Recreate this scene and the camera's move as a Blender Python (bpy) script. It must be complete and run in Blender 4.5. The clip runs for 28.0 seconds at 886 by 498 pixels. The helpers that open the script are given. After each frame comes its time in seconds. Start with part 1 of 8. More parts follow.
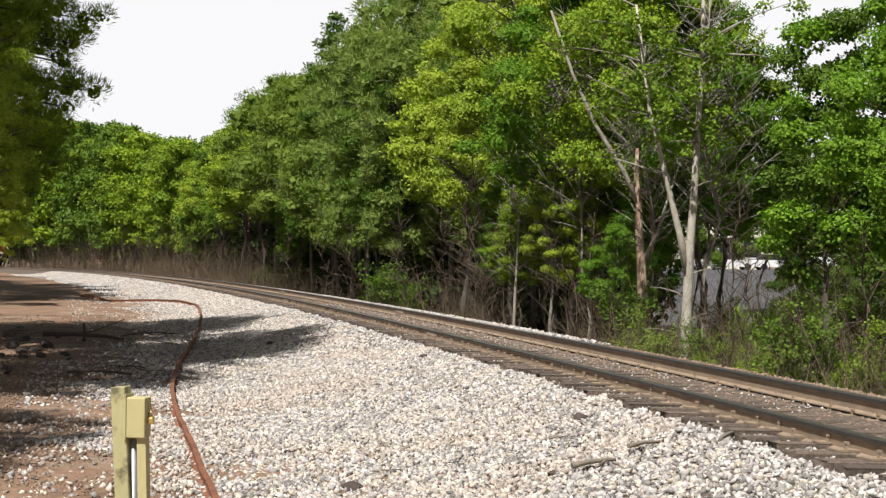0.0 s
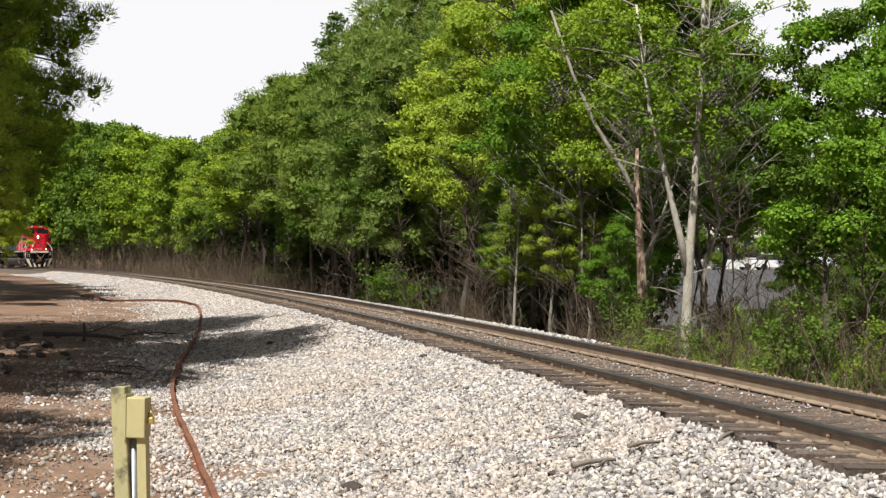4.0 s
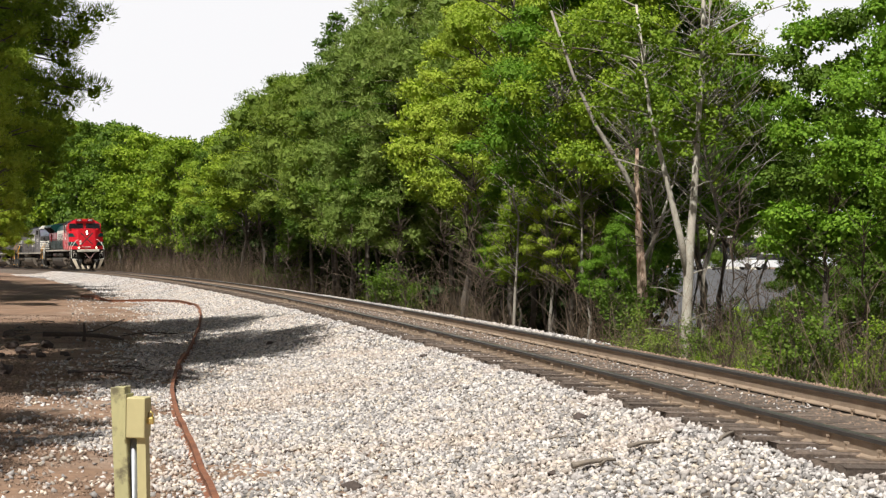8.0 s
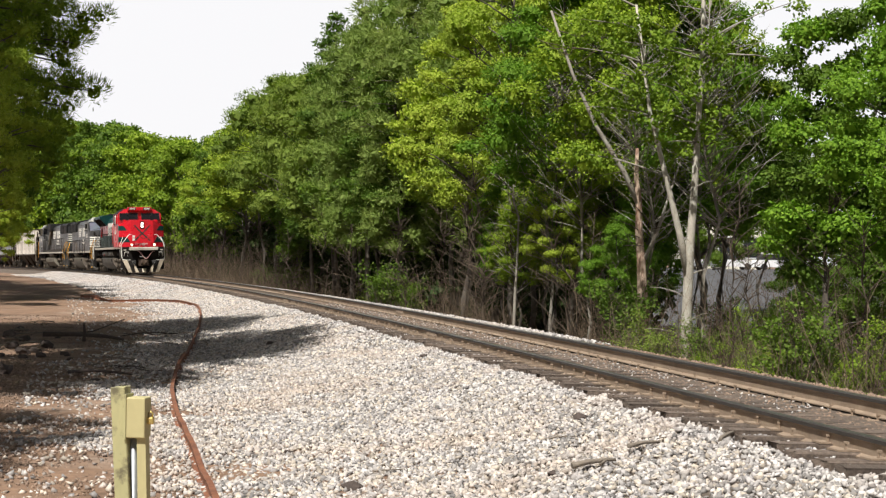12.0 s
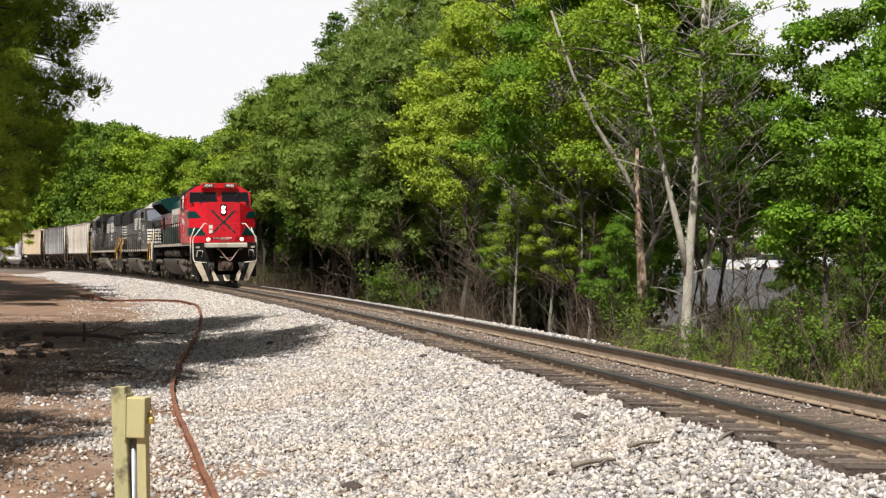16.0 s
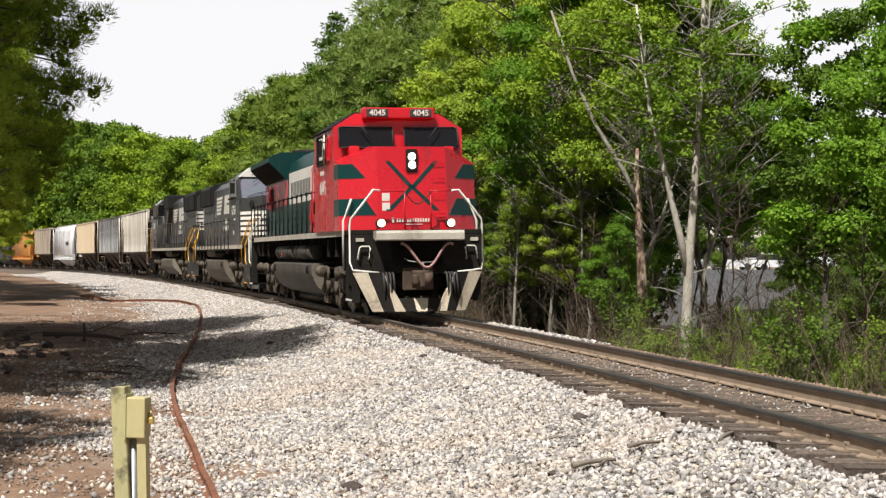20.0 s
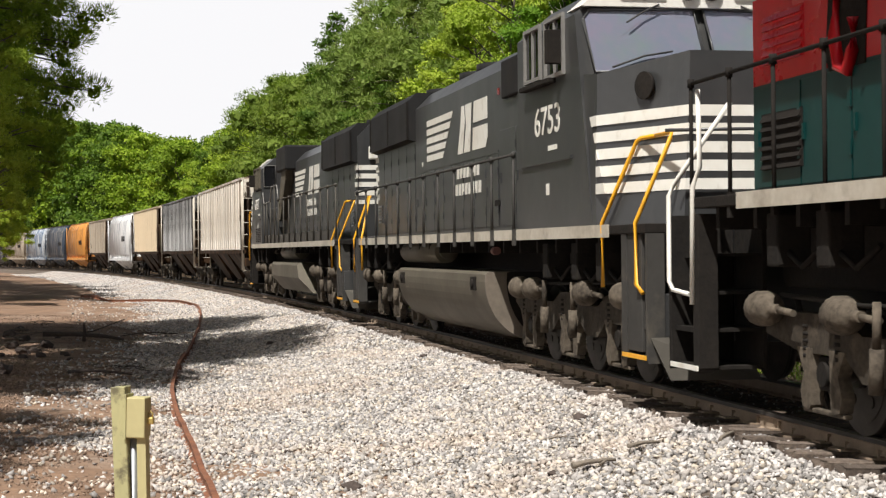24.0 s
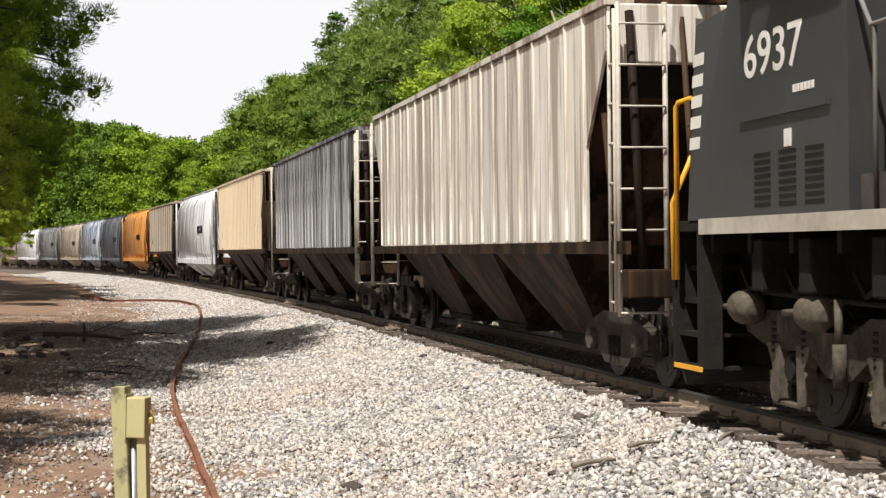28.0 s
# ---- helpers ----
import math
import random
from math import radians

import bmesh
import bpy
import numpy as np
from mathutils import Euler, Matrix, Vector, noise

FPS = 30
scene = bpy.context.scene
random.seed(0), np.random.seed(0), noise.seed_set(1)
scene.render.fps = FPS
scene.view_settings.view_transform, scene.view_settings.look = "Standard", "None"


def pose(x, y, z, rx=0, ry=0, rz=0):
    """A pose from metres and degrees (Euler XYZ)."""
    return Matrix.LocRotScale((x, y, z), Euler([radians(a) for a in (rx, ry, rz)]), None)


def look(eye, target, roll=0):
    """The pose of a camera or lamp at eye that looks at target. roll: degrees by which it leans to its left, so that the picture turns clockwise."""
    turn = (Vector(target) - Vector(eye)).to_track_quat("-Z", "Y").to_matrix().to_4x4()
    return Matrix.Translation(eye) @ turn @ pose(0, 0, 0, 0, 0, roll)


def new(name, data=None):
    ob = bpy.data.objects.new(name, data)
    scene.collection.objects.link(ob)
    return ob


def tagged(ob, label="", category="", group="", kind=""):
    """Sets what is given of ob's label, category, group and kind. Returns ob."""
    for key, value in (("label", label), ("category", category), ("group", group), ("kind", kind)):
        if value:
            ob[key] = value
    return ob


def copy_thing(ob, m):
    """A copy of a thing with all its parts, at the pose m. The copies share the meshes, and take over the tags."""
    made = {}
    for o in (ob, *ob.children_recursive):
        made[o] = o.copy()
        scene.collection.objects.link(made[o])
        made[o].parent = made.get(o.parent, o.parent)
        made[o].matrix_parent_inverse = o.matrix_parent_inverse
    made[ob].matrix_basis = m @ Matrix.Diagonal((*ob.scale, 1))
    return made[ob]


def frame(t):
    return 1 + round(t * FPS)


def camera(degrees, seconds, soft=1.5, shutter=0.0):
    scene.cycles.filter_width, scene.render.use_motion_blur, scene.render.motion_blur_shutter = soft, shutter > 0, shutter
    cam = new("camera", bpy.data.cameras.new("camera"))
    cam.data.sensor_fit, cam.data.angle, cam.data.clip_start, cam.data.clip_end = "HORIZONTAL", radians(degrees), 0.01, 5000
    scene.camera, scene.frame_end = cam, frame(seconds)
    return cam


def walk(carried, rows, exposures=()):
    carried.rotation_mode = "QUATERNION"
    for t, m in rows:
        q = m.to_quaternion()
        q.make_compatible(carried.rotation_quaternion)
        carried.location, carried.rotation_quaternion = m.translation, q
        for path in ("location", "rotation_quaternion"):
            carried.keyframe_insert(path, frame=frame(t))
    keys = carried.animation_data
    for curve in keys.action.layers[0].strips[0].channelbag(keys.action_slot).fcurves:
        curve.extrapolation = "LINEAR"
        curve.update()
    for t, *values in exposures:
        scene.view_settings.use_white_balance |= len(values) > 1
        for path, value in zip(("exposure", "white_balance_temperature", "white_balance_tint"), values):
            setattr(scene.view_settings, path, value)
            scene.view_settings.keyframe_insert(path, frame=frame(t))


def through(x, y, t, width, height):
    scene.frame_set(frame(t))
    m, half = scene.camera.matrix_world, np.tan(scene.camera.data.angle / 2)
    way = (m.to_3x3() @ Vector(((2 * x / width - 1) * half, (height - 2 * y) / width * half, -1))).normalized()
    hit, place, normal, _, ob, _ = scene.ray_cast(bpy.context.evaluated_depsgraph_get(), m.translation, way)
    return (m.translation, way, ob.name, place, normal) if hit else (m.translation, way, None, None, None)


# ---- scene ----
# One line of track, given by its curvature along the way; s runs away from the viewer, lat towards the viewer's side.
CANT = 0.0377 / 1.505
STEP = 0.5
S_GRID = np.arange(-160, 420, STEP)


def lay_line():
    bend = np.interp(S_GRID, [-30, 40, 100, 150, 220], BENDS)
    turn = np.concatenate([[0], np.cumsum(bend[:-1]) * STEP])
    i = np.searchsorted(S_GRID, 0)
    turn = turn - turn[i] + 1.76206
    xs, ys = np.cumsum(np.cos(turn)) * STEP, np.cumsum(np.sin(turn)) * STEP
    return xs - xs[i] + 4.0365, ys - ys[i] + 14.0, -0.000164 * S_GRID - 0.00001777 * S_GRID ** 2, turn


BENDS = (0.000322, 0.001168, 0.000802, 0.001603, 0.000644)
LINE = lay_line()


def rail_level(s):
    return float(np.interp(s, S_GRID, LINE[2]))


def on_track(s, lat=0.0, z=0.0, canted=True):
    """A point of the line: along, across (towards the viewer's side) and above the rail heads."""
    x, y, h, a = [float(np.interp(s, S_GRID, q)) for q in LINE]
    b = -CANT if canted else 0.0
    c = 1 / math.sqrt(1 + b * b)
    l2, z2 = lat * c - z * b * c, lat * b * c + z * c
    return Vector((x - l2 * math.sin(a), y + l2 * math.cos(a), h + z2))


def heading(s):
    return float(np.interp(s, S_GRID, LINE[3]))


# ---- the camera, which stands still ----
EYE = (0.0, 0.0, 1.3707)
cam = camera(30.331, 28.0, soft=1.3, shutter=0.05)
STAND = look(EYE, (0.0, 100.0, 1.3707 + 0.46), 0.8136)
walk(cam, [(0.0, STAND), (28.0, STAND)], exposures=[(0.0, 0.36), (28.0, 0.36)])

# ---- sky and sun ----
SUN_TO = Vector((-0.29, -0.56, 1.0)).normalized()
world = bpy.data.worlds.new("sky")
scene.world = world
world.use_nodes = True
wn, wl = world.node_tree.nodes, world.node_tree.links
wn.clear()
sky = wn.new("ShaderNodeTexSky")
sky.sky_type = "NISHITA"
sky.sun_disc = False
sky.sun_elevation = math.asin(SUN_TO.z)
sky.sun_rotation = math.atan2(SUN_TO.x, SUN_TO.y)
sky.air_density, sky.dust_density, sky.ozone_density = 1.0, 4.0, 1.0
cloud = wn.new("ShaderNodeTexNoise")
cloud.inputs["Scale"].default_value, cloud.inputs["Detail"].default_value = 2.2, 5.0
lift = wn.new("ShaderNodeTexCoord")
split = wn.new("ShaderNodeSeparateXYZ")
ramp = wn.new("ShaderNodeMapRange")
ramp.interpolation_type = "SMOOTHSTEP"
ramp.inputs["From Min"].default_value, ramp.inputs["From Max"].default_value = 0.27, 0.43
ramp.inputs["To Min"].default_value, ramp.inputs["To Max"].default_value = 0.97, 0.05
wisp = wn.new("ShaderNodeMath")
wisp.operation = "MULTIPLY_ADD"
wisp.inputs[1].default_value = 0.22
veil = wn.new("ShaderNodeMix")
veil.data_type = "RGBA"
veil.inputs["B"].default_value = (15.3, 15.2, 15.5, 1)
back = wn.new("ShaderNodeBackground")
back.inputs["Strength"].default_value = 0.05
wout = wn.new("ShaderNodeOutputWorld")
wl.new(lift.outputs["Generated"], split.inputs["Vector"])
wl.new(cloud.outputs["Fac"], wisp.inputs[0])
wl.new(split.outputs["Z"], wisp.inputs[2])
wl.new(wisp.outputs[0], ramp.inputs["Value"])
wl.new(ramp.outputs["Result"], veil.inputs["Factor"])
dim = wn.new("ShaderNodeMix")
dim.data_type, dim.blend_type = "RGBA", "MULTIPLY"
dim.inputs["Factor"].default_value = 1.0
dim.inputs["B"].default_value = (0.46, 0.45, 0.43, 1)
wl.new(sky.outputs["Color"], dim.inputs["A"])
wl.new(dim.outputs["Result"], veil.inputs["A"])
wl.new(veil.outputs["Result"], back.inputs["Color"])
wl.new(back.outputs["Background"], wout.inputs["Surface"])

sun = new("sun", bpy.data.lights.new("sun", "SUN"))
sun.data.energy, sun.data.angle, sun.data.color = 5.0, radians(0.6), (1.0, 0.965, 0.90)
sun.matrix_world = look((0, 0, 60), Vector((0, 0, 60)) - SUN_TO)


# ---- materials ----
def wire(nt, a, b):
    nt.links.new(a, b)


def material(name, c1, c2=None, scale=3.0, rough=0.6, metal=0.0, bump=0.0, bump_scale=40.0, stretch=(1, 1, 1), per_piece=0.0, per_island=0.0,
             dirt=None, dirt_amount=0.0, dirt_edge=0.78, dirt_scale=1.2, dirt_stretch=(1, 1, 1), spec=0.5, rough_vary=0.12, dirt_soft=0.0, dirt_most=0.9):
    """A surface whose colour varies at a coarse and a fine scale, with fine relief, and streaks or stains over it."""
    m = bpy.data.materials.new(name)
    m.use_nodes = True
    nt = m.node_tree
    nodes = nt.nodes
    bsdf = nodes["Principled BSDF"]
    tc = nodes.new("ShaderNodeTexCoord")
    mp = nodes.new("ShaderNodeMapping")
    mp.inputs["Scale"].default_value = stretch
    wire(nt, tc.outputs["Object"], mp.inputs["Vector"])
    n1 = nodes.new("ShaderNodeTexNoise")
    n1.inputs["Scale"].default_value, n1.inputs["Detail"].default_value, n1.inputs["Roughness"].default_value = scale, 6.0, 0.62
    wire(nt, mp.outputs["Vector"], n1.inputs["Vector"])
    n2 = nodes.new("ShaderNodeTexNoise")
    n2.inputs["Scale"].default_value, n2.inputs["Detail"].default_value = scale * 9, 4.0
    wire(nt, mp.outputs["Vector"], n2.inputs["Vector"])
    add = nodes.new("ShaderNodeMath")
    add.operation = "MULTIPLY_ADD"
    add.inputs[1].default_value = 0.45
    wire(nt, n2.outputs["Fac"], add.inputs[0])
    wire(nt, n1.outputs["Fac"], add.inputs[2])
    rng = nodes.new("ShaderNodeMapRange")
    rng.inputs["From Min"].default_value, rng.inputs["From Max"].default_value = 0.5, 0.95
    wire(nt, add.outputs[0], rng.inputs["Value"])
    mix = nodes.new("ShaderNodeMix")
    mix.data_type = "RGBA"
    mix.inputs["A"].default_value = (*c1, 1)
    mix.inputs["B"].default_value = (*(c2 or [0.75 * c for c in c1]), 1)
    wire(nt, rng.outputs["Result"], mix.inputs["Factor"])
    out = mix.outputs["Result"]
    if per_piece or per_island:
        if per_piece:
            src = nodes.new("ShaderNodeObjectInfo").outputs["Random"]
        else:
            src = nodes.new("ShaderNodeNewGeometry").outputs["Random Per Island"]
        amt = per_piece or per_island
        r2 = nodes.new("ShaderNodeMapRange")
        r2.inputs["To Min"].default_value, r2.inputs["To Max"].default_value = 1 - amt, 1 + amt
        wire(nt, src, r2.inputs["Value"])
        hsv = nodes.new("ShaderNodeHueSaturation")
        wire(nt, r2.outputs["Result"], hsv.inputs["Value"])
        wire(nt, out, hsv.inputs["Color"])
        out = hsv.outputs["Color"]
    if dirt:
        mp2 = nodes.new("ShaderNodeMapping")
        mp2.inputs["Scale"].default_value = dirt_stretch
        wire(nt, tc.outputs["Object"], mp2.inputs["Vector"])
        n3 = nodes.new("ShaderNodeTexNoise")
        n3.inputs["Scale"].default_value, n3.inputs["Detail"].default_value, n3.inputs["Roughness"].default_value = dirt_scale, 8.0, 0.65
        wire(nt, mp2.outputs["Vector"], n3.inputs["Vector"])
        r3 = nodes.new("ShaderNodeMapRange")
        r3.inputs["From Min"].default_value, r3.inputs["From Max"].default_value = dirt_edge - (dirt_soft or 0.16 + 0.3 * dirt_amount), dirt_edge
        r3.inputs["To Max"].default_value = dirt_most
        wire(nt, n3.outputs["Fac"], r3.inputs["Value"])
        mx = nodes.new("ShaderNodeMix")
        mx.data_type = "RGBA"
        mx.inputs["B"].default_value = (*dirt, 1)
        wire(nt, r3.outputs["Result"], mx.inputs["Factor"])
        wire(nt, out, mx.inputs["A"])
        out = mx.outputs["Result"]
    wire(nt, out, bsdf.inputs["Base Color"])
    r4 = nodes.new("ShaderNodeMapRange")
    r4.inputs["To Min"].default_value, r4.inputs["To Max"].default_value = max(0.03, rough - rough_vary), min(1.0, rough + rough_vary)
    wire(nt, n1.outputs["Fac"], r4.inputs["Value"])
    wire(nt, r4.outputs["Result"], bsdf.inputs["Roughness"])
    bsdf.inputs["Metallic"].default_value = metal
    bsdf.inputs["Specular IOR Level"].default_value = spec
    if bump:
        n4 = nodes.new("ShaderNodeTexNoise")
        n4.inputs["Scale"].default_value, n4.inputs["Detail"].default_value = bump_scale, 5.0
        wire(nt, mp.outputs["Vector"], n4.inputs["Vector"])
        bp = nodes.new("ShaderNodeBump")
        bp.inputs["Strength"].default_value, bp.inputs["Distance"].default_value = min(1.0, bump), 0.02
        wire(nt, n4.outputs["Fac"], bp.inputs["Height"])
        wire(nt, bp.outputs["Normal"], bsdf.inputs["Normal"])
    return m


def leaf_material(name, c1, c2, c3, through=0.24, rough=0.6):
    """Leaves: each one has its own shade, each tree its own cast, and light comes through them."""
    m = bpy.data.materials.new(name)
    m.use_nodes = True
    nt = m.node_tree
    nodes = nt.nodes
    bsdf, out = nodes["Principled BSDF"], nodes["Material Output"]
    geo, inf = nodes.new("ShaderNodeNewGeometry"), nodes.new("ShaderNodeObjectInfo")
    mix = nodes.new("ShaderNodeMix")
    mix.data_type = "RGBA"
    mix.inputs["A"].default_value, mix.inputs["B"].default_value = (*c1, 1), (*c2, 1)
    wire(nt, geo.outputs["Random Per Island"], mix.inputs["Factor"])
    mix2 = nodes.new("ShaderNodeMix")
    mix2.data_type = "RGBA"
    mix2.inputs["B"].default_value = (*c3, 1)
    half = nodes.new("ShaderNodeMath")
    half.operation = "MULTIPLY"
    half.inputs[1].default_value = 0.75
    wire(nt, inf.outputs["Random"], half.inputs[0])
    wire(nt, half.outputs[0], mix2.inputs["Factor"])
    wire(nt, mix.outputs["Result"], mix2.inputs["A"])
    wire(nt, mix2.outputs["Result"], bsdf.inputs["Base Color"])
    bsdf.inputs["Roughness"].default_value = rough
    bsdf.inputs["Specular IOR Level"].default_value = 0.15
    tr = nodes.new("ShaderNodeBsdfTranslucent")
    gain = nodes.new("ShaderNodeMix")
    gain.data_type = "RGBA"
    gain.blend_type = "MULTIPLY"
    gain.inputs["Factor"].default_value = 1.0
    gain.inputs["B"].default_value = (1.25, 1.5, 0.55, 1)
    wire(nt, mix2.outputs["Result"], gain.inputs["A"])
    wire(nt, gain.outputs["Result"], tr.inputs["Color"])
    sh = nodes.new("ShaderNodeMixShader")
    sh.inputs["Fac"].default_value = through
    wire(nt, bsdf.outputs["BSDF"], sh.inputs[1])
    wire(nt, tr.outputs["BSDF"], sh.inputs[2])
    wire(nt, sh.outputs["Shader"], out.inputs["Surface"])
    return m


def glow(name, colour, strength):
    m = bpy.data.materials.new(name)
    m.use_nodes = True
    b = m.node_tree.nodes["Principled BSDF"]
    b.inputs["Base Color"].default_value = (0.8, 0.8, 0.8, 1)
    b.inputs["Emission Color"].default_value = (*colour, 1)
    b.inputs["Emission Strength"].default_value = strength
    return m


M = {}
M["ground"] = material("dirt and litter", (0.29, 0.18, 0.115), (0.13, 0.08, 0.052), 1.3, 0.95, bump=1.0, bump_scale=9, dirt=(0.40, 0.33, 0.27), dirt_amount=0.25, dirt_scale=0.5)
# brown leaf litter, its colour lowered to stand for shade under the trees
M["litter"] = material("forest litter darkened for shade", (0.10, 0.07, 0.045), (0.045, 0.033, 0.022), 1.5, 0.95, bump=0.8, bump_scale=9)
M["bed"] = material("ballast bed", (0.16, 0.125, 0.097), (0.065, 0.051, 0.041), 14.0, 0.95, bump=1.0, bump_scale=30)
M["stone"] = material("crushed stone", (0.47, 0.44, 0.41), (0.33, 0.31, 0.31), 1.6, 0.9, per_island=0.62, dirt=(0.52, 0.40, 0.31), dirt_amount=0.55, dirt_edge=0.80, dirt_scale=0.55)
M["stone_cream"] = material("cream crushed stone", (0.56, 0.49, 0.41), (0.42, 0.365, 0.31), 5.0, 0.9, per_island=0.45)
M["stone_grey"] = material("grey crushed stone", (0.36, 0.34, 0.325), (0.22, 0.205, 0.20), 5.0, 0.9, per_island=0.55)
M["stone_dark"] = material("stained stone", (0.31, 0.215, 0.155), (0.16, 0.112, 0.084), 6.0, 0.9, per_island=0.35)
M["rock"] = material("dark rock", (0.09, 0.065, 0.055), (0.05, 0.04, 0.035), 14.0, 0.9, bump=0.6)
M["tie"] = material("creosoted wood", (0.19, 0.145, 0.115), (0.075, 0.058, 0.048), 5.0, 0.9, bump=0.7, bump_scale=26, stretch=(1, 6, 6), per_piece=0.25)
# the shadow on the head's flank, painted as a dark strip
M["rail_head"] = material("shadow-toned rail head side", (0.05, 0.042, 0.037), (0.03, 0.026, 0.023), 3.0, 0.7)
M["rail_side"] = material("rusty rail", (0.33, 0.25, 0.18), (0.21, 0.155, 0.112), 3.0, 0.85, bump=0.3, bump_scale=60)
M["rail_top"] = material("worn rail head", (0.34, 0.31, 0.29), (0.24, 0.21, 0.19), 4.0, 0.36, metal=0.9)
M["rust"] = material("old rust", (0.27, 0.105, 0.05), (0.12, 0.05, 0.032), 4.0, 0.9, bump=0.6, bump_scale=40)
M["bark"] = material("grey bark", (0.13, 0.11, 0.09), (0.06, 0.05, 0.042), 3.0, 0.95, bump=1.0, bump_scale=14, stretch=(1, 1, 0.3), dirt=(0.24, 0.24, 0.20), dirt_amount=0.35, dirt_scale=2.5)
M["bark_pale"] = material("pale lichened bark", (0.36, 0.325, 0.275), (0.19, 0.17, 0.14), 4.0, 0.95, bump=0.8, bump_scale=14, dirt=(0.38, 0.40, 0.34), dirt_amount=0.4, dirt_scale=3.0)
M["bark_lichen"] = material("pale trunk with grey lichen", (0.50, 0.46, 0.39), (0.27, 0.245, 0.20), 5.0, 0.95, bump=0.9, bump_scale=16, stretch=(1, 1, 0.4), dirt=(0.55, 0.57, 0.50), dirt_amount=0.4, dirt_scale=4.0)
M["bark_bare"] = material("weathered bare wood", (0.34, 0.215, 0.15), (0.11, 0.065, 0.045), 3.0, 0.9, stretch=(1, 1, 0.35), bump=0.9, bump_scale=16, dirt=(0.50, 0.38, 0.29), dirt_edge=0.52, dirt_soft=0.05, dirt_scale=2.4, dirt_stretch=(2, 2, 0.4))
M["twig"] = material("dead twig", (0.135, 0.098, 0.068), (0.055, 0.042, 0.031), 2.0, 0.95, per_island=0.4)
M["straw"] = material("dead brown stems", (0.20, 0.145, 0.095), (0.085, 0.06, 0.04), 2.0, 0.95, per_island=0.5)
M["leaf_a"] = leaf_material("fresh leaves", (0.165, 0.25, 0.021), (0.33, 0.425, 0.039), (0.085, 0.16, 0.018))
M["leaf_b"] = leaf_material("dark leaves", (0.082, 0.145, 0.019), (0.16, 0.24, 0.030), (0.062, 0.12, 0.018))
M["leaf_e"] = leaf_material("grey-green leaves", (0.14, 0.20, 0.034), (0.245, 0.31, 0.056), (0.105, 0.165, 0.028))
M["leaf_d"] = leaf_material("bright green leaves", (0.10, 0.205, 0.018), (0.21, 0.345, 0.032), (0.085, 0.175, 0.018))
M["leaf_c"] = leaf_material("yellowish leaves", (0.285, 0.365, 0.042), (0.43, 0.50, 0.070), (0.20, 0.29, 0.030))
# leaf colour taken near black to stand for the shade under the crowns
M["leaf_f"] = leaf_material("shrub leaves darkened for shade", (0.028, 0.052, 0.014), (0.05, 0.085, 0.02), (0.024, 0.045, 0.012), through=0.08)
M["needle"] = leaf_material("pine needles", (0.155, 0.215, 0.048), (0.27, 0.325, 0.082), (0.16, 0.245, 0.052), through=0.15)
M["needle_dark"] = leaf_material("long pine needles", (0.13, 0.20, 0.020), (0.27, 0.35, 0.036), (0.15, 0.22, 0.024), through=0.35)


# ---- mesh helpers ----
def mesh_of(name, verts, faces, mats, index=None, smooth=False):
    me = bpy.data.meshes.new(name)
    me.from_pydata([tuple(v) for v in verts], [], [tuple(f) for f in faces])
    for m in mats:
        me.materials.append(m)
    if index is not None:
        me.polygons.foreach_set("material_index", np.asarray(index, dtype=np.int32))
    if smooth:
        me.polygons.foreach_set("use_smooth", np.ones(len(me.polygons), dtype=bool))
    me.update()
    return me


def big_mesh(name, verts, quads, mats):
    """Many faces of one corner count, from arrays."""
    me = bpy.data.meshes.new(name)
    verts, quads = np.asarray(verts, dtype=np.float32), np.asarray(quads, dtype=np.int32)
    n, k = quads.shape
    me.vertices.add(len(verts))
    me.vertices.foreach_set("co", verts.ravel())
    me.loops.add(n * k)
    me.loops.foreach_set("vertex_index", quads.ravel())
    me.polygons.add(n)
    me.polygons.foreach_set("loop_start", np.arange(0, n * k, k, dtype=np.int32))
    for m in mats:
        me.materials.append(m)
    me.update(calc_edges=True)
    return me


def part(name, bm, mat, parent=None, label="", smooth=False):
    me = bpy.data.meshes.new(name)
    bm.normal_update()
    bm.to_mesh(me)
    bm.free()
    for m in mat if isinstance(mat, (list, tuple)) else [mat]:
        me.materials.append(m)
    if smooth:
        for f in me.polygons:
            f.use_smooth = True
    ob = new(name, me)
    if parent:
        ob.parent = parent
    if label:
        tagged(ob, label)
    return ob


def empty(name, m, label, category, group="", kind=""):
    ob = new(name)
    ob.empty_display_size = 0.3
    ob.matrix_basis = m
    return tagged(ob, label, category, group, kind)


def box(bm, x0, x1, y0, y1, z0, z1, bevel=0.0, mi=0):
    v = [bm.verts.new((x, y, z)) for x in (x0, x1) for y in (y0, y1) for z in (z0, z1)]
    fs = [bm.faces.new([v[i] for i in f]) for f in ((0, 1, 3, 2), (4, 6, 7, 5), (0, 4, 5, 1), (2, 3, 7, 6), (0, 2, 6, 4), (1, 5, 7, 3))]
    for f in fs:
        f.material_index = mi
    if bevel:
        edges = list({e for f in fs for e in f.edges})
        bmesh.ops.bevel(bm, geom=edges, offset=bevel, segments=2, affect="EDGES", profile=0.5)
    return bm


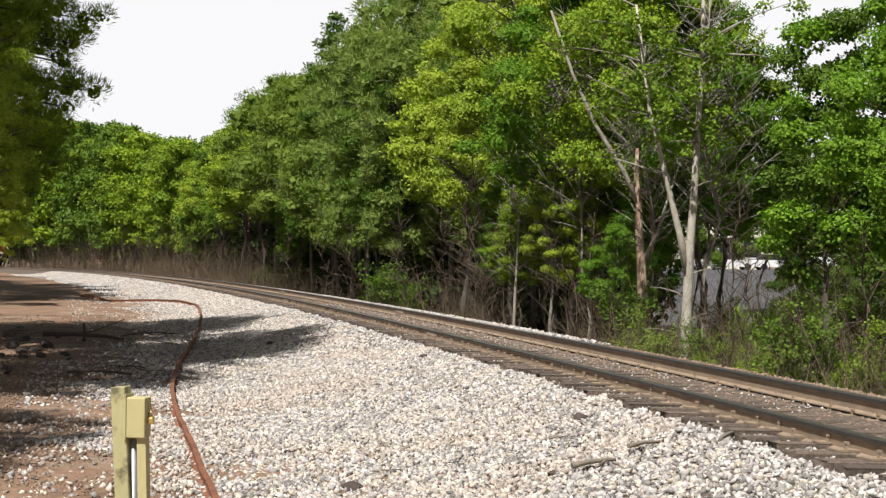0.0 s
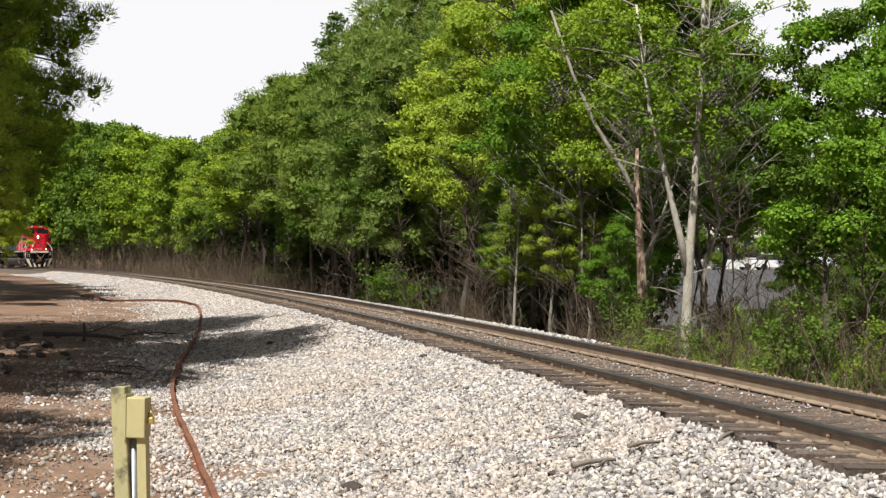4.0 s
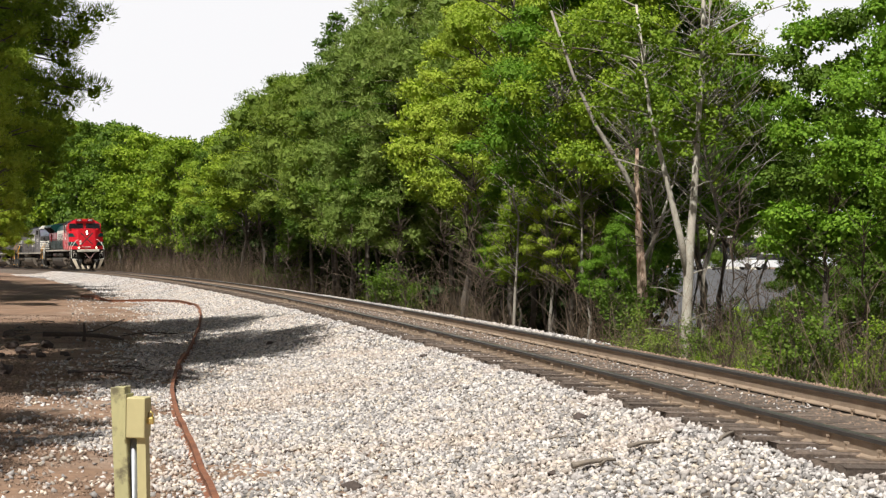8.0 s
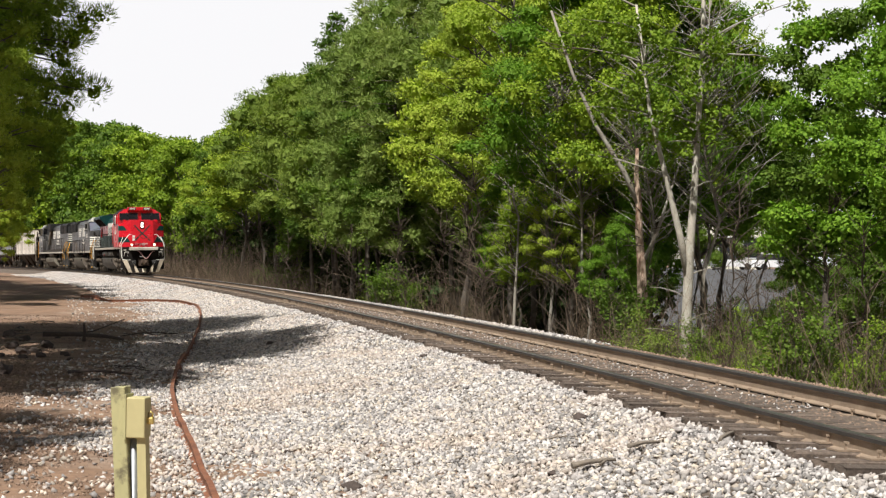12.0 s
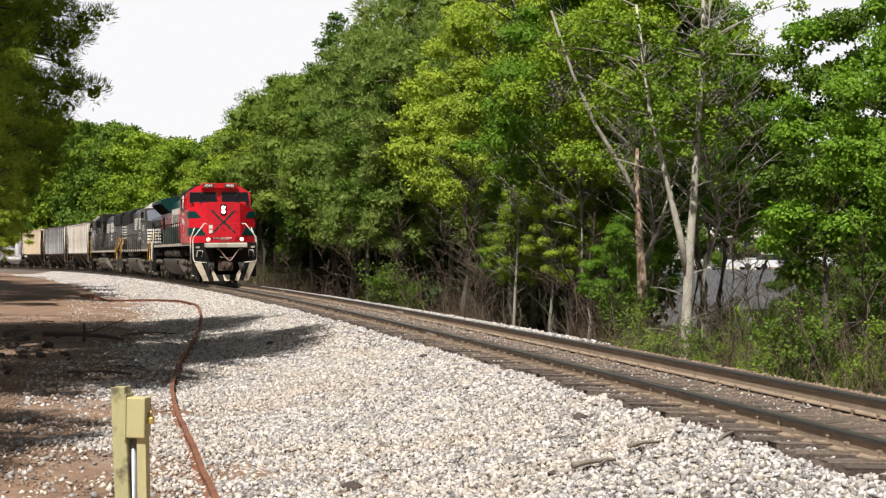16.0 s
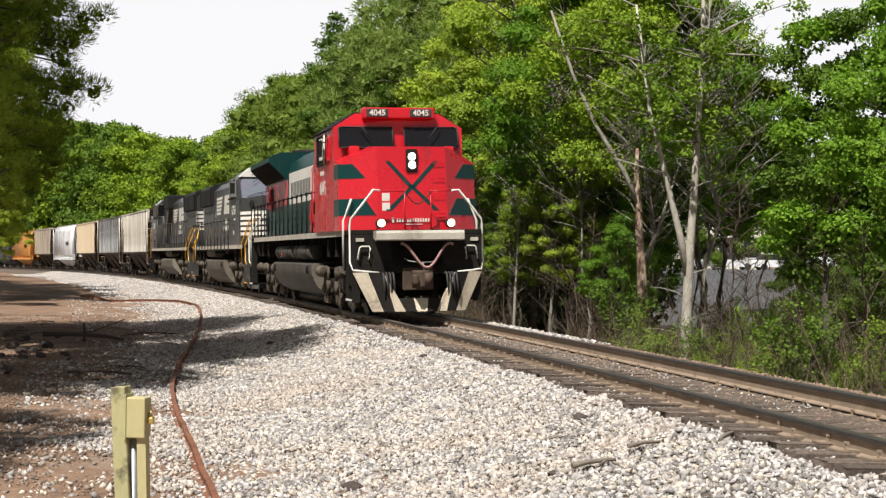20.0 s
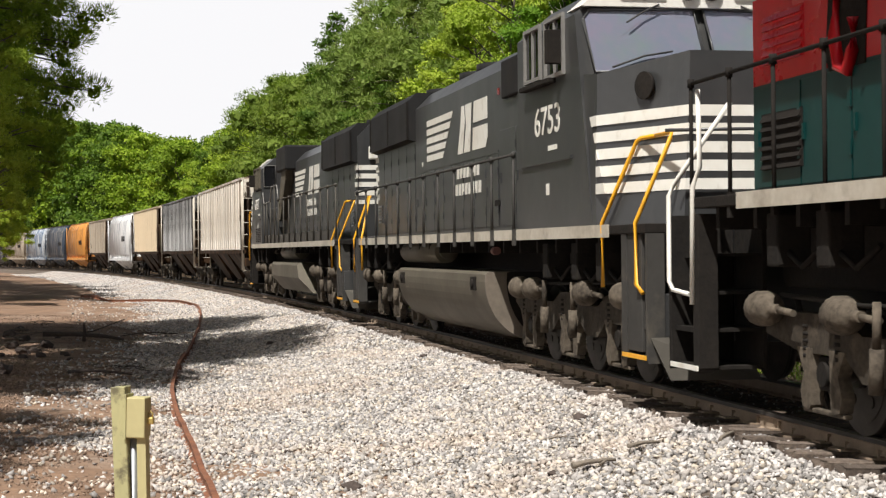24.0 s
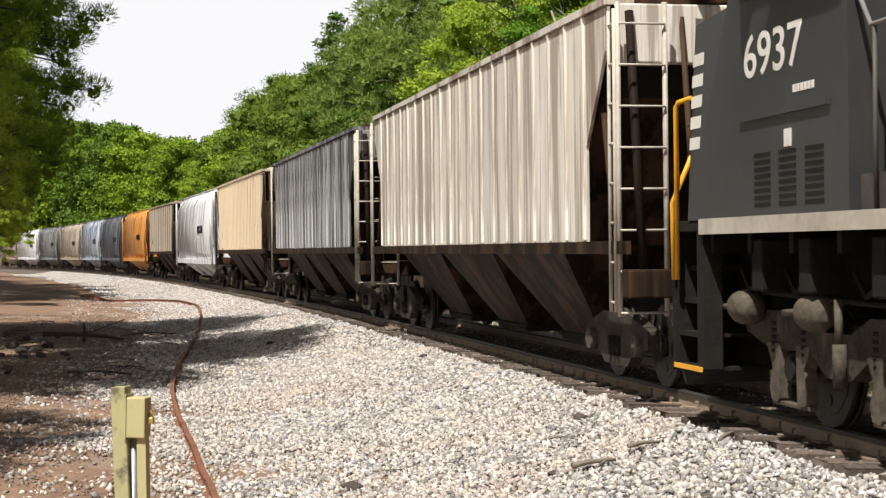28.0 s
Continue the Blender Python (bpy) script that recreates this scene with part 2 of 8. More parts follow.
def solid(bm, ring_a, ring_b, mi=0):
    """Joins two rings of equally many corners into a closed body."""
    a, b = [bm.verts.new(p) for p in ring_a], [bm.verts.new(p) for p in ring_b]
    n = len(a)
    fs = [bm.faces.new(a[::-1]), bm.faces.new(b)]
    fs += [bm.faces.new((a[i], a[(i + 1) % n], b[(i + 1) % n], b[i])) for i in range(n)]
    for f in fs:
        f.material_index = mi
    bmesh.ops.recalc_face_normals(bm, faces=fs)
    return bm


def along_x(bm, profile, x0, x1, mi=0):
    return solid(bm, [(x0, y, z) for y, z in profile], [(x1, y, z) for y, z in profile], mi)


def along_y(bm, profile, y0, y1, mi=0):
    return solid(bm, [(x, y0, z) for x, z in profile], [(x, y1, z) for x, z in profile], mi)


def along_z(bm, profile, z0, z1, mi=0):
    return solid(bm, [(x, y, z0) for x, y in profile], [(x, y, z1) for x, y in profile], mi)


def tube(bm, points, r, seg=6, mi=0, r_end=None):
    """A round bar through the points, tapering to r_end."""
    pts = [Vector(p) for p in points]
    rings = []
    n = len(pts)
    for i, p in enumerate(pts):
        d = (pts[min(i + 1, n - 1)] - pts[max(i - 1, 0)]).normalized()
        side = d.cross(Vector((0, 0, 1)))
        if side.length < 0.1:
            side = d.cross(Vector((1, 0, 0)))
        side.normalize()
        up = side.cross(d)
        rr = r if r_end is None else r + (r_end - r) * i / max(1, n - 1)
        rings.append([bm.verts.new(p + side * rr * math.cos(2 * math.pi * k / seg) + up * rr * math.sin(2 * math.pi * k / seg)) for k in range(seg)])
    for a, b in zip(rings, rings[1:]):
        for k in range(seg):
            f = bm.faces.new((a[k], a[(k + 1) % seg], b[(k + 1) % seg], b[k]))
            f.material_index, f.smooth = mi, True
    for ring in (rings[0][::-1], rings[-1]):
        bm.faces.new(ring).material_index = mi
    return bm


def lathe(bm, centre, profile, seg=14):
    """A body turned about an axis along x: pairs of place along it and radius."""
    c = Vector(centre)
    rings = [[bm.verts.new(c + Vector((a, r * math.cos(2 * math.pi * k / seg), r * math.sin(2 * math.pi * k / seg)))) for k in range(seg)] for a, r in profile]
    fs = [bm.faces.new(rings[0]), bm.faces.new(rings[-1])]
    for p, q in zip(rings, rings[1:]):
        for k in range(seg):
            fs.append(bm.faces.new((p[k], p[(k + 1) % seg], q[(k + 1) % seg], q[k])))
            fs[-1].smooth = True
    bmesh.ops.recalc_face_normals(bm, faces=fs)
    return bm


def disc(bm, centre, axis, r, half, seg=20, mi=0):
    a = Vector(axis).normalized() * half
    c = Vector(centre)
    return tube(bm, [c - a, c + a], r, seg, mi)


# ---- the lie of the land ----
NEAR_LATS = (0.0, 1.25, 1.75, 2.6, 3.6, 5.0, 8.0, 12.0, 20.0, 40.0)
NEAR_FALL = (-0.215, -0.22, -0.25, -0.44, -0.60, -0.68, -0.68, -0.60, -0.3, 0.3)
FAR_LATS = (0.0, 1.25, 1.9, 3.0, 4.2, 6.5, 10.0, 18.0, 30.0, 60.0)
FAR_FALL = (-0.215, -0.20, -0.19, -0.72, -1.15, -1.35, -1.6, -2.3, -2.9, -3.2)


def land(s, lat):
    """Height of the ground, above the datum, at a place given along and across the line."""
    if lat >= 0:
        h = float(np.interp(lat, NEAR_LATS, NEAR_FALL))
    else:
        h = float(np.interp(-lat, FAR_LATS, FAR_FALL))
    p = on_track(s, lat, 0, False)
    a = min(1.0, max(0.0, (abs(lat) - 2.2) / 3))
    bumps = noise.noise(p * 0.22) * 0.16 + noise.noise(p * 0.9) * 0.05
    return rail_level(s) + h + bumps * a + (-CANT * lat if abs(lat) < 2 else -CANT * 2 * math.copysign(1, lat) * max(0, 1 - (abs(lat) - 2) / 2))


def to_line(x, y):
    """Along and across, for a place in the plan."""
    i = int(np.argmin((LINE[0] - x) ** 2 + (LINE[1] - y) ** 2))
    t = LINE[3][i]
    dx, dy = x - LINE[0][i], y - LINE[1][i]
    return float(S_GRID[i] + dx * math.cos(t) + dy * math.sin(t)), float(-dx * math.sin(t) + dy * math.cos(t))


def ground_at(s, lat, dz=0.0):
    p = on_track(s, lat, 0, False)
    return Vector((p.x, p.y, land(s, lat) + dz))


def make_ground():
    rows = [-1500.0, -160.0, -80.0, -40.0] + list(np.arange(-20, 60, 1.0)) + list(np.arange(60, 260, 3.0)) + [280.0, 330.0, 400.0, 2500.0]
    near = [0, 0.7, 1.25, 1.5, 1.75, 2.1, 2.6, 3.1, 3.6, 4.2, 5, 6, 7, 8, 9, 10, 12, 14, 17, 20, 26, 40, 90, 300, 3000]
    lats = [-q for q in near[:0:-1]] + near
    verts = []
    for s in rows:
        for lat in lats:
            sc, lc = min(410.0, max(-158.0, s)), max(-300.0, min(300.0, lat))
            p = ground_at(sc, lc)
            if s != sc:
                d = Vector((math.cos(heading(sc)), math.sin(heading(sc)), 0))
                p += d * (s - sc)
            if lat != lc:
                p += Vector((-0.97, -0.25, 0)) * (lat - lc)
            verts.append(p)
    w = len(lats)
    faces, index = [], []
    for i in range(len(rows) - 1):
        for j in range(w - 1):
            faces.append((i * w + j, i * w + j + 1, (i + 1) * w + j + 1, (i + 1) * w + j))
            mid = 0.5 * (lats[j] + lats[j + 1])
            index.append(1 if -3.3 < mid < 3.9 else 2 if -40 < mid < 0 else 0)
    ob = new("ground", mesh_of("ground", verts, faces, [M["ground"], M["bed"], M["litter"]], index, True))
    return tagged(ob, "brown dirt ground with leaf litter and a gravel bed along the line", "ground", kind="structure")


make_ground()
# ---- the railway line ----
def make_track():
    line = empty("railway_track", Matrix.Identity(4), "single railway line of brown rails on dark wooden ties in pale ballast", "railway track", kind="structure")
    rail_stations = list(np.arange(-150, -20, 4.0)) + list(np.arange(-20, 80, 1.0)) + list(np.arange(80, 400, 3.0))
    # a rail's section: foot, web, head
    sec = [(-0.07, -0.185), (0.07, -0.185), (0.07, -0.172), (0.014, -0.152), (0.010, -0.055), (0.035, -0.042), (0.036, -0.010), (0.028, 0.0),
           (-0.028, 0.0), (-0.036, -0.010), (-0.035, -0.042), (-0.010, -0.055), (-0.014, -0.152), (-0.07, -0.172)]
    for side in (1, -1):
        verts, faces, index = [], [], []
        for s in rail_stations:
            for y, z in sec:
                verts.append(on_track(s, side * 0.7525 + y, z))
        k = len(sec)
        for i in range(len(rail_stations) - 1):
            for j in range(k):
                faces.append((i * k + j, (i + 1) * k + j, (i + 1) * k + (j + 1) % k, i * k + (j + 1) % k))
                # head flanks, faces 5 and 9, carry the painted shadow tone
                index.append(1 if j in (6, 7, 8) else 2 if j in (5, 9) else 0)
        ob = new("rail", mesh_of("rail", verts, faces, [M["rail_side"], M["rail_top"], M["rail_head"]], index))
        ob.parent = line
        # joint bars, bolted on
        for s in ((17.6, 40.5, 63.4) if side > 0 else (29.0, 52.0)):
            bm = bmesh.new()
            for y in (0.030, -0.030):
                ring = [(-0.016, -0.15), (0.016, -0.15), (0.012, -0.06), (-0.012, -0.06)]
                solid(bm, [on_track(s - 0.45, side * 0.7525 + y + a, z) for a, z in ring], [on_track(s + 0.45, side * 0.7525 + y + a, z) for a, z in ring])
            for d in (-0.36, -0.22, -0.08, 0.08, 0.22, 0.36):
                p = on_track(s + d, side * 0.7525, -0.1)
                n = on_track(s + d, side * 0.7525 + 1, -0.1) - p
                disc(bm, p, n, 0.016, 0.062, 6)
            part("joint_bar", bm, M["rail_side"], line, "bolted joint bars on the rail")
    return line


TRACK = make_track()


def make_ties(line):
    variants = []
    for v in range(5):
        rnd = random.Random(v)
        bm = bmesh.new()
        box(bm, -0.115, 0.115, -1.3, 1.3, -0.18, 0.0, 0.012)
        for q in bm.verts:
            q.co += Vector((rnd.uniform(-.012, .012), rnd.uniform(-.03, .03), rnd.uniform(-.008, .008)))
        me = bpy.data.meshes.new("tie")
        bm.to_mesh(me)
        bm.free()
        me.materials.append(M["tie"])
        variants.append(me)
    bm = bmesh.new()
    box(bm, -0.09, 0.09, -0.17, 0.17, 0.0, 0.016)
    plate = bpy.data.meshes.new("tie_plate")
    bm.to_mesh(plate)
    bm.free()
    plate.materials.append(M["rail_side"])
    bm = bmesh.new()
    for x, y in ((-0.05, 0.087), (0.05, -0.087)):
        box(bm, x - 0.009, x + 0.009, y - 0.009, y + 0.009, 0.0, 0.055)
        box(bm, x - 0.015, x + 0.015, y - (0.026 if y > 0 else 0.012), y + (0.012 if y > 0 else 0.026), 0.045, 0.065)
    spike = bpy.data.meshes.new("spike_pair")
    bm.to_mesh(spike)
    bm.free()
    spike.materials.append(M["rail_side"])
    rnd = random.Random(7)
    far_v, far_f = [], []
    i = 0
    for s in np.arange(-9.0, 215.0, 0.53):
        a = heading(s)
        x = Vector((math.cos(a), math.sin(a), 0))
        ang = rnd.uniform(-0.03, 0.03)
        p = on_track(s + rnd.uniform(-.03, .03), rnd.uniform(-.06, .06), -0.187 + rnd.uniform(-.006, .002))
        m = Matrix.Translation(p) @ Euler((CANT, 0, a + ang)).to_matrix().to_4x4()
        if i < 280:
            ob = new("tie", variants[i % 5])
            ob.parent, ob.matrix_basis = line, m
            if i < 100:
                for side in (1, -1):
                    for kid, name in ((plate, "tie_plate"), (spike, "spike_pair")):
                        q = new(name, kid)
                        q.parent, q.matrix_basis = ob, pose(0, side * 0.7525, 0.001 if kid is plate else 0.016)
        else:
            b = len(far_v)
            for dx in (-0.115, 0.115):
                for dy in (-1.3, 1.3):
                    for dz in (-0.15, 0):
                        far_v.append(m @ Vector((dx, dy, dz)))
            far_f += [tuple(b + k for k in f) for f in ((0, 1, 3, 2), (4, 6, 7, 5), (0, 4, 5, 1), (2, 3, 7, 6), (1, 5, 7, 3))]
        i += 1
    ob = new("far_ties", mesh_of("far_ties", far_v, far_f, [M["tie"]]))
    ob.parent = line
    tagged(ob, kind="stuff")


# crushed stones, each a rough lump of its own
def stone_shapes(rng, count):
    base = np.array([(1, 0, 0), (-1, 0, 0), (0, 1, 0), (0, -1, 0), (0, 0, 1), (0, 0, -1)], dtype=float)
    faces = np.array([(0, 2, 4), (2, 1, 4), (1, 3, 4), (3, 0, 4), (2, 0, 5), (1, 2, 5), (3, 1, 5), (0, 3, 5)])
    v = np.repeat(base[None], count, 0) * rng.uniform(0.65, 1.2, (count, 6, 1)) + rng.uniform(-0.38, 0.38, (count, 6, 3))
    return v, faces


def scatter_stones(name, places, sizes, mats, label, seed):
    rng = np.random.default_rng(seed)
    n = len(places)
    v, f = stone_shapes(rng, n)
    v = v * sizes[:, None, None] * np.array([1.0, 0.8, 0.62])
    q = rng.normal(size=(n, 4))
    q[:, 1:3] *= 0.35
    q /= np.linalg.norm(q, axis=1)[:, None]
    w, x, y, z = q.T
    rot = np.stack([1 - 2 * (y * y + z * z), 2 * (x * y - z * w), 2 * (x * z + y * w), 2 * (x * y + z * w), 1 - 2 * (x * x + z * z), 2 * (y * z - x * w),
                    2 * (x * z - y * w), 2 * (y * z + x * w), 1 - 2 * (x * x + y * y)], -1).reshape(n, 3, 3)
    v = np.einsum("nij,nkj->nki", rot, v) + places[:, None, :]
    faces = (f[None] + 6 * np.arange(n)[:, None, None]).reshape(-1, 3)
    ob = new(name, big_mesh(name, v.reshape(-1, 3), faces, mats))
    return tagged(ob, label, "ballast", kind="stuff")


def surface_points(rng, n, s0, s1, l0, l1, lift):
    s, l = rng.uniform(s0, s1, n), rng.uniform(l0, l1, n)
    xs, ys, hs, a = [np.interp(s, S_GRID, q) for q in LINE]
    grid_s, grid_l = np.linspace(s0, s1, 60), np.linspace(l0, l1, 40)
    tab = np.array([[land(p, q) for q in grid_l] for p in grid_s])
    u = (s - s0) / (s1 - s0) * 59
    v = (l - l0) / (l1 - l0) * 39
    i, j = np.minimum(u.astype(int), 58), np.minimum(v.astype(int), 38)
    fu, fv = u - i, v - j
    z = tab[i, j] * (1 - fu) * (1 - fv) + tab[i + 1, j] * fu * (1 - fv) + tab[i, j + 1] * (1 - fu) * fv + tab[i + 1, j + 1] * fu * fv
    return np.stack([xs - l * np.sin(a), ys + l * np.cos(a), z + lift], -1), s, l


def mixed_stones(rng, places, least, most, seed):
    """Pale, cream and grey stones, strewn among each other."""
    pick = rng.uniform(0, 1, len(places))
    for k, (a, b, mat, words) in enumerate(((0, 0.64, "stone", "pale crushed stone ballast beside the line"), (0.64, 0.88, "stone_cream", "cream crushed stone among the ballast"), (0.88, 1.1, "stone_grey", "grey crushed stone among the ballast"))):
        p = places[(pick >= a) & (pick < b)]
        scatter_stones("ballast_shoulder", p, rng.uniform(least, most, len(p)), [M[mat]], words, seed + k)


def make_ballast():
    rng = np.random.default_rng(5)
    # the pale shoulder on the viewer's side, thinning out towards the dirt
    p, s, l = surface_points(rng, 92000, -2.6, 17.0, 1.28, 8.0, 0.0)
    p[:, 2] += rng.uniform(-0.012, 0.022, len(p))
    keep = rng.uniform(0, 1, len(p)) < np.clip(1.0 - (l - 5.6 + 0.5 * np.sin(s * 0.9) + 0.3 * np.sin(s * 2.3)) / 1.6, 0.07, 1.0)
    mixed_stones(rng, p[keep], 0.020, 0.052, 1)
    p, s, l = surface_points(rng, 60000, 17.0, 66.0, 1.28, 7.6, 0.006)
    keep = rng.uniform(0, 1, len(p)) < np.clip(1.0 - (l - 5.4 + (s - 17) * 0.04 + 0.5 * np.sin(s * 0.5)) / 1.6, 0.03, 1.0)
    mixed_stones(rng, p[keep], 0.030, 0.060, 21)
    p, s, l = surface_points(rng, 26000, 66.0, 160.0, 1.28, 5.6, 0.008)
    scatter_stones("ballast_shoulder", p, rng.uniform(0.05, 0.085, len(p)), [M["stone"]], "pale grey crushed stone ballast beside the line", 6)
    # between and beyond the rails
    p, s, l = surface_points(rng, 42000, -2.6, 46.0, -1.3, 1.32, -0.012)
    scatter_stones("crib_ballast", p, rng.uniform(0.018, 0.036, len(p)), [M["stone_dark"]], "brown stained ballast between the ties", 3)
    p, s, l = surface_points(rng, 1700, 3.0, 40.0, -0.7, 0.7, 0.012)
    scatter_stones("crib_ballast", p, rng.uniform(0.014, 0.026, len(p)), [M["stone"]], "pale stones lying between the ties", 8)
    p, s, l = surface_points(rng, 34000, 3.0, 90.0, -2.5, -1.3, 0.012)
    bare = rng.uniform(0, 1, len(p)) > np.clip((s - 14.5) / 5, 0.0, 1.0)
    scatter_stones("ballast_shoulder", p[bare] - np.array([0, 0, 0.03]), rng.uniform(0.02, 0.04, bare.sum()), [M["stone_dark"]], "brown stained stone beyond the far rail", 14)
    p = p[~bare]
    scatter_stones("ballast_shoulder", p, rng.uniform(0.025, 0.05, len(p)), [M["stone"]], "pale crushed stone beyond the far rail", 4)
    # stones heaped about the ends of the ties
    p, s, l = surface_points(rng, 9000, -2.6, 40.0, 0.92, 1.5, 0.035)
    scatter_stones("ballast_shoulder", p, rng.uniform(0.024, 0.05, len(p)), [M["stone"]], "pale crushed stone round the ends of the ties", 11)
    # a thin litter of gravel over the dirt
    p, s, l = surface_points(rng, 16000, -3.0, 16.0, 4.8, 10.0, 0.002)
    scatter_stones("scattered_gravel", p, rng.uniform(0.010, 0.034, len(p)), [M["stone_dark"]], "brown gravel scattered over the dirt", 10)
    p, s, l = surface_points(rng, 9000, 14.0, 40.0, 5.4, 12.0, 0.004)
    scatter_stones("scattered_gravel", p, rng.uniform(0.014, 0.034, len(p)), [M["stone_dark"]], "brown gravel scattered over the dirt", 9)


make_ballast()
# ---- trees ----
def leaf_cloud(rng, centres, radii, per, size, long=1.0, wide=0.6, droop=0.0, flat=0.75, outward=None, spread=0.8):
    """Small folded leaves round each centre; four corners a leaf."""
    n = len(centres) * per
    c = np.repeat(centres, per, 0)
    r = np.repeat(radii, per)
    off = rng.normal(size=(n, 3))
    pos = c + off * r[:, None] * np.array([0.5, 0.5, 0.5 * flat])
    d = rng.normal(size=(n, 3)) + off * 0.5
    d[:, 2] = d[:, 2] * 0.6 - droop
    d /= np.linalg.norm(d, axis=1)[:, None]
    nrm = rng.normal(size=(n, 3)) * spread
    nrm[:, 2] += 0.7
    if outward is not None:
        nrm += np.repeat(outward, per, 0) * 0.9
    side = np.cross(d, nrm)
    side /= np.linalg.norm(side, axis=1)[:, None] + 1e-9
    face = np.cross(side, d)
    sz = size * rng.uniform(0.6, 1.3, (n, 1))
    b = pos + d * sz * long * 0.5 + side * sz * wide * 0.5 + face * sz * 0.08
    t = pos + d * sz * long
    e = pos + d * sz * long * 0.5 - side * sz * wide * 0.5 + face * sz * 0.08
    return np.stack([pos, b, t, e], 1).reshape(-1, 3), np.arange(4 * n).reshape(-1, 4)


def lobe_cloud(rng, centres, radii, count, size, wide=0.7, flat=0.78, core=34, droop=0.3, tuft=0.0, spray=3.2):
    """Leaves over the shells of many overlapping lobes, with large sprays inside that close each lobe against the light."""
    c, r = np.asarray(centres), np.asarray(radii)
    share = r ** 2 / np.sum(r ** 2)
    pick = rng.choice(len(c), size=int(count * 1.7), p=share)
    o = rng.normal(size=(len(pick), 3))
    o[:, 2] = np.where(rng.uniform(size=len(pick)) < 0.8, np.abs(o[:, 2]), -np.abs(o[:, 2]))
    o /= np.linalg.norm(o, axis=1)[:, None]
    cc, rr = c[pick], r[pick]
    wob = 1 + 0.16 * np.sin(9 * o[:, 0] + 3.1 * cc[:, 1]) * np.sin(8 * o[:, 1] + 5 * cc[:, 0]) + 0.12 * np.sin(17 * o[:, 2] + 11 * o[:, 0] + cc[:, 2] * 7)
    rad = rr * wob * rng.uniform(0.45, 1.1, len(pick)) ** 0.35
    pos = cc + o * rad[:, None] * np.array([1, 1, flat])
    # leaves buried in a neighbouring lobe are left out
    near = np.full(len(pick), 9.0)
    for k in range(len(c)):
        d = np.linalg.norm((pos - c[k]) / np.array([1, 1, flat]), axis=1) / r[k]
        near = np.where(pick == k, near, np.minimum(near, d))
    keep = np.flatnonzero(near > 0.78)[:count]
    pos, o, n = pos[keep], o[keep], len(keep)
    d = rng.normal(size=(n, 3)) * 0.8 + o * (0.6 + tuft)
    d[:, 2] += tuft * 0.7 - droop
    d /= np.linalg.norm(d, axis=1)[:, None]
    nrm = o * np.array([1, 1, 1.2]) + rng.normal(size=(n, 3)) * 0.42
    nrm[:, 2] += 0.25
    side = np.cross(d, nrm)
    side /= np.linalg.norm(side, axis=1)[:, None] + 1e-9
    face = np.cross(side, d)
    sz = size * rng.uniform(0.55, 1.3, (n, 1))
    b = pos + d * sz * 0.5 + side * sz * wide * 0.5 + face * sz * 0.08
    e = pos + d * sz * 0.5 - side * sz * wide * 0.5 + face * sz * 0.08
    v = np.stack([pos, b, pos + d * sz, e], 1).reshape(-1, 3)
    k = len(c) * core
    cc, rr = np.repeat(c, core, 0), np.repeat(r, core)[:, None]
    o = rng.normal(size=(k, 3))
    o /= np.linalg.norm(o, axis=1)[:, None]
    pos = cc + o * rr * rng.uniform(0.15, 0.72, (k, 1)) * np.array([1, 1, flat])
    d = np.cross(o, rng.normal(size=(k, 3)))
    d /= np.linalg.norm(d, axis=1)[:, None]
    side = np.cross(d, o + rng.normal(size=(k, 3)) * 0.3)
    side /= np.linalg.norm(side, axis=1)[:, None] + 1e-9
    w = np.minimum(rr * 0.5, size * spray)
    v2 = np.stack([pos - d * w * 0.6, pos + side * w * 0.45, pos + d * w * 0.6, pos - side * w * 0.45], 1).reshape(-1, 3)
    v = np.concatenate([v, v2])
    return v, np.arange(len(v)).reshape(-1, 4)


def limb_path(rnd, start, end, sag=0.1, steps=5, wander=0.06):
    a, b = Vector(start), Vector(end)
    mid = (b - a).length
    out = []
    for i in range(steps):
        f = i / (steps - 1)
        w = math.sin(f * math.pi) * mid
        out.append(a.lerp(b, f) + Vector((rnd.uniform(-wander, wander) * w, rnd.uniform(-wander, wander) * w, sag * w)))
    return out


